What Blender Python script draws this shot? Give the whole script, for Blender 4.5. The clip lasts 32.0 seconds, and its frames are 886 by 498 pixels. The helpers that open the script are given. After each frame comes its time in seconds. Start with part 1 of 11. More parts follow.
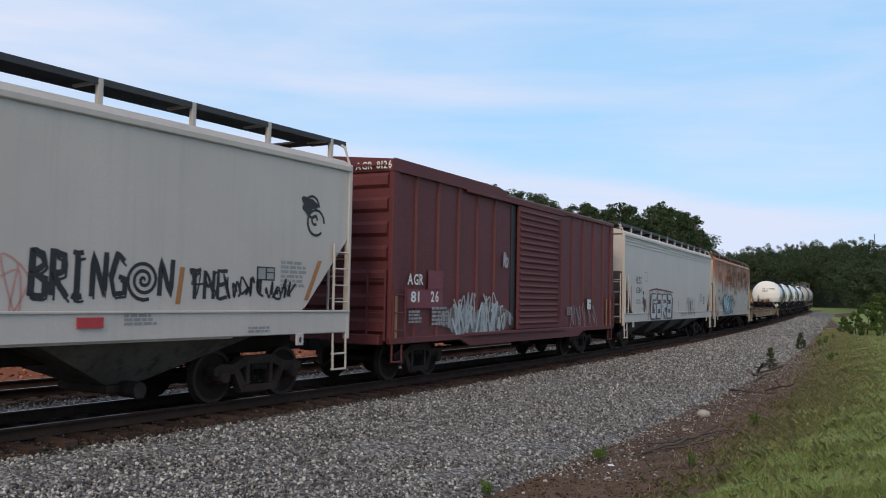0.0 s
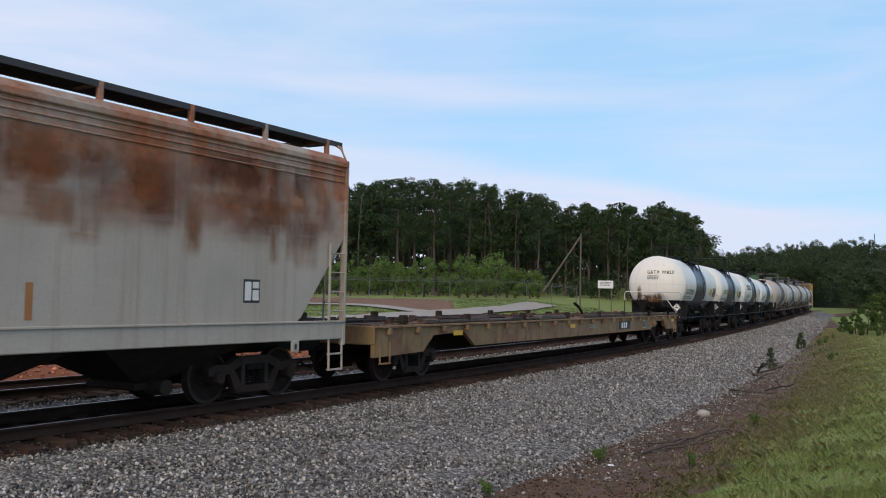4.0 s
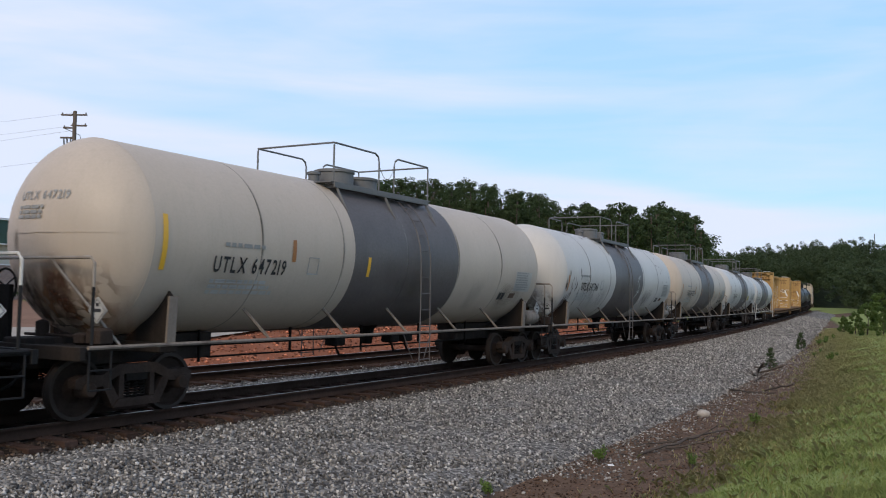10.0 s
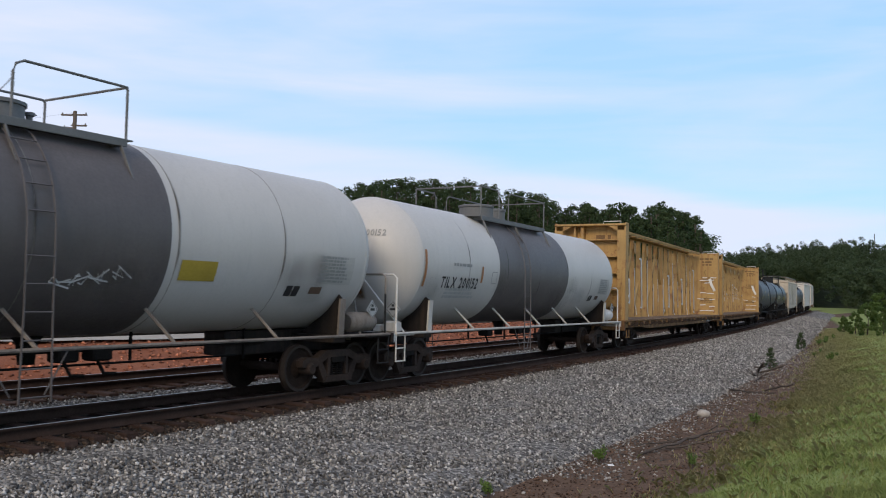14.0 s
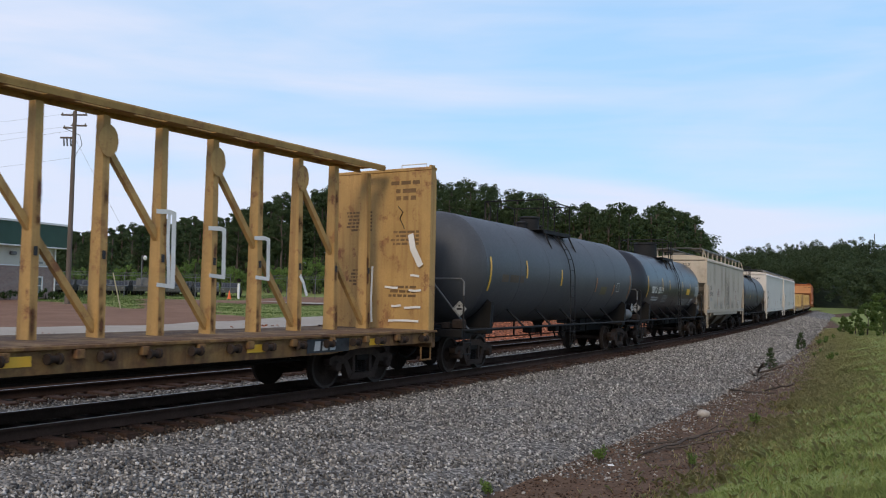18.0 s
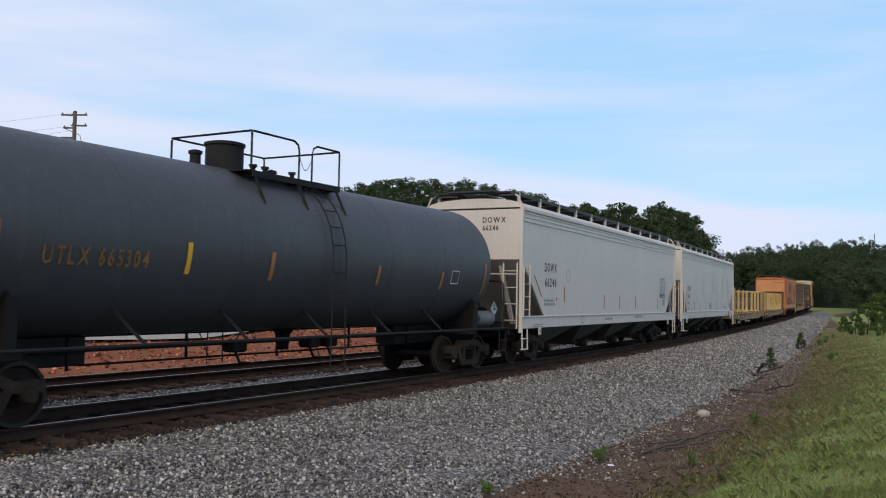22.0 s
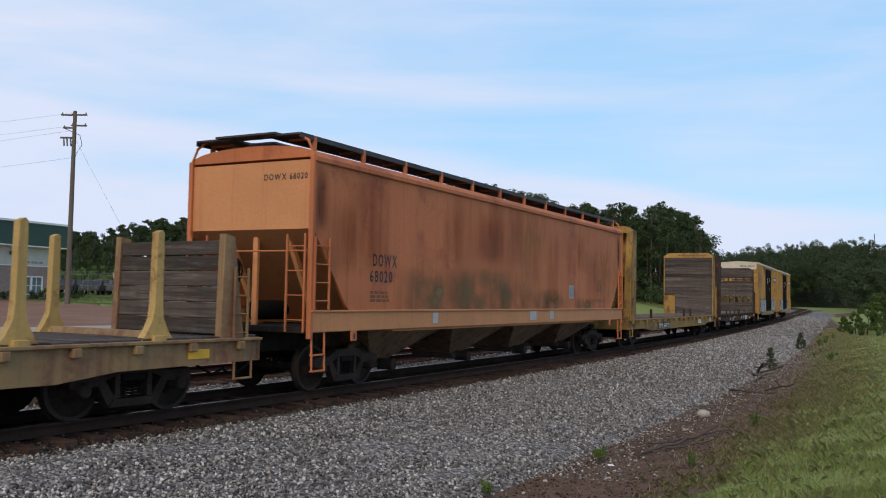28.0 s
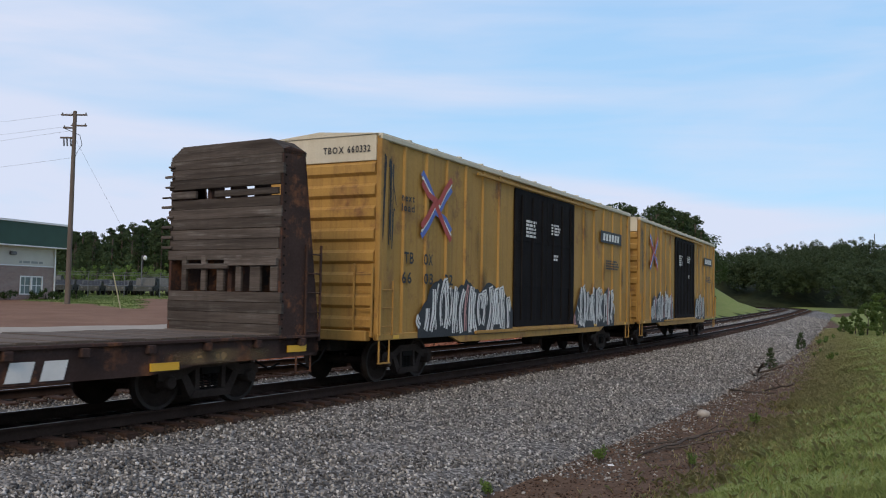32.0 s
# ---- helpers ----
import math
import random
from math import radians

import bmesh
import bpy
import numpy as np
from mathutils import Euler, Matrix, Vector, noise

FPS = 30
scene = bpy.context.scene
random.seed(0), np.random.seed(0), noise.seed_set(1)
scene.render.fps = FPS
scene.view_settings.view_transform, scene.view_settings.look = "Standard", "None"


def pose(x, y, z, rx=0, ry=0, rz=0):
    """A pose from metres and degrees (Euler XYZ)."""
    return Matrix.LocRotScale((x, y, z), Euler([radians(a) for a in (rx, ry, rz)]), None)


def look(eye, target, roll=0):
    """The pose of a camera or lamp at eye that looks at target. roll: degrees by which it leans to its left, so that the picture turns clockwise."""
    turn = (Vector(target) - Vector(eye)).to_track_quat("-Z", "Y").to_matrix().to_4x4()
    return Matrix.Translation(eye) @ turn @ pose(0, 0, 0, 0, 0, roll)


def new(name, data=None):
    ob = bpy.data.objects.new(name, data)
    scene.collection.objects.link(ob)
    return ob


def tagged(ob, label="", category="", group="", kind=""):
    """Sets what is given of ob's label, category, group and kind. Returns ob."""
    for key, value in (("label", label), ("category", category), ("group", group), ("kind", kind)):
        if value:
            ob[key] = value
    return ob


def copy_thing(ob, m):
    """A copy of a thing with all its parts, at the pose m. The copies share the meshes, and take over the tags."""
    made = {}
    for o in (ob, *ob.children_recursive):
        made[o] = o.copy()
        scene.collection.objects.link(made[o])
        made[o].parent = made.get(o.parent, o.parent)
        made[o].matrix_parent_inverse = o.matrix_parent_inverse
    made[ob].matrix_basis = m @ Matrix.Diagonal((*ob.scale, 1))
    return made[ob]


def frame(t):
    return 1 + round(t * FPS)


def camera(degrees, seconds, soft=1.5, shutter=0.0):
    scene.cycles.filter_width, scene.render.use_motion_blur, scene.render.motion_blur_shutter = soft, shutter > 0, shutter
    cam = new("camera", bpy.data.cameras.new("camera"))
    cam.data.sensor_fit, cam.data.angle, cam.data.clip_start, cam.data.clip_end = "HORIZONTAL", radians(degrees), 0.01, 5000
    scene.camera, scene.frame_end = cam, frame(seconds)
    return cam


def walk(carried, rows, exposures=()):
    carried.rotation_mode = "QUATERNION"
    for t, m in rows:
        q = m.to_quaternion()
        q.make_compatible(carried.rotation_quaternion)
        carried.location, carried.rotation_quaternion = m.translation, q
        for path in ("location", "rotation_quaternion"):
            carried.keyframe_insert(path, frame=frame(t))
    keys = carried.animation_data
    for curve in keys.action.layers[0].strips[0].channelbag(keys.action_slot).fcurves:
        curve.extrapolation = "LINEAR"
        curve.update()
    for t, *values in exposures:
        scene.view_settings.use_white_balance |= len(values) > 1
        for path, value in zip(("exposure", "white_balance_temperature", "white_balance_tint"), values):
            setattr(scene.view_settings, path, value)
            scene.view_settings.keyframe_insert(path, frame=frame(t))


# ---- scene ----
# ---------- camera: stands still beside the line ----------
cam = camera(53.36, 32.0, soft=1.05, shutter=0.05)
EYE_H = 1.904
TILT = radians(3.141)
CAM_POSE = look((0, 0, EYE_H), (0, math.cos(TILT), EYE_H + math.sin(TILT)), 1.082)
walk(cam, [(0.0, CAM_POSE), (32.0, CAM_POSE)], exposures=[(0.0, 0.02), (6.0, 0.0), (7.0, 0.08), (9.0, 0.12), (13.0, 0.1), (17.0, 0.08), (20.0, 0.03), (23.0, 0.05), (25.0, 0.08), (27.8, 0.0), (28.5, 0.12), (29.0, 0.18), (29.6, 0.05), (30.0, -0.06), (31.0, 0.02), (31.5, -0.03), (32.0, -0.03)])

# ---------- world and sun ----------
SUN_ELEV, SUN_AZ = radians(33), radians(196)


def make_world():
    w = bpy.data.worlds.new("sky")
    scene.world = w
    w.use_nodes = True
    nt = w.node_tree
    nt.nodes.clear()
    N = nt.nodes.new
    L = nt.links.new
    out, bg, sky = N("ShaderNodeOutputWorld"), N("ShaderNodeBackground"), N("ShaderNodeTexSky")
    sky.sky_type = "NISHITA"
    sky.sun_disc = False
    sky.sun_elevation, sky.sun_rotation = SUN_ELEV, SUN_AZ
    sky.air_density, sky.dust_density, sky.ozone_density = 1.0, 0.6, 2.0
    tc, mp = N("ShaderNodeTexCoord"), N("ShaderNodeMapping")
    mp.inputs["Scale"].default_value = (1.0, 1.0, 5.5)
    mp.inputs["Location"].default_value = (0.35, 0.1, 0.42)
    mp.inputs["Rotation"].default_value = (0.0, radians(4), radians(20))
    nz, nz2 = N("ShaderNodeTexNoise"), N("ShaderNodeTexNoise")
    mp2 = N("ShaderNodeMapping")
    mp2.inputs["Scale"].default_value = (1.0, 1.0, 8.0)
    mp2.inputs["Rotation"].default_value = (0.0, radians(5), 0.0)
    L(tc.outputs["Generated"], mp2.inputs["Vector"])
    nz2.inputs["Scale"].default_value, nz2.inputs["Detail"].default_value = 2.2, 5
    nz2.inputs["Distortion"].default_value = 0.6
    L(mp2.outputs["Vector"], nz2.inputs["Vector"])
    nz.inputs["Scale"].default_value, nz.inputs["Detail"].default_value = 1.7, 8
    nz.inputs["Roughness"].default_value = 0.5
    nz.inputs["Distortion"].default_value = 0.5
    ramp = N("ShaderNodeValToRGB")
    ramp.color_ramp.elements[0].position, ramp.color_ramp.elements[1].position = 0.36, 0.62
    ramp.color_ramp.elements[0].color, ramp.color_ramp.elements[1].color = (0.12, 0.12, 0.12, 1), (0.96, 0.96, 0.96, 1)
    # thin cloud, clearer in a broad gap over the bend
    sep = N("ShaderNodeSeparateXYZ")
    L(tc.outputs["Generated"], sep.inputs[0])

    def ease(x, a, b, c, d):
        r = N("ShaderNodeMapRange")
        r.interpolation_type = "SMOOTHSTEP"
        for i, q in enumerate((a, b, c, d)):
            r.inputs[i + 1].default_value = q
        L(x, r.inputs[0])
        return r.outputs[0]

    def op(kind, a, b):
        r = N("ShaderNodeMath")
        r.operation = kind
        for i, q in enumerate((a, b)):
            if isinstance(q, float):
                r.inputs[i].default_value = q
            else:
                L(q, r.inputs[i])
        return r.outputs[0]

    bank = op("MULTIPLY", op("SUBTRACT", nz.outputs["Fac"], 0.5), 0.12)
    lift = op("ADD", op("ADD", sep.outputs["Z"], op("MULTIPLY", sep.outputs["X"], 0.13)), bank)
    gap = op("MULTIPLY", ease(lift, 0.140, 0.168, 0.0, 1.0), ease(sep.outputs["Z"], 0.20, 0.36, 1.0, 0.35))
    gap = op("MULTIPLY", gap, ease(sep.outputs["X"], -0.25, 0.25, 0.0, 1.0))
    low = op("MULTIPLY", ease(lift, 0.160, 0.135, 0.0, 1.0), 0.11)
    cloud = op("ADD", op("MULTIPLY", nz.outputs["Fac"], 0.58), op("MULTIPLY", nz2.outputs["Fac"], 0.42))
    cover = op("ADD", op("SUBTRACT", cloud, op("MULTIPLY", gap, 0.12)), low)
    tint = N("ShaderNodeMixRGB")
    tint.blend_type = "MULTIPLY"
    tint.inputs["Fac"].default_value = 1.0
    tint.inputs["Color2"].default_value = (1.62, 1.85, 1.98, 1)
    mix = N("ShaderNodeMixRGB")
    mix.inputs["Color2"].default_value = (7.15, 7.75, 9.5, 1)
    L(tc.outputs["Generated"], mp.inputs["Vector"])
    L(mp.outputs["Vector"], nz.inputs["Vector"])
    L(cover, ramp.inputs["Fac"])
    L(ramp.outputs["Color"], mix.inputs["Fac"])
    L(sky.outputs["Color"], tint.inputs["Color1"])
    air = N("ShaderNodeMixRGB")
    air.inputs["Color2"].default_value = (3.5, 6.2, 9.0, 1)
    L(ease(sep.outputs["Z"], 0.2, 0.6, 0.8, 0.0), air.inputs["Fac"])
    L(tint.outputs["Color"], air.inputs["Color1"])
    L(air.outputs["Color"], mix.inputs["Color1"])
    L(mix.outputs["Color"], bg.inputs["Color"])
    bg.inputs["Strength"].default_value = 0.10
    L(bg.outputs["Background"], out.inputs["Surface"])


make_world()
sun = new("sun", bpy.data.lights.new("sun", "SUN"))
sun.data.energy, sun.data.angle, sun.data.color = 1.65, radians(20), (1.0, 0.80, 0.56)
sun_dir = Vector((math.sin(SUN_AZ) * math.cos(SUN_ELEV), math.cos(SUN_AZ) * math.cos(SUN_ELEV), math.sin(SUN_ELEV)))
sun.matrix_world = look(sun_dir * 200, (0, 0, 0))


# ---------- materials ----------
def M(name, col, rough=0.6, metal=0.0, var=0.18, scale=1.3, fine=22.0, bump=0.15, streak=0.0, scol=(0.12, 0.07, 0.04), coat=0.0,
      low=None, lowcol=None, patch=0.0, pcol=(0.2, 0.07, 0.03), pz=None, pscale=1.2, pstripe=0.25, rnd=0.0, bscale=None, stretch=None, spec=None):
    """Paint, metal, earth: a base colour with broad and fine variation, vertical streaks, patches and relief, in the object's own metres."""
    m = bpy.data.materials.new(name)
    m.use_nodes = True
    nt = m.node_tree
    b = nt.nodes["Principled BSDF"]
    N, L = nt.nodes.new, nt.links.new
    tc = N("ShaderNodeTexCoord")
    vec = tc.outputs["Object"]
    if stretch:
        mp0 = N("ShaderNodeMapping")
        mp0.inputs["Scale"].default_value = stretch
        L(vec, mp0.inputs["Vector"])
        vec = mp0.outputs["Vector"]

    def noise_tex(sc, det=4, v=None, rg=0.55):
        n = N("ShaderNodeTexNoise")
        n.inputs["Scale"].default_value, n.inputs["Detail"].default_value, n.inputs["Roughness"].default_value = sc, det, rg
        L(v or vec, n.inputs["Vector"])
        return n.outputs["Fac"]

    def rng(x, a, c, d, e):
        r = N("ShaderNodeMapRange")
        for i, q in enumerate((a, c, d, e)):
            r.inputs[i + 1].default_value = q
        L(x, r.inputs[0])
        return r.outputs[0]

    def mixc(f, c1, c2, mode="MIX"):
        x = N("ShaderNodeMixRGB")
        x.blend_type = mode
        for s, q in ((x.inputs["Fac"], f), (x.inputs["Color1"], c1), (x.inputs["Color2"], c2)):
            if isinstance(q, (int, float)):
                s.default_value = q
            elif isinstance(q, tuple):
                s.default_value = (*q, 1)
            else:
                L(q, s)
        return x.outputs["Color"]

    def mul(a, c):
        x = N("ShaderNodeMath")
        x.operation = "MULTIPLY"
        L(a, x.inputs[0])
        if isinstance(c, (int, float)):
            x.inputs[1].default_value = c
        else:
            L(c, x.inputs[1])
        return x.outputs[0]

    big, small = noise_tex(scale), noise_tex(fine, 3)
    c = mixc(rng(big, 0.3, 0.7, 0.0, 1.0), tuple(q * (1 - var) for q in col), tuple(min(1, q * (1 + var)) for q in col))
    c = mixc(rng(small, 0.35, 0.75, 0.0, 0.5), c, tuple(q * (1 - 1.3 * var) for q in col))
    sepz = None
    if low is not None or pz is not None:
        sp = N("ShaderNodeSeparateXYZ")
        L(tc.outputs["Object"], sp.inputs[0])
        sepz = sp.outputs["Z"]
    if low is not None:
        c = mixc(rng(sepz, low - 0.004, low + 0.004, 1.0, 0.0), c, lowcol)
    if patch > 0:
        pm = rng(noise_tex(pscale, 9, None, 0.7), 0.62 - 0.3 * patch, 0.70 - 0.25 * patch, 0.0, 1.0)
        mps = N("ShaderNodeMapping")
        mps.inputs["Scale"].default_value = (2.2, 2.2, 0.35)
        L(tc.outputs["Object"], mps.inputs["Vector"])
        pm = mul(pm, rng(noise_tex(1.6, 6, mps.outputs["Vector"]), 0.35, 0.6, pstripe, 1.0))
        if pz is not None:
            pm = mul(pm, rng(sepz, pz[0], pz[1], 0.0, 1.0))
        c = mixc(pm, c, mixc(rng(noise_tex(7, 5), 0.3, 0.7, 0, 1), pcol, tuple(q * 1.9 for q in pcol)))
    if streak > 0:
        mp = N("ShaderNodeMapping")
        mp.inputs["Scale"].default_value = (2.6, 2.6, 0.12)
        L(tc.outputs["Object"], mp.inputs["Vector"])
        c = mixc(mul(rng(noise_tex(2.2, 7, mp.outputs["Vector"], 0.65), 0.5, 0.72, 0.0, 1.0), streak), c, scol)
    if rnd > 0:
        oi = N("ShaderNodeObjectInfo")
        c = mixc(1.0, c, mixc(oi.outputs["Random"], (1 - rnd,) * 3, (1 + rnd,) * 3), "MULTIPLY")
    L(c, b.inputs["Base Color"])
    L(rng(small, 0.2, 0.8, max(0.03, rough - 0.08), min(1, rough + 0.12)), b.inputs["Roughness"])
    b.inputs["Metallic"].default_value = metal
    if spec is not None:
        b.inputs["Specular IOR Level"].default_value = spec
    if coat:
        b.inputs["Coat Weight"].default_value = coat
        b.inputs["Coat Roughness"].default_value = 0.15
    if bump:
        bp = N("ShaderNodeBump")
        bp.inputs["Strength"].default_value, bp.inputs["Distance"].default_value = bump, 0.02
        L(noise_tex(bscale or fine * 1.7, 5), bp.inputs["Height"])
        L(bp.outputs["Normal"], b.inputs["Normal"])
    return m


GREY_HOP = M("grey_hopper_paint", (0.505, 0.450, 0.400), 0.5, var=0.07, scale=0.5, streak=0.35, scol=(0.37, 0.335, 0.29), bump=0.03)
WHITE_HOP = M("white_hopper_paint", (0.585, 0.530, 0.472), 0.45, var=0.06, scale=0.5, streak=0.3, scol=(0.42, 0.385, 0.34), bump=0.03)
TAN_HOP = M("dusty_cream_paint", (0.47, 0.395, 0.305), 0.7, var=0.09, scale=0.5, streak=0.3, scol=(0.25, 0.21, 0.165), patch=0.25, pcol=(0.24, 0.20, 0.155), pscale=0.3, bump=0.03)
RUST_HOP = M("rusting_grey_paint", (0.42, 0.37, 0.31), 0.7, var=0.12, scale=0.6, streak=0.4, scol=(0.25, 0.18, 0.12), patch=0.85, pcol=(0.22, 0.075, 0.03), pz=(2.7, 3.5), pscale=0.4, pstripe=0.55, bump=0.06)
ORANGE_HOP = M("faded_orange_paint", (0.50, 0.155, 0.052), 0.7, var=0.2, scale=0.35, streak=0.6, scol=(0.27, 0.075, 0.028), patch=0.3, pcol=(0.19, 0.045, 0.018), pscale=0.4, bump=0.05)
ORANGE_LITE = M("sun_bleached_orange_paint", (0.52, 0.225, 0.085), 0.65, var=0.14, scale=0.6, streak=0.5, scol=(0.42, 0.14, 0.05), bump=0.05)
BROWN_BOX = M("oxide_brown_paint", (0.118, 0.030, 0.031), 0.6, spec=0.3, var=0.12, scale=0.6, streak=0.3, scol=(0.075, 0.024, 0.02), bump=0.04)
YELLOW_BOX = M("yellow_boxcar_paint", (0.40, 0.225, 0.058), 0.65, var=0.13, scale=0.6, streak=0.6, scol=(0.20, 0.11, 0.04), patch=0.22, pcol=(0.15, 0.075, 0.03), pscale=0.9, spec=0.25, bump=0.04)
YELLOW_DIRTY = M("dirty_yellow_paint", (0.27, 0.175, 0.075), 0.7, var=0.16, scale=0.9, streak=0.75, scol=(0.13, 0.065, 0.03), patch=0.6, pcol=(0.12, 0.055, 0.028), pscale=1.8, bump=0.1)
BUNK_YELLOW = M("chipped_yellow_steel", (0.45, 0.30, 0.095), 0.7, var=0.2, scale=1.2, streak=0.5, scol=(0.20, 0.10, 0.035), patch=0.28, pcol=(0.12, 0.055, 0.024), pscale=2.2, bump=0.1)
SIDE_YELLOW = M("dull_yellow_sill_paint", (0.33, 0.225, 0.09), 0.7, var=0.18, scale=0.9, streak=0.7, scol=(0.14, 0.075, 0.03), patch=0.5, pcol=(0.12, 0.055, 0.028), pscale=1.6, bump=0.1)
YELLOW_BEAM = M("weathered_yellow_steel", (0.41, 0.25, 0.085), 0.7, var=0.16, scale=1.4, streak=0.65, scol=(0.21, 0.10, 0.035), patch=0.25, pcol=(0.13, 0.05, 0.022), pscale=2.4, bump=0.08)
YELLOW_GRIME = M("grimy_yellow_sill", (0.24, 0.14, 0.055), 0.8, var=0.25, scale=1.6, streak=0.8, scol=(0.09, 0.05, 0.028), patch=0.7, pcol=(0.07, 0.035, 0.02), pscale=2.0, bump=0.12, spec=0.2)
YELLOW_DULL = M("sun_dulled_yellow_paint", (0.34, 0.205, 0.05), 0.7, var=0.16, scale=0.9, streak=0.75, scol=(0.15, 0.08, 0.03), patch=0.5, pcol=(0.10, 0.05, 0.025), pscale=1.8, bump=0.08, spec=0.25)
BROWN_FLAT = M("rust_brown_steel", (0.050, 0.030, 0.025), 0.85, var=0.3, scale=1.4, streak=0.6, scol=(0.04, 0.022, 0.018), patch=0.35, pcol=(0.11, 0.045, 0.022), pscale=2.4, bump=0.14, spec=0.2)
BLACK_UNDER = M("black_underframe_paint", (0.0115, 0.0112, 0.0115), 0.7, spec=0.2, var=0.2, streak=0.25, scol=(0.035, 0.027, 0.022), bump=0.06)
DARK_PAINT = M("dark_sill_paint", (0.024, 0.0195, 0.017), 0.85, spec=0.15, var=0.2, streak=0.4, scol=(0.065, 0.045, 0.033), bump=0.1)
WOOD_GREY = M("weathered_planks", (0.088, 0.072, 0.062), 0.95, var=0.42, scale=1.6, fine=11, bump=0.5, rnd=0.35, stretch=(1, 0.3, 6.0), streak=0.3, scol=(0.05, 0.04, 0.035), patch=0.35, pcol=(0.095, 0.085, 0.076), pscale=2.0, spec=0.1)
WOOD_DECK = M("worn_deck_planks", (0.115, 0.083, 0.06), 0.9, var=0.3, scale=1.0, fine=14, bump=0.3, rnd=0.25, stretch=(3, 0.25, 1))
WHITE_TANK = M("white_tank_two_tone", (0.80, 0.755, 0.675), 0.35, var=0.05, scale=0.4, streak=0.3, scol=(0.5, 0.46, 0.39), low=1.98, lowcol=(0.011, 0.011, 0.013), bump=0.02, spec=0.3)
CREAM_TANK = M("cream_tank_paint", (0.46, 0.385, 0.312), 0.5, var=0.07, scale=0.5, streak=0.35, scol=(0.36, 0.31, 0.25), bump=0.03)
PALE_TANK = M("pale_grey_tank_paint", (0.495, 0.47, 0.44), 0.45, var=0.06, scale=0.5, streak=0.3, scol=(0.38, 0.37, 0.35), bump=0.03)
GLOSS_BLACK = M("glossy_black_tank_paint", (0.012, 0.012, 0.016), 0.34, var=0.2, scale=0.6, streak=0.1, scol=(0.03, 0.03, 0.03), bump=0.015)
GREY_TANK = M("charcoal_tank_paint", (0.048, 0.050, 0.056), 0.5, var=0.15, scale=0.6, streak=0.3, scol=(0.085, 0.085, 0.09), bump=0.03)
BAND_GREY = M("dark_grey_band_paint", (0.092, 0.080, 0.078), 0.5, var=0.15, streak=0.4, scol=(0.055, 0.05, 0.05), bump=0.03)
BAND_BLACK = M("navy_black_band_paint", (0.017, 0.021, 0.042), 0.3, var=0.2, streak=0.25, scol=(0.035, 0.035, 0.04), bump=0.02)
PIPE_WHITE = M("white_pipe_paint", (0.62, 0.60, 0.56), 0.5, var=0.15, streak=0.4, scol=(0.25, 0.15, 0.1), bump=0.03)
PIPE_GREY = M("grey_pipe_paint", (0.13, 0.13, 0.13), 0.6, var=0.15, bump=0.05)
PIPE_BLACK = M("black_pipe_paint", (0.02, 0.02, 0.021), 0.7, spec=0.15, var=0.15, bump=0.05)
STEEL_DARK = M("grimy_cast_steel", (0.014, 0.012, 0.0105), 0.9, var=0.35, scale=3, bump=0.2, spec=0.1)
STEEL_RUST = M("dusty_truck_casting", (0.043, 0.031, 0.025), 0.9, var=0.35, scale=3, bump=0.25, spec=0.12)
WHEEL_STEEL = M("wheel_steel", (0.027, 0.0185, 0.0145), 0.9, 0.0, var=0.3, scale=4, bump=0.08, spec=0.12)
TREAD_STEEL = M("polished_tread_steel", (0.036, 0.028, 0.023), 0.7, 0.0, spec=0.2, var=0.15, bump=0.03)
GRATING = M("galvanised_grating", (0.055, 0.055, 0.06), 0.7, 0.3, var=0.2, bump=0.1)
REFL_YELLOW = M("reflective_yellow_tape", (0.72, 0.40, 0.03), 0.4, var=0.08, bump=0.0)
REFL_DULL = M("faded_reflector_tape", (0.36, 0.15, 0.045), 0.55, var=0.15, bump=0.0)
INK_BLACK = M("black_stencil_paint", (0.02, 0.02, 0.022), 0.6, var=0.3, bump=0.0)
INK_WHITE = M("white_stencil_paint", (0.72, 0.69, 0.64), 0.6, var=0.1, bump=0.0)
INK_GREY = M("grey_stencil_paint", (0.27, 0.27, 0.26), 0.6, var=0.2, bump=0.0)
INK_PALE = M("pale_stencil_paint", (0.40, 0.40, 0.39), 0.6, var=0.15, bump=0.0)
INK_RUSTY = M("rusty_orange_stencil", (0.21, 0.105, 0.03), 0.7, var=0.35, scale=5, bump=0.0)
INK_ORANGE = M("orange_stencil_paint", (0.085, 0.055, 0.032), 0.6, var=0.2, bump=0.0)
SPRAY_BLUE = M("light_blue_spray_paint", (0.22, 0.45, 0.56), 0.6, var=0.2, bump=0.0)
SPRAY_MAROON = M("maroon_spray_paint", (0.11, 0.03, 0.035), 0.6, var=0.2, bump=0.0)
SPRAY_SILVER = M("silver_spray_paint", (0.42, 0.44, 0.44), 0.45, var=0.15, bump=0.0)
SPRAY_PINK = M("pale_pink_spray_paint", (0.50, 0.25, 0.22), 0.6, var=0.15, bump=0.0)
SIGN_RED = M("red_decal", (0.42, 0.035, 0.035), 0.5, var=0.1, bump=0.0)
SIGN_BLUE = M("blue_decal", (0.08, 0.13, 0.42), 0.5, var=0.1, bump=0.0)
STRAP_WHITE = M("torn_white_strapping", (0.68, 0.67, 0.64), 0.7, var=0.12, bump=0.05)
GREEN_BOX = M("faded_green_steel", (0.07, 0.16, 0.055), 0.6, var=0.15, bump=0.06)
RAIL_SIDE = M("rusty_rail_steel", (0.045, 0.028, 0.021), 0.9, var=0.3, scale=2, bump=0.2, spec=0.1)
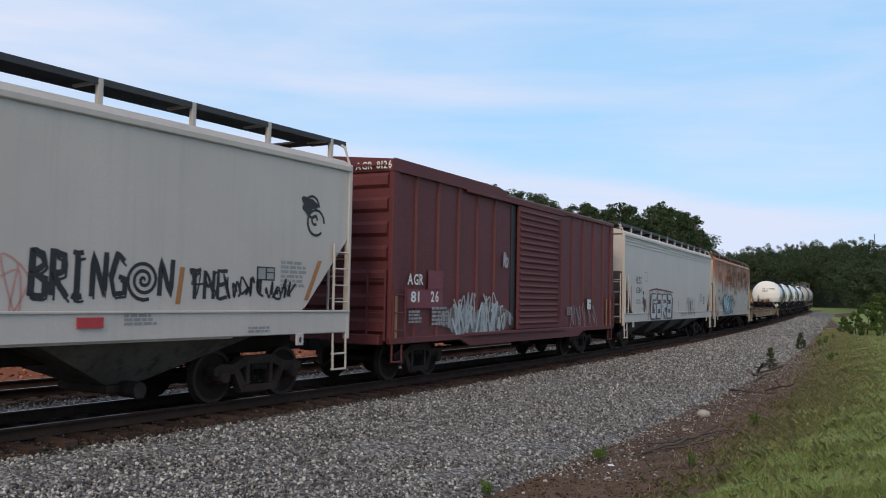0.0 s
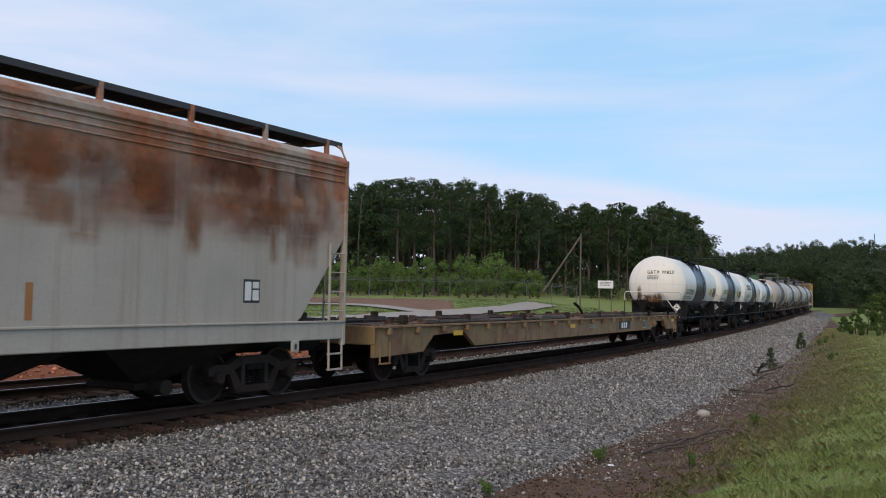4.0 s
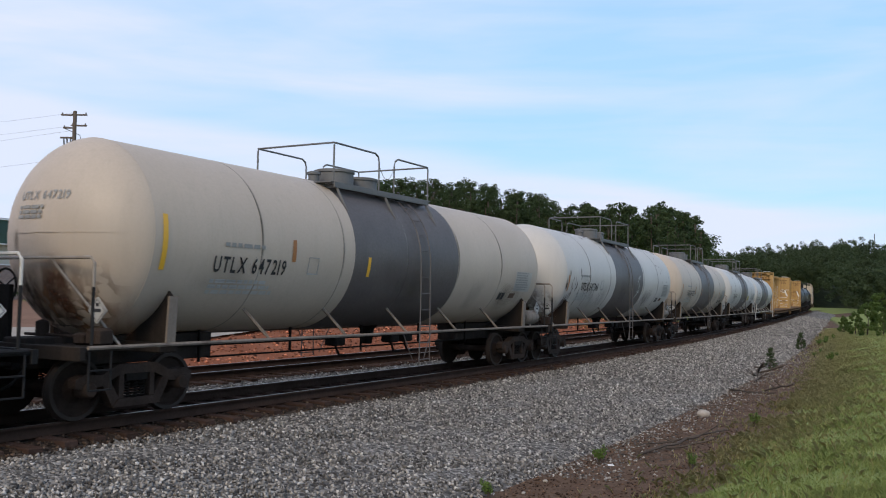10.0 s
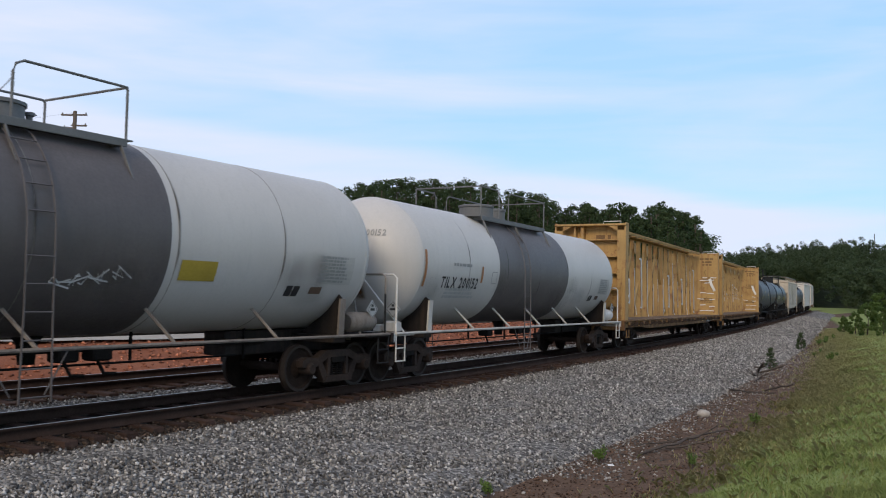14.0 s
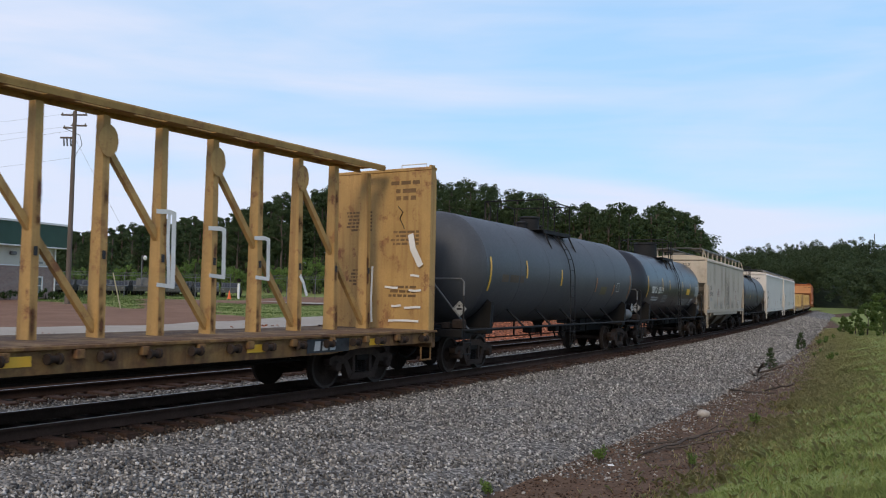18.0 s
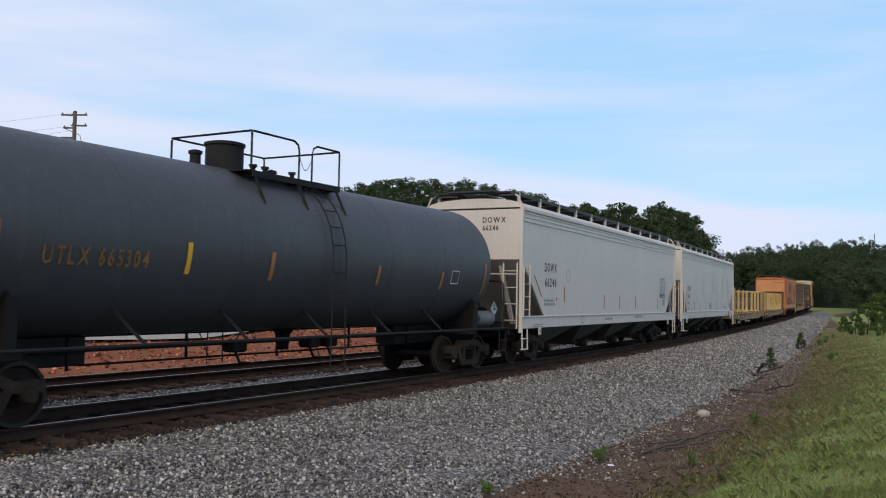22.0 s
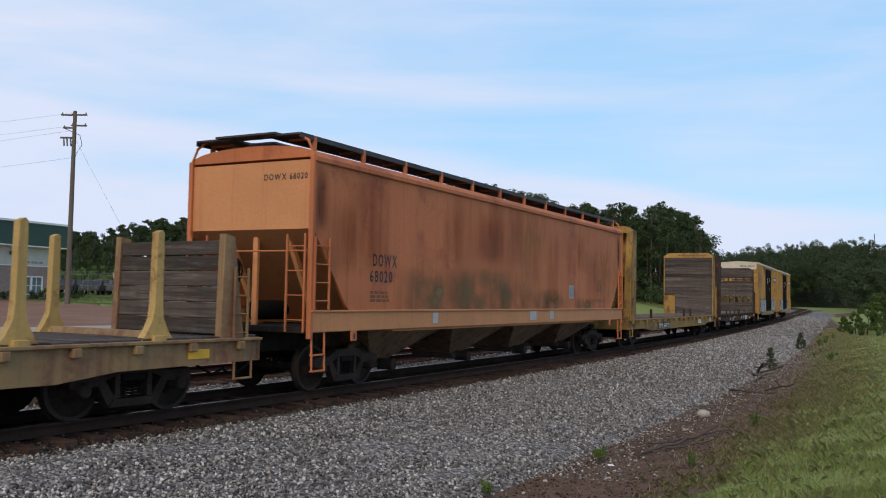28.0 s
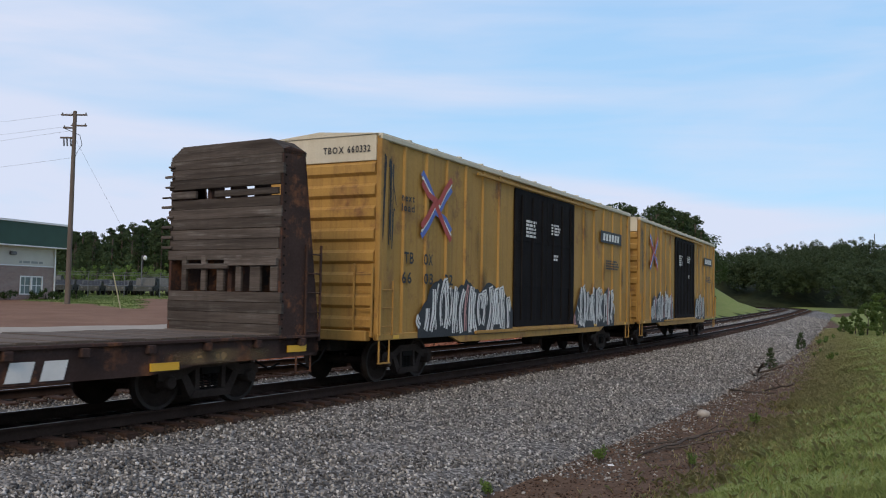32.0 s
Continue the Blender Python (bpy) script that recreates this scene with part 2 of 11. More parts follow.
RAIL_TOP = M("polished_rail_head", (0.24, 0.225, 0.215), 0.32, 0.9, var=0.15, bump=0.02)
TIE_WOOD = M("creosoted_tie_timber", (0.058, 0.036, 0.028), 0.95, spec=0.08, var=0.35, scale=2.5, bump=0.4, rnd=0.3, stretch=(2.5, 0.6, 2.5))


def fading(name, col, low=0.42, high=0.68, scale=2.4):
    """Grime that thins out unevenly and lets the paint below show."""
    m = M(name, col, 0.85, var=0.3, bump=0.0)
    nt = m.node_tree
    N, L = nt.nodes.new, nt.links.new
    tc, mp, nz, r, tr, mx = N("ShaderNodeTexCoord"), N("ShaderNodeMapping"), N("ShaderNodeTexNoise"), N("ShaderNodeMapRange"), N("ShaderNodeBsdfTransparent"), N("ShaderNodeMixShader")
    mp.inputs["Scale"].default_value = (2.2, 2.2, 0.5)
    nz.inputs["Scale"].default_value, nz.inputs["Detail"].default_value = scale, 7
    r.inputs[1].default_value, r.inputs[2].default_value = low, high
    r.inputs[4].default_value = 0.85
    L(tc.outputs["Object"], mp.inputs["Vector"])
    L(mp.outputs["Vector"], nz.inputs["Vector"])
    L(nz.outputs["Fac"], r.inputs[0])
    L(r.outputs[0], mx.inputs[0])
    L(tr.outputs[0], mx.inputs[1])
    L(nt.nodes["Principled BSDF"].outputs[0], mx.inputs[2])
    L(mx.outputs[0], nt.nodes["Material Output"].inputs["Surface"])
    return m


def soft_stain(name, col, most=0.85, grain=2.0, tall=True):
    """Dirt that thins out towards its rim and is broken by a fine grain."""
    m = fading(name, col, 0.30, 0.62, grain)
    nt = m.node_tree
    N, L = nt.nodes.new, nt.links.new
    mx = [q for q in nt.nodes if q.bl_idname == "ShaderNodeMixShader"][0]
    if not tall:
        [q for q in nt.nodes if q.bl_idname == "ShaderNodeMapping"][0].inputs["Scale"].default_value = (1.6, 1.6, 1.6)
    old = mx.inputs[0].links[0].from_socket
    at, mul, mul2 = N("ShaderNodeAttribute"), N("ShaderNodeMath"), N("ShaderNodeMath")
    at.attribute_name = "soft"
    mul.operation = mul2.operation = "MULTIPLY"
    L(old, mul.inputs[0])
    L(at.outputs["Fac"], mul.inputs[1])
    L(mul.outputs[0], mul2.inputs[0])
    mul2.inputs[1].default_value = most / 0.85
    L(mul2.outputs[0], mx.inputs[0])
    return m


# ---------- mesh tools ----------
class G:
    """Collects rounded boxes, tubes, prisms and turned shapes into one mesh."""

    def __init__(self):
        self.v, self.f = [], []

    def add(self, vs, fs):
        n = len(self.v)
        self.v.extend(vs)
        self.f.extend([tuple(i + n for i in q) for q in fs])
        return self

    def box(self, x0, x1, y0, y1, z0, z1, b=0.012):
        b = min(b, 0.3 * abs(x1 - x0), 0.3 * abs(y1 - y0), 0.3 * abs(z1 - z0))
        if b <= 0.0005:
            vs = [(x, y, z) for z in (z0, z1) for y in (y0, y1) for x in (x0, x1)]
            return self.add(vs, [(0, 2, 3, 1), (4, 5, 7, 6), (0, 1, 5, 4), (2, 6, 7, 3), (0, 4, 6, 2), (1, 3, 7, 5)])
        rings = []
        for z, i in ((z0, b), (z0 + b, 0), (z1 - b, 0), (z1, b)):
            c = b if i == 0 else b
            k = i
            xa, xb, ya, yb = x0 + k, x1 - k, y0 + k, y1 - k
            rings.append([(xa + c, ya, z), (xb - c, ya, z), (xb, ya + c, z), (xb, yb - c, z), (xb - c, yb, z), (xa + c, yb, z), (xa, yb - c, z), (xa, ya + c, z)])
        vs = [p for r in rings for p in r]
        fs = [tuple(range(7, -1, -1)), tuple(range(24, 32))]
        for r in range(3):
            for i in range(8):
                j = (i + 1) % 8
                fs.append((r * 8 + i, r * 8 + j, r * 8 + 8 + j, r * 8 + 8 + i))
        return self.add(vs, fs)

    def tube(self, pts, r=0.02, n=6, closed=False):
        pts = [Vector(p) for p in pts]
        vs, fs = [], []
        m = len(pts)
        for k, p in enumerate(pts):
            a = pts[max(0, k - 1)] if not closed else pts[k - 1]
            c = pts[min(m - 1, k + 1)] if not closed else pts[(k + 1) % m]
            d = (c - a).normalized()
            u = d.cross(Vector((0, 0, 1)) if abs(d.z) < 0.9 else Vector((1, 0, 0))).normalized()
            w = d.cross(u)
            for i in range(n):
                t = 2 * math.pi * i / n
                vs.append(tuple(p + (u * math.cos(t) + w * math.sin(t)) * r))
        for k in range(m if closed else m - 1):
            for i in range(n):
                j = (i + 1) % n
                k2 = (k + 1) % m
                fs.append((k * n + i, k * n + j, k2 * n + j, k2 * n + i))
        if not closed:
            fs += [tuple(range(n - 1, -1, -1)), tuple(range((m - 1) * n, m * n))]
        return self.add(vs, fs)

    def prism(self, poly, axis, a, b):
        """poly: corners in the plane across axis ('x': (y, z), 'y': (x, z), 'z': (x, y))."""
        put = {"x": lambda p, t: (t, p[0], p[1]), "y": lambda p, t: (p[0], t, p[1]), "z": lambda p, t: (p[0], p[1], t)}[axis]
        n = len(poly)
        vs = [put(p, a) for p in poly] + [put(p, b) for p in poly]
        fs = [tuple(range(n)), tuple(range(2 * n - 1, n - 1, -1))]
        fs += [(i, i + n, (i + 1) % n + n, (i + 1) % n) for i in range(n)]
        return self.add(vs, fs)

    def lathe(self, prof, n=32, y=0.0, z=0.0, axis="x", t0=0.0, t1=2 * math.pi, x=0.0):
        """prof: (along, radius)."""
        full = abs(t1 - t0 - 2 * math.pi) < 1e-6
        cols = n if full else n + 1
        vs, fs = [], []
        for q, r in prof:
            for i in range(cols):
                t = t0 + (t1 - t0) * i / n
                c, s = r * math.cos(t), r * math.sin(t)
                vs.append({"x": (q, y + c, z + s), "y": (x + c, q, z + s), "z": (x + c, y + s, q)}[axis])
        for k in range(len(prof) - 1):
            for i in range(n):
                j = (i + 1) % cols
                fs.append((k * cols + i, k * cols + j, (k + 1) * cols + j, (k + 1) * cols + i))
        return self.add(vs, fs)

    def ribbon(self, pts, w, nrm=(0, -1, 0)):
        """A painted stroke of width w along pts, lying across nrm."""
        nrm = Vector(nrm)
        pts = [Vector(p) for p in pts]
        vs, fs = [], []
        for k, p in enumerate(pts):
            d = (pts[min(len(pts) - 1, k + 1)] - pts[max(0, k - 1)])
            d = d.normalized() if d.length > 1e-6 else Vector((1, 0, 0))
            u = d.cross(nrm) * (w / 2)
            vs += [tuple(p + u), tuple(p - u)]
        for k in range(len(pts) - 1):
            fs.append((2 * k, 2 * k + 1, 2 * k + 3, 2 * k + 2))
        return self.add(vs, fs)

    def mesh(self, name, mat, smooth=None):
        me = bpy.data.meshes.new(name)
        me.from_pydata(self.v, [], self.f)
        me.validate()
        bm = bmesh.new()
        bm.from_mesh(me)
        bmesh.ops.recalc_face_normals(bm, faces=bm.faces)
        bm.to_mesh(me)
        bm.free()
        if smooth:
            me.polygons.foreach_set("use_smooth", [True] * len(me.polygons))
            me.set_sharp_from_angle(angle=radians(smooth))
        me.materials.append(mat)
        return me


def part(name, g, mat, parent, label="", smooth=None, loc=None):
    me = g.mesh(name, mat, smooth) if isinstance(g, G) else g
    ob = new(name, me)
    ob.parent = parent
    if loc:
        ob.location = loc
    if label:
        ob["label"] = label
    return ob


def thing(name, label, category, group="", kind="", at=(0, 0, 0), g=None, mat=None, smooth=None):
    ob = new(name, g.mesh(name, mat, smooth) if g else None)
    ob.location = at
    return tagged(ob, label, category, group, kind)


def smudge(car, put, x, z, w, h, mat, name="stain", drip=0.0):
    """A soft stain w wide and h high round a place on a surface; put(x, z) gives the surface. drip: fades slowly downwards."""
    n = 10
    vs, soft = [], []
    for j in range(n + 1):
        for i in range(n + 1):
            a, b = 2 * i / n - 1, 2 * j / n - 1
            vs.append(put(x + a * w / 2, z + b * h / 2))
            bb = b if b > 0 or not drip else b * (1 - drip)
            soft.append((max(0.0, 1 - a * a) * max(0.0, 1 - bb * bb)) ** 1.2 * min(1.0, 0.5 * j))
    me = G().add(vs, [(j * (n + 1) + i, j * (n + 1) + i + 1, (j + 1) * (n + 1) + i + 1, (j + 1) * (n + 1) + i) for j in range(n) for i in range(n)]).mesh(name, mat, 60)
    me.attributes.new("soft", "FLOAT", "POINT").data.foreach_set("value", soft)
    return part(name, me, None, car)


def fast_mesh(name, verts, faces_n, faces, mat):
    """A mesh from arrays, all faces with faces_n corners."""
    me = bpy.data.meshes.new(name)
    verts = np.asarray(verts, np.float32)
    faces = np.asarray(faces, np.int32)
    me.vertices.add(len(verts))
    me.vertices.foreach_set("co", verts.ravel())
    me.loops.add(faces.size)
    me.loops.foreach_set("vertex_index", faces.ravel())
    me.polygons.add(len(faces))
    me.polygons.foreach_set("loop_start", np.arange(0, faces.size, faces_n, dtype=np.int32))
    me.update(calc_edges=True)
    me.validate()
    me.materials.append(mat)
    return me


# letter shapes of the built-in font, one by one
GLYPH = {}


def make_glyphs():
    obs = []
    for ch in "ABCDEFGHIJKLMNOPQRSTUVWXYZ0123456789axdenlot":
        cu = bpy.data.curves.new("letter", "FONT")
        cu.body, cu.size, cu.resolution_u = ch, 1.35, 2
        cu.offset = 0.03
        obs.append((ch, new("letter", cu)))
    dg = bpy.context.evaluated_depsgraph_get()
    for ch, ob in obs:
        me = bpy.data.meshes.new_from_object(ob.evaluated_get(dg))
        vs = [(v.co.x, v.co.y) for v in me.vertices]
        x0, x1 = min(p[0] for p in vs), max(p[0] for p in vs)
        GLYPH[ch] = ([(p[0] - x0, p[1]) for p in vs], [tuple(p.vertices) for p in me.polygons], x1 - x0)
        bpy.data.meshes.remove(me)
    for ch, ob in obs:
        cu = ob.data
        bpy.data.objects.remove(ob)
        bpy.data.curves.remove(cu)


make_glyphs()


def lettering(text, height, x, z, put, gap=0.16, squeeze=0.85, width=None):
    """put(x, z): from the wall's plane to the car's space. Letters start at x, with their feet at z."""
    g = G()
    if width:
        nat = sum(height * 0.45 if ch == " " else (GLYPH[ch][2] * squeeze + gap) * height for ch in text) - gap * height
        squeeze, gap, blank = squeeze * width / nat, gap * width / nat, 0.45 * width / nat
    else:
        blank = 0.45
    for ch in text:
        if ch == " ":
            x += height * blank
            continue
        vs, fs, w = GLYPH[ch]
        g.add([put(x + px * height * squeeze, z + py * height) for px, py in vs], fs)
        x += (w * squeeze + gap) * height
    return g


def bars(rows, height, x, z, width, put, seed=1, pitch=1.5):
    """Lines of writing too small to read, as bars word by word."""
    g, rg = G(), random.Random(seed)
    for r in range(rows):
        a = x
        end = x + width * rg.uniform(0.75, 1.0)
        while a < end:
            w = min(height * rg.choice((1.5, 2.2, 3.0, 3.8)), end - a)
            if w < height * 0.5:
                break
            zz = z - r * height * pitch
            g.add([put(a, zz), put(a + w, zz), put(a + w, zz + height), put(a, zz + height)], [(0, 1, 2, 3)])
            a += w + height * 0.6
    return g


def side(y):
    """The plane of a car's side that faces the camera."""
    return lambda x, z: (x, y, z)


# ---------- the line: a long bend ----------
KN = (-640, -180, -40, -15, 5, 25, 45, 70, 100, 150, 200, 260, 330, 700)
KT = (1.05, 1.0, 0.62, 0.544, 0.485, 0.4545, 0.441, 0.443, 0.44, 0.44, 0.30, 0.0, -0.4, -1.6)
LINE_S = np.arange(-640, 700.1, 0.1)
LINE_T = np.convolve(np.pad(np.interp(LINE_S, KN, KT), 50, "edge"), np.ones(101) / 101, "valid")
LINE_X = np.concatenate([[0], np.cumsum(np.sin((LINE_T[1:] + LINE_T[:-1]) / 2)) * 0.1])
LINE_Y = np.concatenate([[0], np.cumsum(np.cos((LINE_T[1:] + LINE_T[:-1]) / 2)) * 0.1])
I0 = int(np.argmin(np.abs(LINE_S)))
LINE_X, LINE_Y = LINE_X - LINE_X[I0], LINE_Y - LINE_Y[I0] + 24.05
OFF2 = -4.35


def climb(s):
    return 5e-5 * np.clip(np.asarray(s, float) - 30, 0, 130) ** 2


def on_line(s, off=0.0, z=0.0):
    """Places beside the line: s along it, off towards the camera's side, z over the rail's top."""
    X, Y, T = np.interp(s, LINE_S, LINE_X), np.interp(s, LINE_S, LINE_Y), np.interp(s, LINE_S, LINE_T)
    return X + off * np.cos(T), Y - off * np.sin(T), z + climb(s)


def line_pose(s, off=0.0, z=0.0):
    x, y, zz = on_line(s, off, z)
    t = float(np.interp(s, LINE_S, LINE_T))
    return pose(float(x), float(y), float(zz), 0, 0, math.degrees(math.pi / 2 - t))


def nearest(px, py):
    """s and off of points of the plan, for arrays."""
    step = slice(None, None, 10)
    sx, sy, ss = LINE_X[step], LINE_Y[step], LINE_S[step]
    px, py = np.asarray(px, float).ravel(), np.asarray(py, float).ravel()
    S_, O_ = np.empty(len(px)), np.empty(len(px))
    for a in range(0, len(px), 2000):
        q = slice(a, a + 2000)
        d2 = (px[q, None] - sx) ** 2 + (py[q, None] - sy) ** 2
        k = d2.argmin(1)
        t = LINE_T[step][k]
        dx, dy = px[q] - sx[k], py[q] - sy[k]
        S_[q] = ss[k] + dx * np.sin(t) + dy * np.cos(t)
        O_[q] = dx * np.cos(t) - dy * np.sin(t)
    return S_, O_


# ---------- the train's way in time ----------
TT = np.linspace(-1, 33, 3401)
VV = np.interp(TT, (0, 1, 5.5, 9.5, 13, 17, 20, 32), (14.3, 14.35, 14.5, 15.0, 15.3, 15.6, 15.75, 15.72))
RUN = np.concatenate([[0], np.cumsum((VV[1:] + VV[:-1]) / 2 * 0.01)])
RUN -= np.interp(0, TT, RUN)


def run(t):
    return float(np.interp(t, TT, RUN))


# ---------- ground ----------
def lerp(x, xs, ys):
    return np.interp(x, xs, ys)


def ground_z(px, py):
    px, py = np.asarray(px, float).ravel(), np.asarray(py, float).ravel()
    s, o = nearest(px, py)
    near_cam = lerp(o, (0, 1.6, 5.8, 6.6, 7.6, 8.6, 10.5, 12.5, 20, 60, 300, 3000), (-0.6, -0.6, -0.95, -0.84, -0.8, -0.66, -0.2, 0.2, 0.35, 0.3, 3, 12))
    far_side = lerp(-o, (0, 6.0, 6.6, 8.0, 12.0, 14.0, 3000), (-0.6, -0.62, -0.45, -0.25, 0.55, 0.62, 0.62))
    d = np.clip(py, 0, 400)
    rise = np.where(-o > 12, 0.018 * np.clip(d - 30, 0, 80) + 0.055 * np.clip(d - 120, 0, 180), 0) * np.clip((-o - 12) / 10, 0, 1)
    far_side = far_side + rise
    z = np.where(o > 0, near_cam, far_side)
    rough = np.array([noise.noise((a * 0.35, b * 0.35, 0.0)) + 0.5 * noise.noise((a * 1.1, b * 1.1, 3.0)) for a, b in zip(px, py)])
    amp = np.where((o > 8.5) | (o < -7.5), 0.07, np.where(o > 6.2, 0.03, 0.0))
    return z + rough * amp + climb(s) * np.clip(1 - np.abs(o) / 80, 0, 1)


def graded(lim, step, fine_to, grow=1.18):
    v, x, st = [0.0], 0.0, step
    while x < lim:
        if x > fine_to:
            st *= grow
        x += st
        v.append(x)
    return np.array(v)


def earth_material():
    m = bpy.data.materials.new("earth_and_turf")
    m.use_nodes = True
    nt = m.node_tree
    N, L = nt.nodes.new, nt.links.new
    b = nt.nodes["Principled BSDF"]
    tc, at = N("ShaderNodeTexCoord"), N("ShaderNodeAttribute")
    at.attribute_name = "zones"
    sep = N("ShaderNodeSeparateColor")
    L(at.outputs["Color"], sep.inputs[0])

    def tex(sc, det=5):
        n = N("ShaderNodeTexNoise")
        n.inputs["Scale"].default_value, n.inputs["Detail"].default_value = sc, det
        L(tc.outputs["Object"], n.inputs["Vector"])
        return n.outputs["Fac"]

    def two(f, a, c, lo=0.35, hi=0.65):
        r, x = N("ShaderNodeMapRange"), N("ShaderNodeMixRGB")
        r.inputs[1].default_value, r.inputs[2].default_value = lo, hi
        L(f, r.inputs[0])
        L(r.outputs[0], x.inputs["Fac"])
        for q, k in ((a, "Color1"), (c, "Color2")):
            if isinstance(q, tuple):
                x.inputs[k].default_value = (*q, 1)
            else:
                L(q, x.inputs[k])
        return x.outputs["Color"]

    n1, n2, n3 = tex(0.6), tex(3.5), tex(25, 3)
    floor_c = two(n1, (0.03, 0.045, 0.015), (0.05, 0.065, 0.022))
    turf = two(n2, two(n1, (0.17, 0.225, 0.065), (0.22, 0.26, 0.085)), (0.27, 0.26, 0.11), 0.45, 0.85)
    red = two(n3, two(n1, (0.22, 0.075, 0.036), (0.30, 0.12, 0.065)), (0.17, 0.062, 0.036), 0.42, 0.75)
    brown = two(n3, two(n2, (0.11, 0.068, 0.046), (0.155, 0.102, 0.07)), (0.065, 0.042, 0.03), 0.45, 0.8)

    plotc = two(n3, two(n1, (0.20, 0.115, 0.078), (0.25, 0.15, 0.105)), (0.15, 0.085, 0.058), 0.45, 0.85)

    def over(base, top, k):
        add, r, x = N("ShaderNodeMath"), N("ShaderNodeMapRange"), N("ShaderNodeMixRGB")
        add.operation = "MULTIPLY_ADD"
        L(n2, add.inputs[0])
        add.inputs[1].default_value = 0.7
        L(at.outputs["Alpha"] if k == 3 else sep.outputs[k], add.inputs[2])
        r.inputs[1].default_value, r.inputs[2].default_value = 0.72, 0.98
        L(add.outputs[0], r.inputs[0])
        L(r.outputs[0], x.inputs["Fac"])
        L(base, x.inputs["Color1"])
        L(top, x.inputs["Color2"])
        return x.outputs["Color"]

    c = over(over(over(over(floor_c, turf, 0), red, 1), brown, 2), plotc, 3)
    L(c, b.inputs["Base Color"])
    b.inputs["Roughness"].default_value = 0.95
    b.inputs["Specular IOR Level"].default_value = 0.1
    bp = N("ShaderNodeBump")
    bp.inputs["Strength"].default_value, bp.inputs["Distance"].default_value = 0.6, 0.05
    L(tex(14, 6), bp.inputs["Height"])
    L(bp.outputs["Normal"], b.inputs["Normal"])
    return m


EARTH = earth_material()


def lawn_at(x, y):
    """Strips of lawn among the bare building plot."""
    x, y = x + 0.35 * np.sin(1.7 * y) + 0.2 * np.sin(4.1 * y + x), y + 0.5 * np.sin(1.3 * x) + 0.25 * np.sin(3.7 * x + y)
    return (x < -0.338 * y) & (y > 49.4 - (x + 17) * 0.98) | (x < -15.6) & (y > 70.5) | (x > -0.262 * y) & (x < -7.2 + 0.369 * (y - 45.1)) & (y > 43.5) & (y < 62) | (x > 1) & (y > 63)


def build_ground():
    gx = graded(3000, 0.6, 28, 1.10)
    xs = np.concatenate([-gx[:0:-1], gx])
    gy = graded(3200, 0.6, 48, 1.10)
    back = graded(3000, 1.2, 6, 1.3)
    ys = np.concatenate([-back[:0:-1], gy])
    X, Y = np.meshgrid(xs, ys)
    px, py = X.ravel(), Y.ravel()
    z = ground_z(px, py)
    s, o = nearest(px, py)
    n, mrows = len(xs), len(ys)
    i = np.arange(mrows - 1)[:, None] * n + np.arange(n - 1)[None, :]
    faces = np.stack([i, i + 1, i + n + 1, i + n], -1).reshape(-1, 4)
    me = fast_mesh("ground", np.stack([px, py, z], 1), 4, faces, EARTH)
    me.polygons.foreach_set("use_smooth", [True] * len(me.polygons))
    d = np.hypot(px, py)
    dirt_to = lerp(s, (-20, 10, 30, 60, 100), (8.5, 8.3, 7.5, 6.6, 5.6))
    grass = np.where((o > dirt_to + 0.7) & (o < 200), 1.0, 0.0)
    yard = (-o > 12) & (py < 125) & (s < 75)
    lawn = yard & (lawn_at(px, py) | (py > 86))
    grass = np.where(lawn, 1.0, grass)
    grass = np.where((-o > 9) & (s >= 60) & (py < 400) | (-o > 7) & (s > 75), 1.0, grass)
    red = np.where((o < -5.5) & (o > -13) & (s < 72), 1.0, 0.0)
    brown = np.where((o > 4) & (o <= dirt_to + 0.7), 1.0, 0.0)
    plot = np.where(yard & ~lawn, 1.0, 0.0)
    col = me.color_attributes.new("zones", "FLOAT_COLOR", "POINT")
    col.data.foreach_set("color", np.stack([grass, red, brown, plot], 1).ravel())
    ob = new("ground", me)
    tagged(ob, "bare red and brown earth with rough turf reaching the woods", "ground", kind="structure")


build_ground()


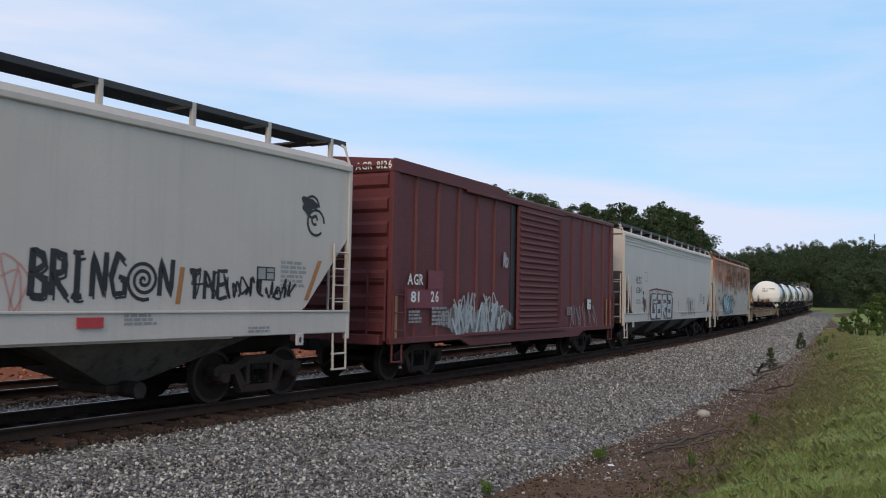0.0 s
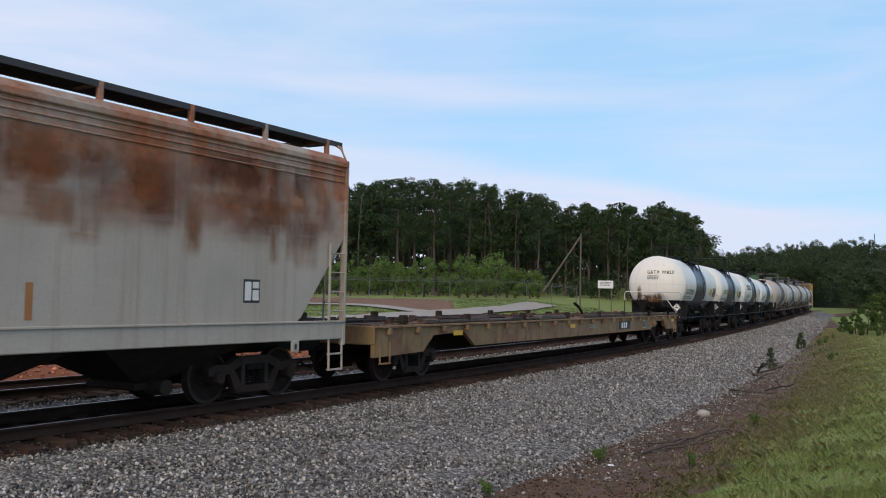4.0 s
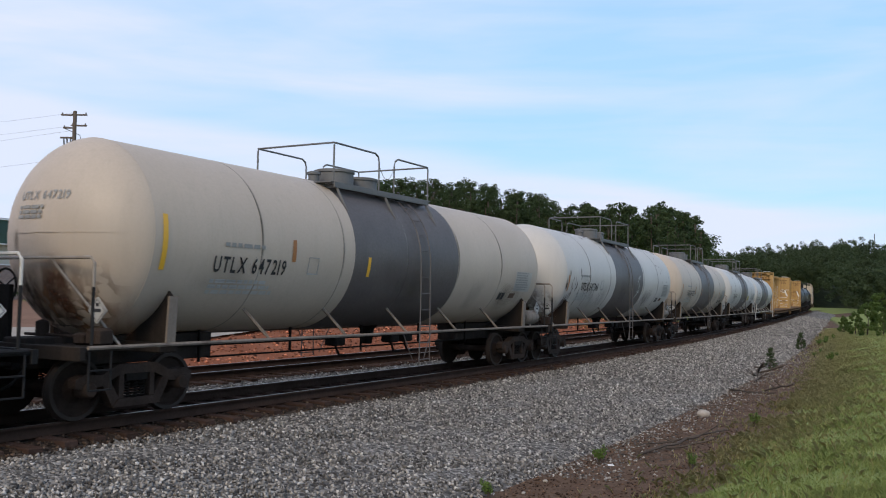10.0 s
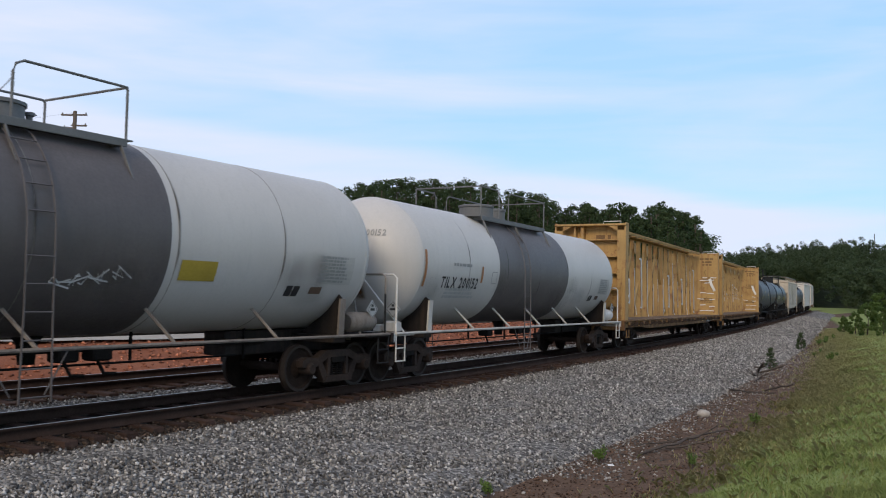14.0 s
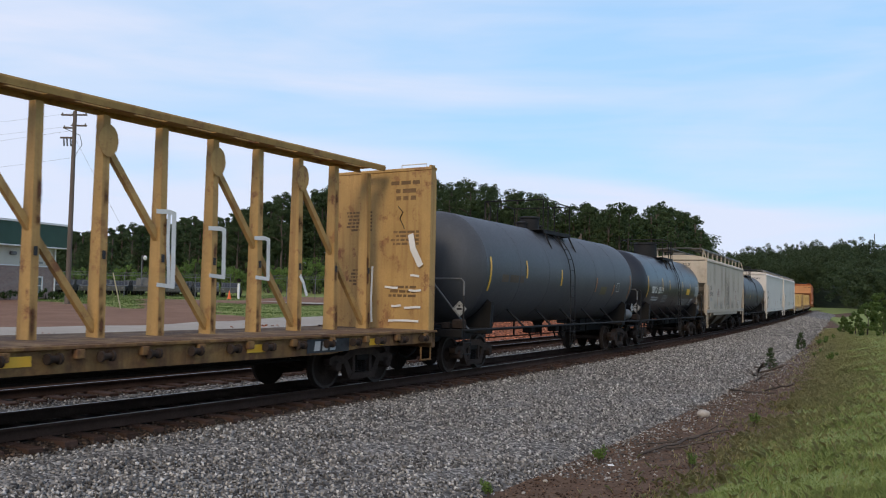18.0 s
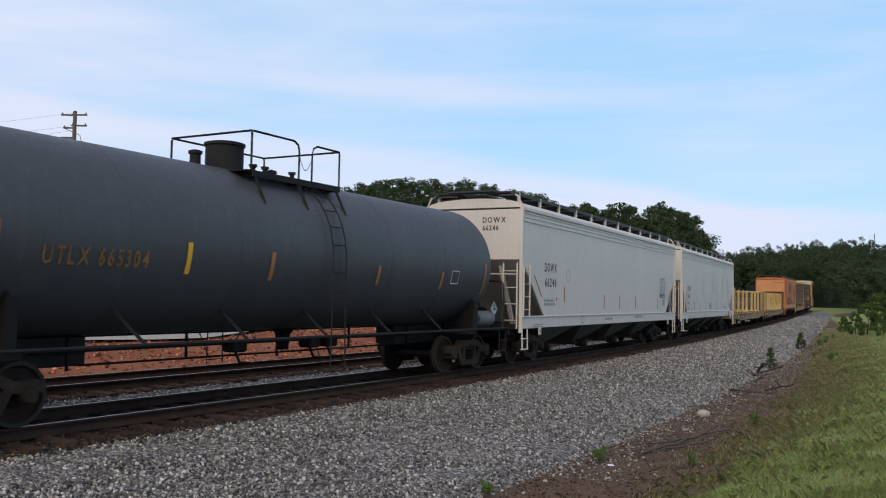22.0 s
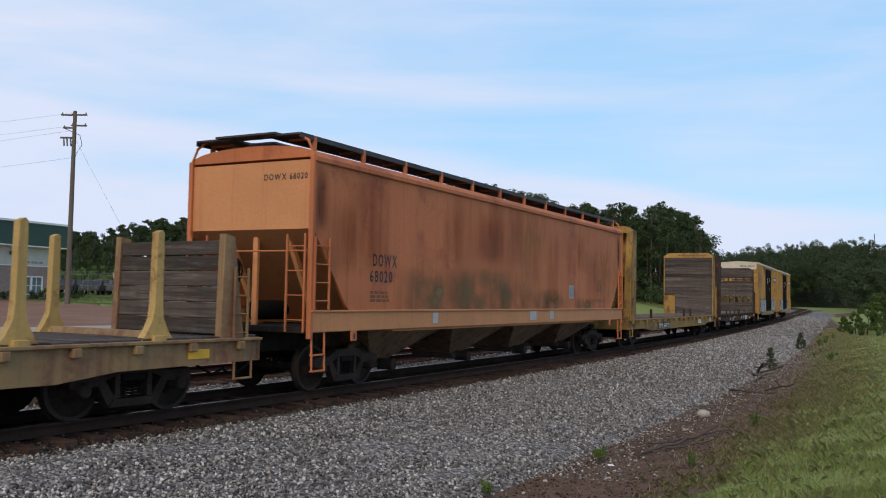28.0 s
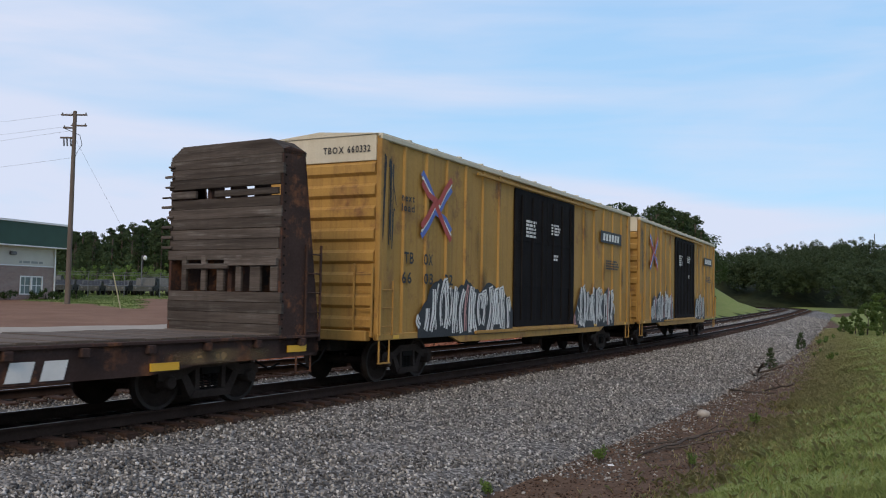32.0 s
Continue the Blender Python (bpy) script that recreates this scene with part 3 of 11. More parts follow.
def gravel_material():
    m = bpy.data.materials.new("crushed_granite")
    m.use_nodes = True
    nt = m.node_tree
    N, L = nt.nodes.new, nt.links.new
    b = nt.nodes["Principled BSDF"]
    tc = N("ShaderNodeTexCoord")
    vo, nz = N("ShaderNodeTexVoronoi"), N("ShaderNodeTexNoise")
    vo.inputs["Scale"].default_value = 19.0
    nz.inputs["Scale"].default_value = 0.5
    for t in (vo, nz):
        L(tc.outputs["Object"], t.inputs["Vector"])
    rp = N("ShaderNodeValToRGB")
    e = rp.color_ramp.elements
    e[0].position, e[0].color = 0.0, (0.05, 0.048, 0.047, 1)
    e[1].position, e[1].color = 1.0, (0.40, 0.38, 0.35, 1)
    k = rp.color_ramp.elements.new(0.6)
    k.color = (0.165, 0.155, 0.143, 1)
    sp = N("ShaderNodeSeparateColor")
    L(vo.outputs["Color"], sp.inputs[0])
    L(sp.outputs[0], rp.inputs["Fac"])
    mx = N("ShaderNodeMixRGB")
    mx.blend_type = "MULTIPLY"
    r = N("ShaderNodeMapRange")
    r.inputs[1].default_value, r.inputs[2].default_value, r.inputs[3].default_value, r.inputs[4].default_value = 0.35, 0.7, 0.78, 1.12
    L(nz.outputs["Fac"], r.inputs[0])
    mx.inputs["Fac"].default_value = 1.0
    L(rp.outputs["Color"], mx.inputs["Color1"])
    L(r.outputs[0], mx.inputs["Color2"])
    # rusty, oily stones by the rails, with the train's shade put into the tint
    at, oil_shade = N("ShaderNodeAttribute"), N("ShaderNodeMixRGB")
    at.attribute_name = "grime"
    oil_shade.blend_type = "MULTIPLY"
    L(at.outputs["Fac"], oil_shade.inputs["Fac"])
    L(mx.outputs["Color"], oil_shade.inputs["Color1"])
    oil_shade.inputs["Color2"].default_value = (0.24, 0.175, 0.135, 1)
    # near-black strip between the near rails: the train's shade, with oily dirt, as colour
    at2, shade_mix = N("ShaderNodeAttribute"), N("ShaderNodeMixRGB")
    at2.attribute_name = "oil_shade"
    L(at2.outputs["Fac"], shade_mix.inputs["Fac"])
    L(oil_shade.outputs["Color"], shade_mix.inputs["Color1"])
    shade_mix.inputs["Color2"].default_value = (0.009, 0.0075, 0.0065, 1)
    L(shade_mix.outputs["Color"], b.inputs["Base Color"])
    b.inputs["Roughness"].default_value = 0.95
    b.inputs["Specular IOR Level"].default_value = 0.12
    bp = N("ShaderNodeBump")
    bp.inputs["Strength"].default_value, bp.inputs["Distance"].default_value = 0.6, 0.04
    bp.invert = True
    L(vo.outputs["Distance"], bp.inputs["Height"])
    L(bp.outputs["Normal"], b.inputs["Normal"])
    return m


GRAVEL = gravel_material()


def stone_material(name="granite_stones", tone=(1.0, 1.0, 1.0)):
    m = bpy.data.materials.new(name)
    m.use_nodes = True
    nt = m.node_tree
    N, L = nt.nodes.new, nt.links.new
    b = nt.nodes["Principled BSDF"]
    ge, rp = N("ShaderNodeNewGeometry"), N("ShaderNodeValToRGB")
    e = rp.color_ramp.elements
    e[0].position, e[0].color = 0.0, (0.042, 0.040, 0.039, 1)
    e[1].position, e[1].color = 1.0, (0.64, 0.61, 0.57, 1)
    for p, c in ((0.4, (0.158, 0.149, 0.138, 1)), (0.72, (0.285, 0.27, 0.25, 1)), (0.9, (0.42, 0.39, 0.35, 1))):
        rp.color_ramp.elements.new(p).color = c
    for q in rp.color_ramp.elements:
        q.color = tuple(a * t for a, t in zip(q.color[:3], tone)) + (1,)
    L(ge.outputs["Random Per Island"], rp.inputs["Fac"])
    L(rp.outputs["Color"], b.inputs["Base Color"])
    b.inputs["Roughness"].default_value = 0.9
    b.inputs["Specular IOR Level"].default_value = 0.2
    return m


STONES = stone_material()
# dirty stones, darkened also for the shade under the train
GRIMY_STONES = stone_material("stained_shaded_stones", (0.26, 0.19, 0.15))
BED_O = (-7.0, -6.5, -5.9, -5.6, -3.1, -2.6, -2.0, -1.5, 1.2, 1.45, 2.0, 3.4, 5.0, 6.0, 6.5)
BED_Z = (-0.75, -0.42, -0.28, -0.21, -0.21, -0.27, -0.25, -0.20, -0.205, -0.265, -0.295, -0.43, -0.66, -0.80, -1.0)


def bed_edge(s):
    """The stones' foot comes nearer to the rails far off."""
    return lerp(s, (-20, 40, 110), (1.0, 0.97, 0.80))


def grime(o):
    # rusty grime by the rails; the train's shade is put into this mask too
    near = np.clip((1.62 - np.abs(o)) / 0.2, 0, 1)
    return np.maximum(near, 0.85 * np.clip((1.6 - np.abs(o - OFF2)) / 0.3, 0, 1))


def build_bed():
    ss = np.concatenate([np.arange(-620, -30, 10.0), np.arange(-30, 90, 1.0), np.arange(90, 640, 5.0)])
    os_ = np.array(sorted(set(np.round(np.concatenate([np.array(BED_O), np.arange(-6.5, 6.5, 0.5), np.array([-1.45, -1.25, 1.25, 1.45, -5.8, -5.6, -3.1, -2.9, -0.8, -0.7, 0.7, 0.8])]), 2))))
    S_, O_ = np.meshgrid(ss, os_, indexing="ij")
    O2 = np.where(O_ > 2, 2 + (O_ - 2) * bed_edge(S_), O_)
    zz = lerp(O_, BED_O, BED_Z)
    jit = np.random.RandomState(3).normal(0, 0.012, zz.shape)
    x, y, z = on_line(S_.ravel(), O2.ravel(), (zz + jit).ravel())
    n = len(os_)
    i = np.arange(len(ss) - 1)[:, None] * n + np.arange(n - 1)[None, :]
    faces = np.stack([i, i + n, i + n + 1, i + 1], -1).reshape(-1, 4)
    me = fast_mesh("ballast_bed", np.stack([x, y, z], 1), 4, faces, GRAVEL)
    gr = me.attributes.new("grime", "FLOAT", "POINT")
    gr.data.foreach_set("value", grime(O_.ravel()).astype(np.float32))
    # where the painted shade and oily dirt lie between the near rails
    ol = me.attributes.new("oil_shade", "FLOAT", "POINT")
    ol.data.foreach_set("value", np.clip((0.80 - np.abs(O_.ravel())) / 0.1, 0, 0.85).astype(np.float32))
    tagged(new("ballast_bed", me), "wide bed of grey crushed stone under two tracks", "ballast", kind="structure")
    # loose stones where the camera stands nearest
    rs = np.random.RandomState(7)
    num = 92000
    s = -15 + 62 * rs.rand(num * 2) ** 1.5
    s = np.where(rs.rand(num * 2) < 0.16, rs.uniform(40, 120, num * 2), s)
    o = rs.uniform(-3.4, 6.35, num * 2)
    keep = ~((np.abs(o) < 1.33) & (rs.rand(num * 2) > 0.35)) & (np.abs(o) > 0.8) & ((o > 1.3) | (rs.rand(num * 2) > 0.4))
    s, o = s[keep][:num], o[keep][:num]
    num = len(s)
    o = o + rs.normal(0, 0.12, num) * (o > 5.9)
    zz = lerp(o, BED_O, BED_Z)
    o2 = np.where(o > 2, 2 + (o - 2) * bed_edge(s), o)
    x, y, z = on_line(s, o2, zz)
    size = rs.uniform(0.016, 0.036, num) * (1 + 0.012 * np.clip(s, 0, 120))
    base = np.array([(1, 0, 0), (-1, 0, 0), (0, 1, 0), (0, -1, 0), (0, 0, 1), (0, 0, -1), (0.62, 0.62, 0.5), (-0.62, -0.62, 0.5)])[:6]
    tri = np.array([(0, 2, 4), (2, 1, 4), (1, 3, 4), (3, 0, 4), (2, 0, 5), (1, 2, 5), (3, 1, 5), (0, 3, 5)])
    q = rs.normal(size=(num, 3, 3))
    u = q[:, 0] / np.linalg.norm(q[:, 0], axis=1, keepdims=True)
    w = np.cross(u, q[:, 1])
    w /= np.linalg.norm(w, axis=1, keepdims=True)
    t = np.cross(u, w)
    R = np.stack([u, w, t], 2)
    loc = base[None] * rs.uniform(0.6, 1.25, (num, 6, 3)) * size[:, None, None]
    loc = loc + rs.normal(0, 0.2, loc.shape) * size[:, None, None]
    P = np.einsum("nij,nkj->nki", R, loc) + np.stack([x, y, z + size * 0.25], 1)[:, None, :]
    dirty = grime(o) > rs.uniform(0.1, 0.9, num)
    for sel, nm, mt, lab in ((~dirty, "ballast_stones", STONES, "loose grey crushed granite stones beside the rails"), (dirty, "oily_ballast_stones", GRIMY_STONES, "dark oily stones between the rails, with the train's shade in their colour")):
        k = int(sel.sum())
        F = (tri[None] + (np.arange(k) * 6)[:, None, None]).reshape(-1, 3)
        tagged(new(nm, fast_mesh(nm, P[sel].reshape(-1, 3), 3, F, mt)), lab, "gravel", kind="stuff")


build_bed()


def build_rails():
    prof = [(-0.07, -0.172), (0.07, -0.172), (0.07, -0.16), (0.012, -0.14), (0.01, -0.05), (0.036, -0.038), (0.036, -0.006), (0.03, 0.0),
            (-0.03, 0.0), (-0.036, -0.006), (-0.036, -0.038), (-0.01, -0.05), (-0.012, -0.14), (-0.07, -0.16)]
    ss = np.concatenate([np.arange(-620, -30, 6.0), np.arange(-30, 140, 1.5), np.arange(140, 640, 4.0)])
    for track, off in (("near", 0.0), ("far", OFF2)):
        for sgn in (-1, 1):
            c = off + sgn * 0.7525
            P = []
            for po, pz in prof:
                x, y, z = on_line(ss, c + po, pz)
                P.append(np.stack([x, y, z], 1))
            P = np.stack(P, 1)
            n = len(prof)
            i = np.arange(len(ss) - 1)[:, None] * n + np.arange(n)[None, :]
            j = np.arange(len(ss) - 1)[:, None] * n + (np.arange(n)[None, :] + 1) % n
            faces = np.stack([i, j, j + n, i + n], -1).reshape(-1, 4)
            me = fast_mesh("rail", P.reshape(-1, 3), 4, faces, RAIL_SIDE)
            me.materials.append(RAIL_TOP)
            idx = np.tile(np.array([1 if k == 7 else 0 for k in range(n)], np.int32), len(ss) - 1)
            me.polygons.foreach_set("material_index", idx)
            tagged(new("rail", me), "long rusty steel rail with a polished head on timber ties", "rail", "rails of the two tracks", "structure")


build_rails()


# ---------- what moves ----------
CARS = []


# ---------- rolling stock: trucks and couplers ----------
def arc(cx, cz, r, a0, a1, n=8):
    return [(cx + r * math.cos(radians(a0 + (a1 - a0) * i / n)), cz + r * math.sin(radians(a0 + (a1 - a0) * i / n))) for i in range(n + 1)]


def truck_meshes():
    w = G()
    for sg in (-1, 1):
        y = 0.72 * sg
        w.lathe([(y - 0.035 * sg, 0.05), (y - 0.035 * sg, 0.478), (y - 0.01 * sg, 0.485), (y + 0.0 * sg, 0.462), (y + 0.1 * sg, 0.457), (y + 0.1 * sg, 0.40),
                 (y + 0.06 * sg, 0.37), (y + 0.04 * sg, 0.2), (y + 0.1 * sg, 0.13), (y + 0.12 * sg, 0.09), (y + 0.12 * sg, 0.0)], 28, axis="y")
    w.lathe([(-1.0, 0.0), (-1.0, 0.075), (-0.75, 0.085), (0.75, 0.085), (1.0, 0.075), (1.0, 0.0)], 14, axis="y")
    wheel = w.mesh("wheelset", WHEEL_STEEL, 35)
    wheel.materials.append(TREAD_STEEL)
    for p in wheel.polygons:
        c = p.center
        if math.hypot(c.x, c.z) > 0.415 and 0.725 < abs(c.y) < 0.83:
            p.material_index = 1
    sf = G()
    sf.prism([(-1.12, 0.50), (-1.12, 0.62), (-0.98, 0.685), (-0.66, 0.665), (-0.38, 0.80), (0.38, 0.80), (0.66, 0.665), (0.98, 0.685), (1.12, 0.62), (1.12, 0.50),
              (0.97, 0.47), (0.66, 0.50), (0.32, 0.66), (-0.32, 0.66), (-0.66, 0.50), (-0.97, 0.47)], "y", -0.085, 0.085)
    for sg in (-1, 1):
        sf.prism([(sg * 0.68, 0.58), (sg * 0.50, 0.56), (sg * 0.30, 0.24), (sg * 0.44, 0.16)], "y", -0.08, 0.08)
        sf.prism([(sg * 0.34, 0.68), (sg * 0.25, 0.68), (sg * 0.25, 0.30), (sg * 0.34, 0.30)], "y", -0.08, 0.08)
        sf.lathe([(-0.15, 0.0), (-0.15, 0.09), (-0.12, 0.115), (0.12, 0.115), (0.12, 0.0)], 14, axis="y", x=sg * 0.89, z=0.457)
        sf.box(sg * 0.89 - 0.13, sg * 0.89 + 0.13, -0.09, 0.09, 0.50, 0.60, 0.02)
    sf.prism([(-0.46, 0.17), (0.46, 0.17), (0.36, 0.29), (-0.36, 0.29)], "y", -0.1, 0.1)
    frame_near = sf.mesh("sideframe", STEEL_RUST, 40)
    sp = G()
    for sx in (-0.15, 0.0, 0.15):
        turns = [(sx + 0.06 * math.cos(t * 0.9), 0.05 * math.sin(t * 0.9), 0.29 + 0.25 * t / 40) for t in range(41)]
        sp.tube(turns, 0.014, 5)
    spring = sp.mesh("springs", STEEL_DARK, 40)
    bo = G()
    bo.prism([(-0.2, 0.55), (0.2, 0.55), (0.22, 0.72), (-0.22, 0.72)], "y", -1.08, 1.08)
    bo.lathe([(0.60, 0.0), (0.60, 0.19), (0.84, 0.19), (0.84, 0.0)], 18, axis="z")
    for sg in (-1, 1):
        bo.box(sg * 0.42 - 0.05, sg * 0.42 + 0.05, -0.9, 0.9, 0.38, 0.47)
        for sy in (-0.75, 0.75):
            bo.box(sg * 0.46 - 0.09, sg * 0.46 + 0.03, sy - 0.06, sy + 0.06, 0.30, 0.58, 0.02)
    bolster = bo.mesh("truck", STEEL_DARK, 40)
    return wheel, frame_near, spring, bolster


WHEEL_ME, FRAME_ME, SPRING_ME, BOLSTER_ME = truck_meshes()
WHEELS = []


def coupler_mesh():
    g = G()
    g.box(0.0, 0.75, -0.08, 0.08, 0.78, 0.94, 0.02)
    g.prism([(0.70, -0.13), (0.95, -0.15), (1.02, -0.06), (0.93, 0.0), (0.86, 0.02), (0.90, 0.12), (0.72, 0.14)], "z", 0.74, 0.98)
    g.tube([(0.1, 0.25, 0.8), (0.35, 0.26, 0.55), (0.65, 0.2, 0.38), (0.85, 0.1, 0.5)], 0.025, 6)
    return g.mesh("coupler", STEEL_DARK, 40)


COUPLER_ME = coupler_mesh()


def trucks(car, tc, wheel=None):
    for sg in (-1, 1):
        t = part("truck", BOLSTER_ME, None, car, "grimy cast steel truck", loc=(sg * tc / 2, 0, 0))
        for y in (-1.0, 1.0):
            part("sideframe", FRAME_ME, None, t, loc=(0, y, 0))
            part("spring_nest", SPRING_ME, None, t, loc=(0, y, 0))
        for x in (-0.89, 0.89):
            w = part("wheelset", WHEEL_ME, None, t, "steel wheels with worn bright treads", loc=(x, 0, 0.457))
            WHEELS.append((w, car, sg * tc / 2 + x))


def couplers(car, half, ends=(0.0, 0.0)):
    a = part("coupler", COUPLER_ME, None, car, loc=(half - 0.15, 0, 0))
    b = part("coupler", COUPLER_ME, None, car, loc=(-half + 0.15, 0, 0))
    b.rotation_euler = (0, 0, math.pi)


def railcar(name, label, aL, aR, tc, category="railcar"):
    car = new(name)
    car.empty_display_size = 0.3
    tagged(car, label, category, "cars of the freight train")
    mid, half = (aL + aR) / 2, (aR - aL) / 2
    CARS.append((car, mid, tc / 2))
    trucks(car, tc)
    couplers(car, half)
    car.matrix_world = line_pose(mid)
    return car, mid, half


def rungs(g, x, y, z0, z1, n, w, axis="x", r=0.013):
    """A ladder: two stiles and n rungs, spread along x (on a side) or y (on an end)."""
    d = (w / 2, 0) if axis == "x" else (0, w / 2)
    for s in (-1, 1):
        g.box(x + s * d[0] - 0.02, x + s * d[0] + 0.02, y + s * d[1] - 0.02, y + s * d[1] + 0.02, z0, z1, 0.005)
    for k in range(n):
        z = z0 + (z1 - z0) * (k + 0.5) / n
        g.tube([(x - d[0], y - d[1], z), (x + d[0], y + d[1], z)], r, 5)
    return g


# ---------- graffiti ----------
def scrawl(x, z, w, h, letters, y, width, seed, wild=0.35):
    """Looping strokes that fill a strip of wall, letter by letter; no readable words."""
    g, rg = G(), random.Random(seed)
    step = w / letters
    for k in range(letters):
        cx = x + step * (k + 0.5)
        n = rg.choice((5, 6, 7))
        pts = []
        for i in range(n):
            pts.append((cx + step * rg.uniform(-0.55, 0.55), z + h * (0.5 + 0.5 * math.sin(i * 2.4 + rg.uniform(-wild, wild) * 3))))
        sm = []
        for i in range(len(pts) - 1):
            p0, p1, p2, p3 = pts[max(0, i - 1)], pts[i], pts[i + 1], pts[min(len(pts) - 1, i + 2)]
            for q in range(6):
                t = q / 6
                sm.append(tuple(0.5 * (2 * p1[c] + (p2[c] - p0[c]) * t + (2 * p0[c] - 5 * p1[c] + 4 * p2[c] - p3[c]) * t * t + (3 * p1[c] - p0[c] - 3 * p2[c] + p3[c]) * t ** 3) for c in (0, 1)))
        g.ribbon([(px, y - 0.0004 * (k % 3), pz) for px, pz in sm], width)
    return g


def blobs(x, z, w, h, n, y, seed, size=0.3):
    """Filled spray-paint shapes with a wavy edge."""
    g, rg = G(), random.Random(seed)
    for k in range(n):
        cx, cz = x + w * (k + 0.5) / n + rg.uniform(-0.1, 0.1) * w / n, z + h * rg.uniform(0.42, 0.58)
        rx, rz = w / n * size * 1.75 * rg.uniform(0.8, 1.15), h * 0.5 * rg.uniform(0.75, 1.0)
        ph = rg.uniform(0, 6)
        pts = []
        for i in range(22):
            t = 2 * math.pi * i / 22
            r = 1 + 0.22 * math.sin(3 * t + ph) + 0.12 * math.sin(5 * t + 2 * ph)
            pts.append((cx + rx * r * math.cos(t), y - 0.0005 * (k % 4), max(z - 0.05, cz + rz * r * math.sin(t))))
        g.add(pts, [tuple(range(22))])
    return g


# ---------- covered hopper ----------
def hopper(name, label, aL, aR, paint, ribs=True, bays=4, sill=(1.06, 1.42), eave=4.46, marks=None, ink=None, end_mark=None, end_paint=None, deco=None,
           under=None, sill_paint=None, slope=(3.05, 1.3), board=GRATING, tapes=(), tape_mat=None, lift=0.0):
    car, mid, hl = railcar(name, label, aL, aR, (aR - aL) - 3.9, "hopper car")
    zb, zt = sill
    W = 1.55
    dz, dx = slope
    under = under or paint
    # side sheets with their cut-off lower corners
    out = [(-hl + 0.06, eave), (-hl + 0.06, dz), (-hl + 0.12, dz - 0.08), (-hl + dx, zt + 0.06), (-hl + dx + 0.1, zt), (hl - dx - 0.1, zt), (hl - dx, zt + 0.06), (hl - 0.12, dz - 0.08), (hl - 0.06, dz), (hl - 0.06, eave)]
    for sy in (-1, 1):
        part("side_sheet", G().prism(out, "y", sy * (W - 0.06), sy * W), paint, car)
        g = G()
        g.box(-hl, hl, min(sy * (W - 0.04), sy * (W + 0.02)), max(sy * (W - 0.04), sy * (W + 0.02)), zb, zt, 0.015)
        g.box(-hl, hl, min(sy * (W + 0.02), sy * (W + 0.05)), max(sy * (W + 0.02), sy * (W + 0.05)), zt - 0.04, zt, 0.008)
        part("side_sill", g, sill_paint or paint, car)
        g = G()
        if ribs:
            for z in (eave - 0.34, eave - 0.22, eave - 0.11):
                part("eave_rib", G().box(-hl + 0.05, hl - 0.05, min(sy * W, sy * (W + 0.025)), max(sy * W, sy * (W + 0.025)), z - 0.012, z + 0.012, 0.006), paint, car)
        g.box(-hl + 0.02, hl - 0.02, min(sy * (W - 0.02), sy * (W + 0.05)), max(sy * (W - 0.02), sy * (W + 0.05)), eave - 0.05, eave + 0.07, 0.02)
        part("eave_rail", g, paint, car)
    # body between the sheets, with sloping ends
    inner = [(-hl + 0.04, eave), (-hl + 0.04, dz), (-hl + 3.1, 1.15), (hl - 3.1, 1.15), (hl - 0.04, dz), (hl - 0.04, eave)]
    part("body", G().prism(inner, "y", -W + 0.06, W - 0.06), end_paint or paint, car)
    roof = [(-W, eave + 0.05)] + [(-W * math.cos(t), eave + 0.05 + 0.28 * math.sin(t) ** 0.8) for t in [math.pi * k / 14 for k in range(1, 14)]] + [(W, eave + 0.05)]
    part("roof", G().prism(roof, "x", -hl + 0.04, hl - 0.04), paint, car, smooth=50)
    # running boards on brackets
    for sy in (-1, 1):
        g = G().box(-hl - 0.1, hl + 0.1, sy * 1.31 - 0.012, sy * 1.31 + 0.012, eave + lift + 0.40, eave + lift + 0.50, 0.0)
        walkway = part("running_board", g, board, car, "dark steel grating walkway")
        y0, y1 = sorted((sy * 0.42, sy * 1.3))
        for k in range(6):
            ya = y0 + (y1 - y0) * k / 6
            part("slat", G().box(-hl - 0.1, hl + 0.1, ya, ya + (y1 - y0) / 6 - 0.012, eave + lift + 0.47, eave + lift + 0.505, 0.0), board, walkway)
        n = max(8, int(hl * 2 / 1.75))
        for k in range(n + 1):
            x = -hl + 0.35 + (2 * hl - 0.7) * k / n
            b = G().box(x - 0.045, x + 0.045, min(sy * 1.25, sy * 1.325), max(sy * 1.25, sy * 1.325), eave + 0.02, eave + lift + 0.50, 0.006)
            b.box(x - 0.03, x + 0.03, min(sy * 0.7, sy * 1.3), max(sy * 0.7, sy * 1.3), eave + lift + 0.43, eave + lift + 0.47, 0.0)
            part("board_bracket", b, paint, car)
    for sx in (-1, 1):
        g = G()
        for k in range(4):
            xa = sx * (hl - 0.05) + 0.11 * (k - 2)
            g.box(xa, xa + 0.095, -0.75, 0.75, eave + lift + 0.50, eave + lift + 0.535, 0.0)
        part("end_walkway", g, board, car)
    for k in range(5):
        x = -hl + (k + 0.5) * 2 * hl / 5
        part("hatch_cover", G().box(x - 1.65, x + 1.65, -0.36, 0.36, eave + 0.30, eave + 0.46, 0.04), board, car)
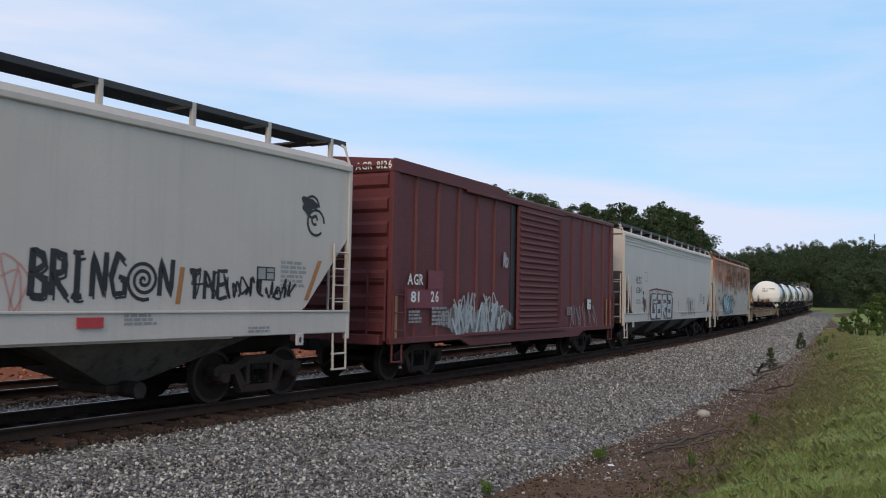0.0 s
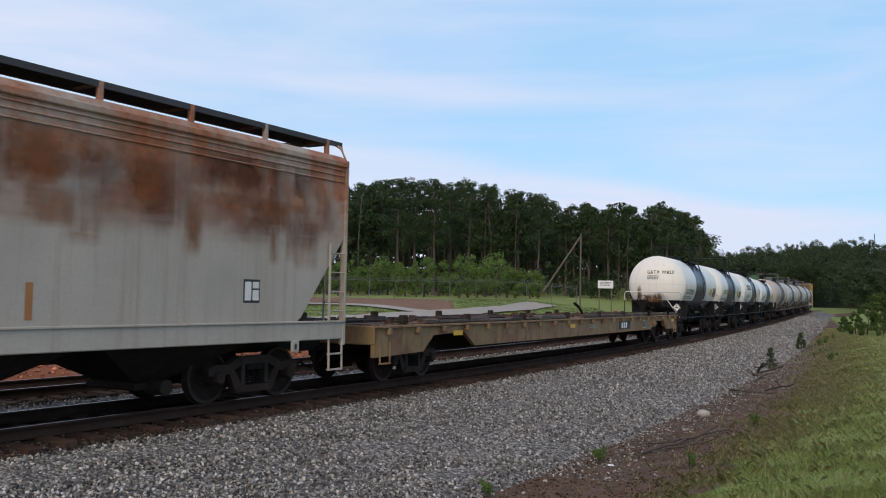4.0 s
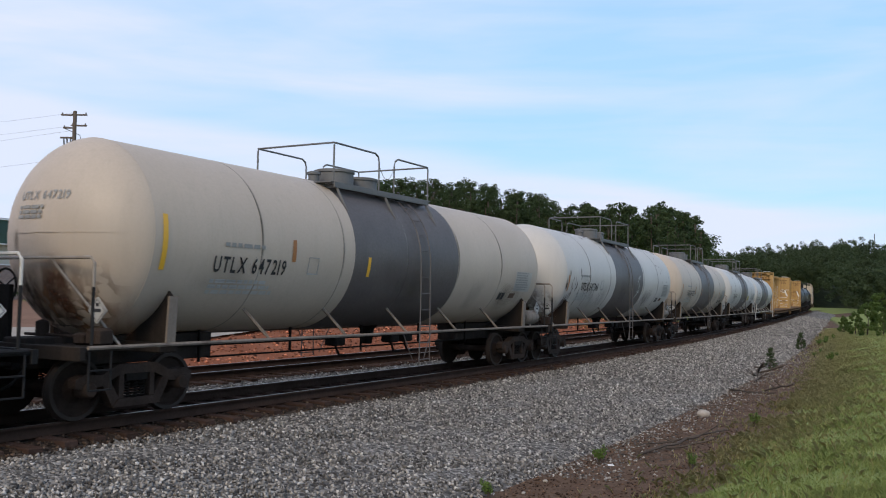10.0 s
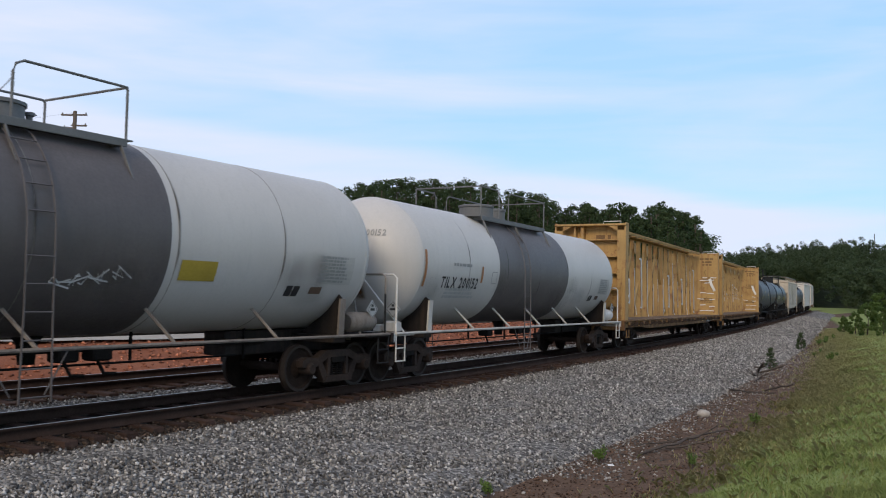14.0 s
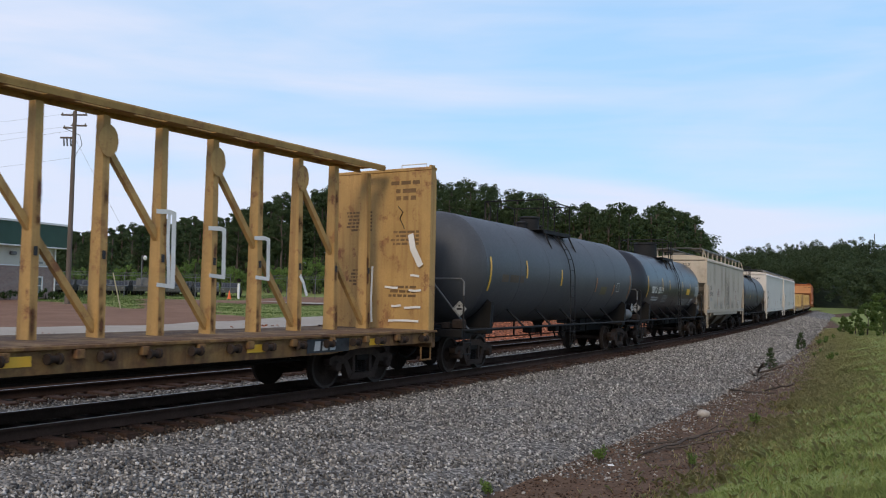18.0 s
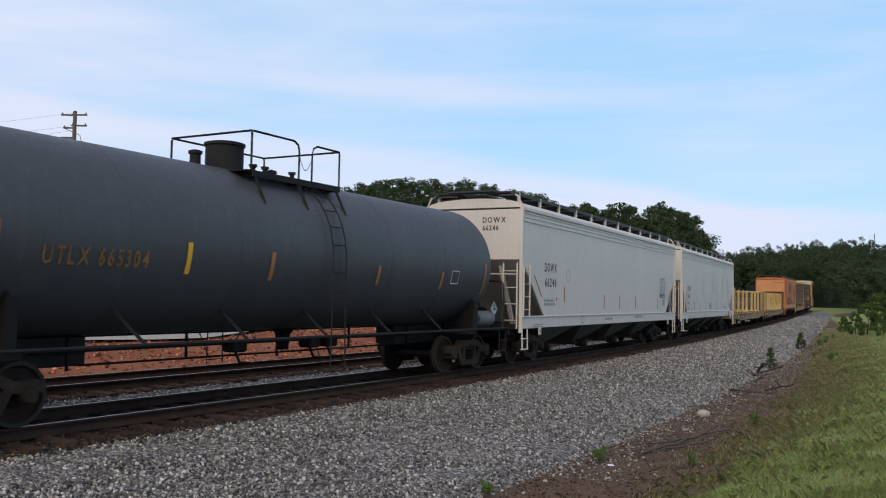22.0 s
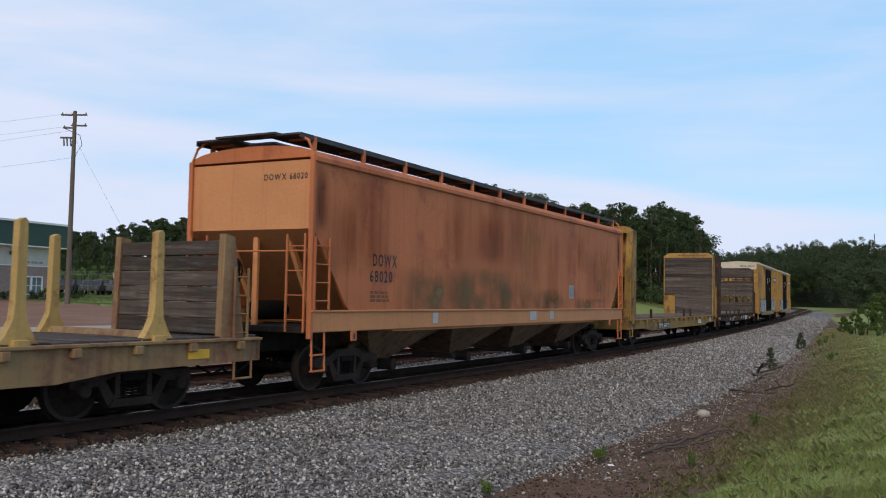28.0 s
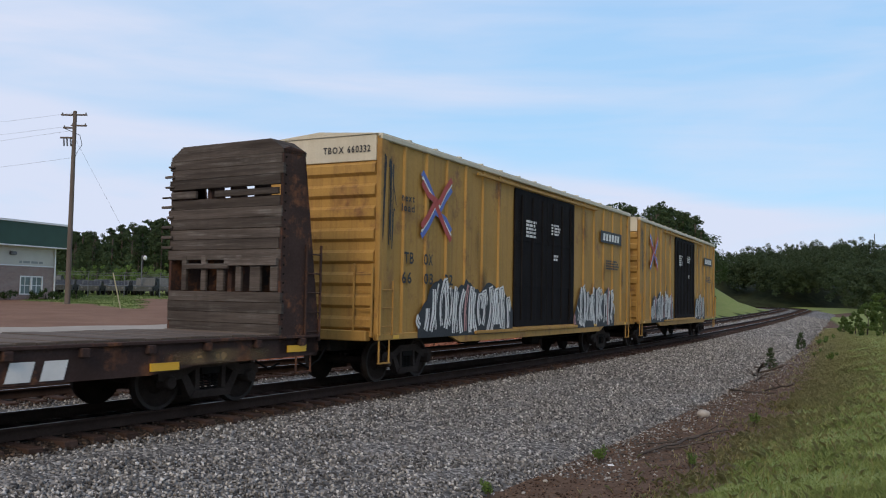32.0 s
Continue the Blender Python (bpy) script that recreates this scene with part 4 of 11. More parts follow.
    # corner posts, ladders, end platforms
    for sx in (-1, 1):
        for sy in (-1, 1):
            x = sx * (hl - 0.03)
            g = G().box(x - 0.05, x + 0.05, min(sy * (W - 0.07), sy * (W + 0.03)), max(sy * (W - 0.07), sy * (W + 0.03)), zb - 0.12, eave + 0.1, 0.012)
            g.tube([(x, sy * (W - 0.02), eave + 0.08), (x, sy * (W - 0.15), eave + lift + 0.36), (x, sy * 1.15, eave + lift + 0.50)], 0.03, 6)
            part("corner_post", g, paint, car)
            g = rungs(G(), x - sx * 0.27, sy * (W + 0.045), zt, dz - 0.15, 4, 0.46)
            part("side_ladder", g, paint, car)
            g = rungs(G(), sx * (hl + 0.03), sy * 1.22, zb, dz - 0.1, 4, 0.42, "y")
            part("end_ladder", g, paint, car)
            g = G()
            for q in (-0.2, 0.2):
                g.tube([(x - sx * 0.24 + q, sy * W, zb), (x - sx * 0.24 + q, sy * (W + 0.02), 0.48)], 0.022, 6)
            for z in (0.48, 0.78):
                g.box(x - sx * 0.24 - 0.2, x - sx * 0.24 + 0.2, sy * W - 0.04, sy * W + 0.04, z - 0.015, z + 0.015, 0.004)
            part("sill_step", g, paint, car)
        g = G().box(min(sx * (hl - 1.5), sx * hl), max(sx * (hl - 1.5), sx * hl), -W + 0.05, W - 0.05, zb - 0.02, zb + 0.1, 0.01)
        part("end_platform", g, DARK_PAINT, car)
        g = G()
        for y in (-0.75, 0.75):
            g.prism([(sx * (hl - 0.1), dz + 0.2), (sx * (hl - 0.2), dz + 0.2), (sx * (hl - 1.4), zb + 0.1), (sx * (hl - 1.25), zb + 0.1)], "y", y - 0.05, y + 0.05)
        g.box(min(sx * (hl - 0.32), sx * (hl - 0.24)), max(sx * (hl - 0.32), sx * (hl - 0.24)), -0.06, 0.06, zb, dz, 0.01)
        part("end_brace", g, end_paint or paint, car)
        g = G().tube([(sx * hl, -W, dz - 0.42), (sx * hl, W, dz - 0.42)], 0.018, 6)
        part("end_handrail", g, paint, car)
    for sx in (-1, 1):
        x = sx * (hl - 1.45)
        g = G().box(x - 0.1, x + 0.1, -W - 0.03, -W + 0.01, zb - 0.2, zb + 0.02, 0.015)
        part("jacking_lug", g, paint, car)
        # black oval on the solid lug paints the hole's darkness
        part("lug_hole", G().prism([(x + 0.035 * math.cos(a), zb - 0.1 + 0.06 * math.sin(a)) for a in [k * math.pi / 6 for k in range(12)]], "y", -W - 0.034, -W - 0.028), INK_BLACK, car)
    # brake gear at the leading end
    g = G().tube([(-hl - 0.02 + 0.0, 0.35 + 0.27 * math.cos(a), 2.35 + 0.27 * math.sin(a)) for a in [2 * math.pi * k / 16 for k in range(16)]], 0.018, 6, True)
    for a in (0, 2.1, 4.2):
        g.tube([(-hl - 0.02, 0.35, 2.35), (-hl - 0.02, 0.35 + 0.27 * math.cos(a), 2.35 + 0.27 * math.sin(a))], 0.014, 5)
    g.box(-hl + 0.0, -hl + 0.12, 0.23, 0.47, 2.15, 2.55, 0.02)
    part("brake_wheel", g, STEEL_DARK, car)
    g = G()
    for sx in (-1, 1):
        g.lathe([(-0.5, 0.0), (-0.5, 0.17), (-0.44, 0.2), (0.44, 0.2), (0.5, 0.17), (0.5, 0.0)], 16, y=0.35 if sx < 0 else -0.4, z=zb + 0.38, axis="x") if sx < 0 else None
    g.v = [(x - hl + 1.1, y, z) for x, y, z in g.v]
    part("air_tank", g, STEEL_DARK, car, smooth=40)
    # discharge bays below the sills
    n = bays
    span = 2 * hl - 4.2
    for k in range(n):
        cx = -span / 2 + span * (k + 0.5) / n
        hw = span / n / 2 - 0.02
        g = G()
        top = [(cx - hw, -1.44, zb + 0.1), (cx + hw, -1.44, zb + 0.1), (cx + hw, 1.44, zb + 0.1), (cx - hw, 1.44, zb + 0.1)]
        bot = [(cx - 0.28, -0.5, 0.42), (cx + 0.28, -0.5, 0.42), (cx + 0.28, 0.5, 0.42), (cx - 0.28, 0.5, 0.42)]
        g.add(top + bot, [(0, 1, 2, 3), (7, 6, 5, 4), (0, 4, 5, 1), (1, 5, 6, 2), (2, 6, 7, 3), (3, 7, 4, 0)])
        # on the white cars, under also holds the underside's shade as darker colour
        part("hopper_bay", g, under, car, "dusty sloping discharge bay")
        g = G().box(cx - 0.36, cx + 0.36, -0.62, 0.62, 0.30, 0.44, 0.02)
        g.lathe([(-0.95, 0.0), (-0.95, 0.13), (-0.55, 0.13)], 14, axis="y", x=cx, z=0.36)
        part("outlet_gate", g, STEEL_RUST, car, smooth=40)
    part("center_sill", G().box(-hl + 0.2, hl - 0.2, -0.26, 0.26, 0.78, zb + 0.02, 0.02), DARK_PAINT, car)
    # writing
    y = -W - 0.004
    ink = ink or INK_BLACK
    for txt, hgt, x, x2, z in marks or ():
        part("car_mark", lettering(txt, hgt, x - mid, z, side(y), width=x2 - x), ink, car)
    if end_mark:
        pl = lambda q, z: (-hl + 0.035, -q, z)
        for txt, hgt, q, z in end_mark:
            part("end_mark", lettering(txt, hgt, q, z, pl), ink, car)
    for x, z, h_, lean in tapes:
        g = G().add([(x - mid, y, z), (x - mid + 0.11, y, z), (x - mid + 0.11 + lean, y, z + h_), (x - mid + lean, y, z + h_)], [(0, 1, 2, 3)])
        part("reflector", g, tape_mat or REFL_DULL, car)
    if deco:
        deco(car, mid, y)
    return car


def small_print(car, items, y, mid, ink=INK_GREY):
    for k, (rows, hgt, x, z, w) in enumerate(items):
        part("stencil_block", bars(rows, hgt, x - mid, z, w, side(y), seed=k + 3), ink, car)["kind"] = "stuff"


def placard(car, x, z, y, w=0.32, h=0.36, ink=INK_BLACK, face=INK_WHITE):
    part("data_plate", G().add([(x, y, z), (x + w, y, z), (x + w, y, z + h), (x, y, z + h)], [(0, 1, 2, 3)]), ink, car)
    g = G()
    for a, b, c, d in ((0.08, 0.47, 0.1, 0.9), (0.55, 0.93, 0.1, 0.55), (0.55, 0.93, 0.62, 0.9)):
        g.add([(x + w * a, y - 0.003, z + h * c), (x + w * b, y - 0.003, z + h * c), (x + w * b, y - 0.003, z + h * d), (x + w * a, y - 0.003, z + h * d)], [(0, 1, 2, 3)])
    part("data_panel", g, face, car)


def table(car, wrap, x0, x1, z0, z1, rows, ground, ink, seed=1):
    """A stencilled table: a panel with lines of small print on it."""
    plate(car, wrap, x0, x1, z0, z1, ground, "data_panel")
    h_ = (z1 - z0) / (rows * 1.6 + 0.6)
    up = lambda x, z: (wrap(x, z)[0], wrap(x, z)[1] - 0.006, wrap(x, z)[2])
    part("small_print", bars(rows, h_, x0 + 0.04, z1 - 1.3 * h_, x1 - x0 - 0.1, up, seed, 1.6), ink, car)["kind"] = "stuff"


SPIRAL_X = -11.62
STROKES = {"B": (((0.1, 0), (0.15, 1), (0.6, 0.95), (0.7, 0.72), (0.2, 0.52), (0.75, 0.4), (0.7, 0.05), (0.1, 0)),), "R": (((0.1, 0), (0.12, 1), (0.65, 0.9), (0.62, 0.55), (0.15, 0.5), (0.8, -0.05)),), "I": (((0.3, 0), (0.34, 1)), ((0.1, 1), (0.6, 0.98)), ((0.08, 0.02), (0.56, 0.0))),
           "N": (((0.1, 0), (0.15, 1), (0.7, 0.02), (0.78, 1.02)),), "G": (((0.8, 0.85), (0.4, 1), (0.1, 0.5), (0.3, 0.02), (0.8, 0.1), (0.82, 0.45), (0.5, 0.45)),), "T": (((0.05, 0.95), (0.8, 1)), ((0.42, 0.98), (0.4, 0))), "H": (((0.12, 0), (0.15, 1)), ((0.7, 0), (0.74, 1)), ((0.12, 0.5), (0.74, 0.52))),
           "E": (((0.75, 0.95), (0.12, 1), (0.1, 0), (0.75, 0.02)), ((0.1, 0.5), (0.6, 0.52)))}


def sprayed(text, x0, x1, z, h, y, width, seed):
    """Hand-sprayed capitals in thick strokes."""
    g, rg = G(), random.Random(seed)
    step = (x1 - x0) / len(text)
    for k, ch in enumerate(text):
        lift = rg.uniform(-0.06, 0.06) * h
        for j, st in enumerate(STROKES[ch]):
            pts = []
            for (ax, az), (bx, bz) in zip(st[:-1], st[1:]):
                pts += [(ax + (bx - ax) * q / 4, az + (bz - az) * q / 4) for q in range(4)]
            pts.append(st[-1])
            g.ribbon([(x0 + step * (k + 0.02 + 1.08 * px), y - 0.0008 * j, z + lift + h * pz + 0.012 * math.sin(9 * px + k)) for px, pz in pts], width * rg.uniform(0.85, 1.1))
    return g


def deco_first(car, mid, y):
    part("graffiti", sprayed("BRING", -13.5 - mid, -11.93 - mid, 1.80, 0.62, y - 0.002, 0.085, 5), INK_BLACK, car, "sprayed black graffiti letters")
    part("graffiti", sprayed("BRING", -13.46 - mid, -11.9 - mid, 1.78, 0.60, y - 0.003, 0.035, 8), INK_BLACK, car)
    part("graffiti", sprayed("N", -11.36 - mid, -11.02 - mid, 1.82, 0.55, y - 0.002, 0.085, 6), INK_BLACK, car)
    part("graffiti", sprayed("THE", -10.75 - mid, -9.85 - mid, 1.82, 0.46, y - 0.002, 0.075, 7), INK_BLACK, car)
    part("graffiti", scrawl(-9.8 - mid, 1.84, 1.6, 0.34, 8, y - 0.002, 0.045, 9), INK_BLACK, car)
    part("graffiti", scrawl(-10.7 - mid, 1.84, 1.0, 0.4, 3, y - 0.003, 0.03, 19), INK_BLACK, car)
    part("graffiti", scrawl(-14.3 - mid, 1.5, 0.8, 1.0, 2, y - 0.001, 0.03, 6), SPRAY_PINK, car)
    part("graffiti", blobs(-7.98 - mid, 3.42, 0.24, 0.3, 1, y - 0.002, 13, 0.5), INK_BLACK, car)
    part("reflector", G().add([(-11.0 - mid, y, 1.72), (-10.9 - mid, y, 1.72), (-10.82 - mid, y, 2.3), (-10.92 - mid, y, 2.3)], [(0, 1, 2, 3)]), REFL_DULL, car)
    ring = G()
    for cx, cz, rr in ((-7.78, 3.55, 0.2), (-7.66, 3.26, 0.24), (-7.7, 3.3, 0.08)):
        ring.ribbon([(cx - mid + rr * math.cos(q * 0.42), y - 0.002 - 0.0005 * rr, cz + rr * math.sin(q * 0.42)) for q in range(14)], 0.05)
    part("graffiti", ring, INK_BLACK, car)
    sp = [(SPIRAL_X - mid + 0.0065 * k * math.cos(k * 0.36), y - 0.003, 2.08 + 0.0062 * k * math.sin(k * 0.36)) for k in range(50)]
    part("graffiti", G().ribbon(sp, 0.055), INK_BLACK, car)
    small_print(car, ((6, 0.055, -8.6, 2.45, 0.75),), y, mid, INK_GREY)
    small_print(car, ((3, 0.04, -11.96, 1.53, 0.6), (2, 0.04, -9.4, 1.3, 0.7)), y - 0.022, mid, INK_GREY)
    placard(car, -9.21 - mid, 2.14, y, 0.46, 0.24, INK_BLACK, INK_GREY)
    part("decal", G().box(-12.75 - mid, -12.33 - mid, y - 0.05, y - 0.021, 1.38, 1.53, 0), SIGN_RED, car)
    part("reflector", G().add([(-7.95 - mid, y, 1.8), (-7.83 - mid, y, 1.8), (-7.45 - mid, y, 2.55), (-7.57 - mid, y, 2.55)], [(0, 1, 2, 3)]), REFL_DULL, car)


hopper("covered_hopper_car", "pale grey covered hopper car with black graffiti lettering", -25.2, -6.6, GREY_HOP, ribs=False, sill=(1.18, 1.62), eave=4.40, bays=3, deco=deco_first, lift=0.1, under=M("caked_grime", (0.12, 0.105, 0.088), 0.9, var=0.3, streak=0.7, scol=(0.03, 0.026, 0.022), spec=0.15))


# ---------- boxcars ----------
def corrugated_end(g, x, sx, W, z0, z1, n, depth=0.07):
    """Deep horizontal ridges across a car's end."""
    prof = [(x - sx * 0.05, z0)]
    p = (z1 - z0) / n
    for k in range(n):
        a = z0 + k * p
        prof += [(x, a + 0.02), (x, a + p * 0.30), (x + sx * depth, a + p * 0.45), (x + sx * depth, a + p * 0.80), (x, a + p * 0.95)]
    prof += [(x, z1), (x - sx * 0.05, z1)]
    g.prism(prof, "y", -W + 0.1, W - 0.1)


def boxcar(name, label, aL, aR, paint, top, bottom, door, posts, deco, end_top=None, roof=None):
    car, mid, hl = railcar(name, label, aL, aR, (aR - aL) - 4.2, "boxcar")
    W = 1.55
    part("body", G().box(-hl + 0.05, hl - 0.05, -W + 0.06, W - 0.06, bottom + 0.05, top - 0.05, 0.01), paint, car)
    d0, d1, dzb, dzt = door
    for sy in (-1, 1):
        y0, y1 = sorted((sy * (W - 0.07), sy * (W - 0.03)))
        for a, b in ((-hl + 0.04, d0), (d1, hl - 0.04)):
            n = max(2, int((b - a) / posts))
            for k in range(n):
                xa, xb = a + (b - a) * k / n, a + (b - a) * (k + 1) / n
                g = G().box(xa, xb, y0, y1, bottom, top - 0.06, 0.006)
                part("side_panel", g, paint, car)
            for k in range(1, n):
                x = a + (b - a) * k / n
                part("side_post", G().prism([(x - 0.075, sy * (W - 0.04)), (x - 0.04, sy * (W + 0.02)), (x + 0.04, sy * (W + 0.02)), (x + 0.075, sy * (W - 0.04))], "z", bottom + 0.12, top - 0.12), paint, car)
        g = G().box(-hl, hl, min(sy * (W - 0.08), sy * (W + 0.04)), max(sy * (W - 0.08), sy * (W + 0.04)), top - 0.12, top, 0.02)
        part("top_chord", g, end_top or paint, car)
        g = G().box(-hl, hl, min(sy * (W - 0.08), sy * (W + 0.035)), max(sy * (W - 0.08), sy * (W + 0.035)), bottom, bottom + 0.14, 0.015)
        g.prism([(-hl + 3.2, bottom + 0.02), (hl - 3.2, bottom + 0.02), (hl - 3.8, bottom - 0.16), (-hl + 3.8, bottom - 0.16)], "y", *sorted((sy * (W - 0.06), sy * (W + 0.03))))
        part("side_sill", g, paint, car)
        for sx in (-1, 1):
            ya, yb = sorted((sy * (W - 0.1), sy * (W + 0.025)))
            part("corner_post", G().box(min(sx * (hl - 0.32), sx * hl), max(sx * (hl - 0.32), sx * hl), ya, yb, bottom, top - 0.02, 0.02), paint, car)
            g = rungs(G(), sx * (hl - 0.28), sy * (W + 0.06), bottom + 0.1, bottom + 1.25, 3, 0.5)
            part("side_ladder", g, paint, car)
            g = rungs(G(), sx * (hl + 0.1), sy * 1.25, bottom + 0.1, bottom + 1.6, 4, 0.45, "y")
            part("end_ladder", g, paint, car)
            g = G()
            for q in (-0.2, 0.2):
                g.tube([(sx * (hl - 0.3) + q, sy * W, bottom), (sx * (hl - 0.3) + q, sy * W, 0.5)], 0.022, 6)
            g.box(sx * (hl - 0.3) - 0.2, sx * (hl - 0.3) + 0.2, sy * W - 0.04, sy * W + 0.04, 0.485, 0.515, 0.004)
            part("sill_step", g, paint, car)
    for sx in (-1, 1):
        g = G()
        corrugated_end(g, sx * (hl - 0.02), sx, W, bottom + 0.05, top - (0.55 if end_top else 0.12), 8 if top > 5 else 7)
        part("car_end", g, paint, car)
        g = G().box(min(sx * (hl - 0.06), sx * (hl + 0.02)), max(sx * (hl - 0.06), sx * (hl + 0.02)), -W + 0.1, W - 0.1, top - (0.56 if end_top else 0.13), top + 0.02, 0.01)
        g.prism([(-W + 0.05, top), (W - 0.05, top), (0, top + 0.12)], "x", sx * hl - 0.05, sx * hl + 0.02)
        part("end_cap", g, end_top or paint, car)
        part("end_sill", G().box(min(sx * (hl - 0.1), sx * (hl + 0.12)), max(sx * (hl - 0.1), sx * (hl + 0.12)), -1.35, 1.35, bottom - 0.02, bottom + 0.2, 0.02), paint, car)
    g = G().prism([(-W - 0.02, top - 0.02), (W + 0.02, top - 0.02), (W + 0.02, top + 0.02), (0, top + 0.13), (-W - 0.02, top + 0.02)], "x", -hl + 0.03, hl - 0.03)
    part("roof", g, roof or end_top or paint, car)
    n = int(2 * hl / 1.2)
    for k in range(1, n):
        x = -hl + 2 * hl * k / n
        part("roof_rib", G().prism([(-W - 0.02, top + 0.02), (W + 0.02, top + 0.02), (W + 0.02, top + 0.055), (0, top + 0.165), (-W - 0.02, top + 0.055)], "x", x - 0.04, x + 0.04), roof or end_top or paint, car)
    part("center_sill", G().box(-hl + 0.1, hl - 0.1, -0.3, 0.3, 0.7, bottom + 0.08, 0.02), DARK_PAINT, car)
    g = G().box(-0.9, 0.2, 0.5, 0.95, 0.52, 0.9, 0.08).box(0.8, 1.5, -0.9, -0.55, 0.5, 0.85, 0.05)
    g.tube([(-hl + 2, -0.45, 0.62), (hl - 2, -0.45, 0.62)], 0.025, 6)
    part("brake_gear", g, STEEL_DARK, car)
    deco(car, mid, hl, -W)
    return car


def deco_brown(car, mid, hl, ys):
    yd = ys - 0.07
    for sy in (-1, 1):
        a, b = 1.5 - mid, 4.95 - mid
        d = part("sliding_door", G().box(a, b, min(sy * 1.56, sy * 1.62), max(sy * 1.56, sy * 1.62), 1.05, 4.52, 0.02), BROWN_BOX, car, "half-ridged brown sliding door left slightly open")
        for k in range(19):
            z = 1.22 + k * 0.175
            part("door_ridge", G().add([(a + 0.12, sy * 1.62, z - 0.055), (b - 0.4, sy * 1.62, z - 0.055), (b - 0.4, sy * 1.665, z), (a + 0.12, sy * 1.665, z), (b - 0.4, sy * 1.62, z + 0.055), (a + 0.12, sy * 1.62, z + 0.055)],
                         [(0, 1, 2, 3), (3, 2, 4, 5), (0, 3, 5), (1, 4, 2)]), BROWN_BOX, d)
        part("door_bar", G().tube([(b - 0.2, sy * 1.66, 1.2), (b - 0.2, sy * 1.66, 4.4)], 0.025, 6), BROWN_BOX, d)
        # a black sheet on the wall paints the darkness inside the doorway
        part("door_opening", G().box(a - 0.32, a - 0.01, min(sy * 1.525, sy * 1.532), max(sy * 1.525, sy * 1.532), 1.1, 4.5, 0), INK_BLACK, car, "black panel painted as the dark inside the open door")
        part("door_rail", G().box(a - 3.2, b + 0.3, min(sy * 1.56, sy * 1.66), max(sy * 1.56, sy * 1.66), 0.96, 1.04, 0.01).box(a - 3.2, b + 0.3, min(sy * 1.56, sy * 1.64), max(sy * 1.56, sy * 1.64), 4.53, 4.6, 0.01), BROWN_BOX, car)
    for sy in (-1, 1):
        part("roof_fascia", G().prism([(-hl, 4.6), (0.75 - mid, 4.6), (0.75 - mid, 4.8), (0.2 - mid, 4.88), (-hl, 4.88)], "y", sy * 1.57, sy * 1.60), BROWN_BOX, car)
    part("roof_fascia", G().prism([(-1.57, 4.6), (1.57, 4.6), (1.57, 4.86), (0, 5.0), (-1.57, 4.86)], "x", -hl - 0.02, -hl + 0.02), BROWN_BOX, car)
    yy = lambda x, z: (x, ys - 0.028, z)
    for txt, x, z in (("AGR", -4.48, 2.18), ("81", -4.33, 1.79), ("26", -3.42, 1.80)):
        part("car_mark", lettering(txt, 0.25, x - mid, z, yy, width=0.70 if txt == "AGR" else 0.38), INK_WHITE, car)
    part("end_mark", lettering("AGR 8126", 0.17, 0.6, 4.66, lambda q, z: (-hl - 0.03, -q, z)), INK_WHITE, car)
    part("mark_patch", G().box(-4.5 - mid, -2.82 - mid, ys - 0.024, ys - 0.02, 1.65, 2.08, 0).box(-3.55 - mid, -2.82 - mid, ys - 0.024, ys - 0.02, 2.09, 2.52, 0), M("fresh_maroon_patch", (0.16, 0.018, 0.03), 0.5, var=0.08), car)
    part("graffiti", blobs(-2.4 - mid, 0.82, 3.05, 0.95, 4, ys - 0.028, 25, 0.6), fading("thin_silver_spray", (0.36, 0.37, 0.36), 0.38, 0.62, 2.0), car, "thin silver sprayed ground")
    part("graffiti", scrawl(-2.46 - mid, 0.95, 3.15, 0.85, 7, ys - 0.03, 0.075, 21), SPRAY_SILVER, car, "silver sprayed scribble")
    part("graffiti", scrawl(-2.4 - mid, 1.05, 3.1, 1.0, 8, ys - 0.032, 0.05, 22), INK_PALE, car)
    part("graffiti", scrawl(5.9 - mid, 1.0, 2.6, 0.8, 5, ys - 0.03, 0.03, 23), INK_GREY, car)
    part("graffiti", scrawl(0.6 - mid, 2.75, 0.3, 0.4, 2, ys - 0.03, 0.05, 24), INK_PALE, car)
    small_print(car, ((5, 0.06, -3.35, 1.62, 0.9), (4, 0.05, -4.4, 1.55, 0.6), (4, 0.045, 5.6, 1.62, 0.5)), ys - 0.026, mid, INK_GREY)
    placard(car, 7.5 - mid, 1.55, ys - 0.028, 0.42, 0.42)
    for x in (-5.0, 9.6, 10.05):
        part("reflector", G().box(x - mid, x - mid + 0.1, ys - 0.032, ys - 0.026, 0.98, 1.95, 0), REFL_DULL, car)


boxcar("boxcar", "oxide brown boxcar with an open sliding door and silver graffiti", -5.15, 10.42, BROWN_BOX, 4.72, 0.88, (1.15 - 2.63, 5.05 - 2.63, 1.0, 4.5), 1.0, deco_brown,
       roof=M("grey_steel_roof", (0.17, 0.15, 0.14), 0.7, var=0.2, streak=0.3))


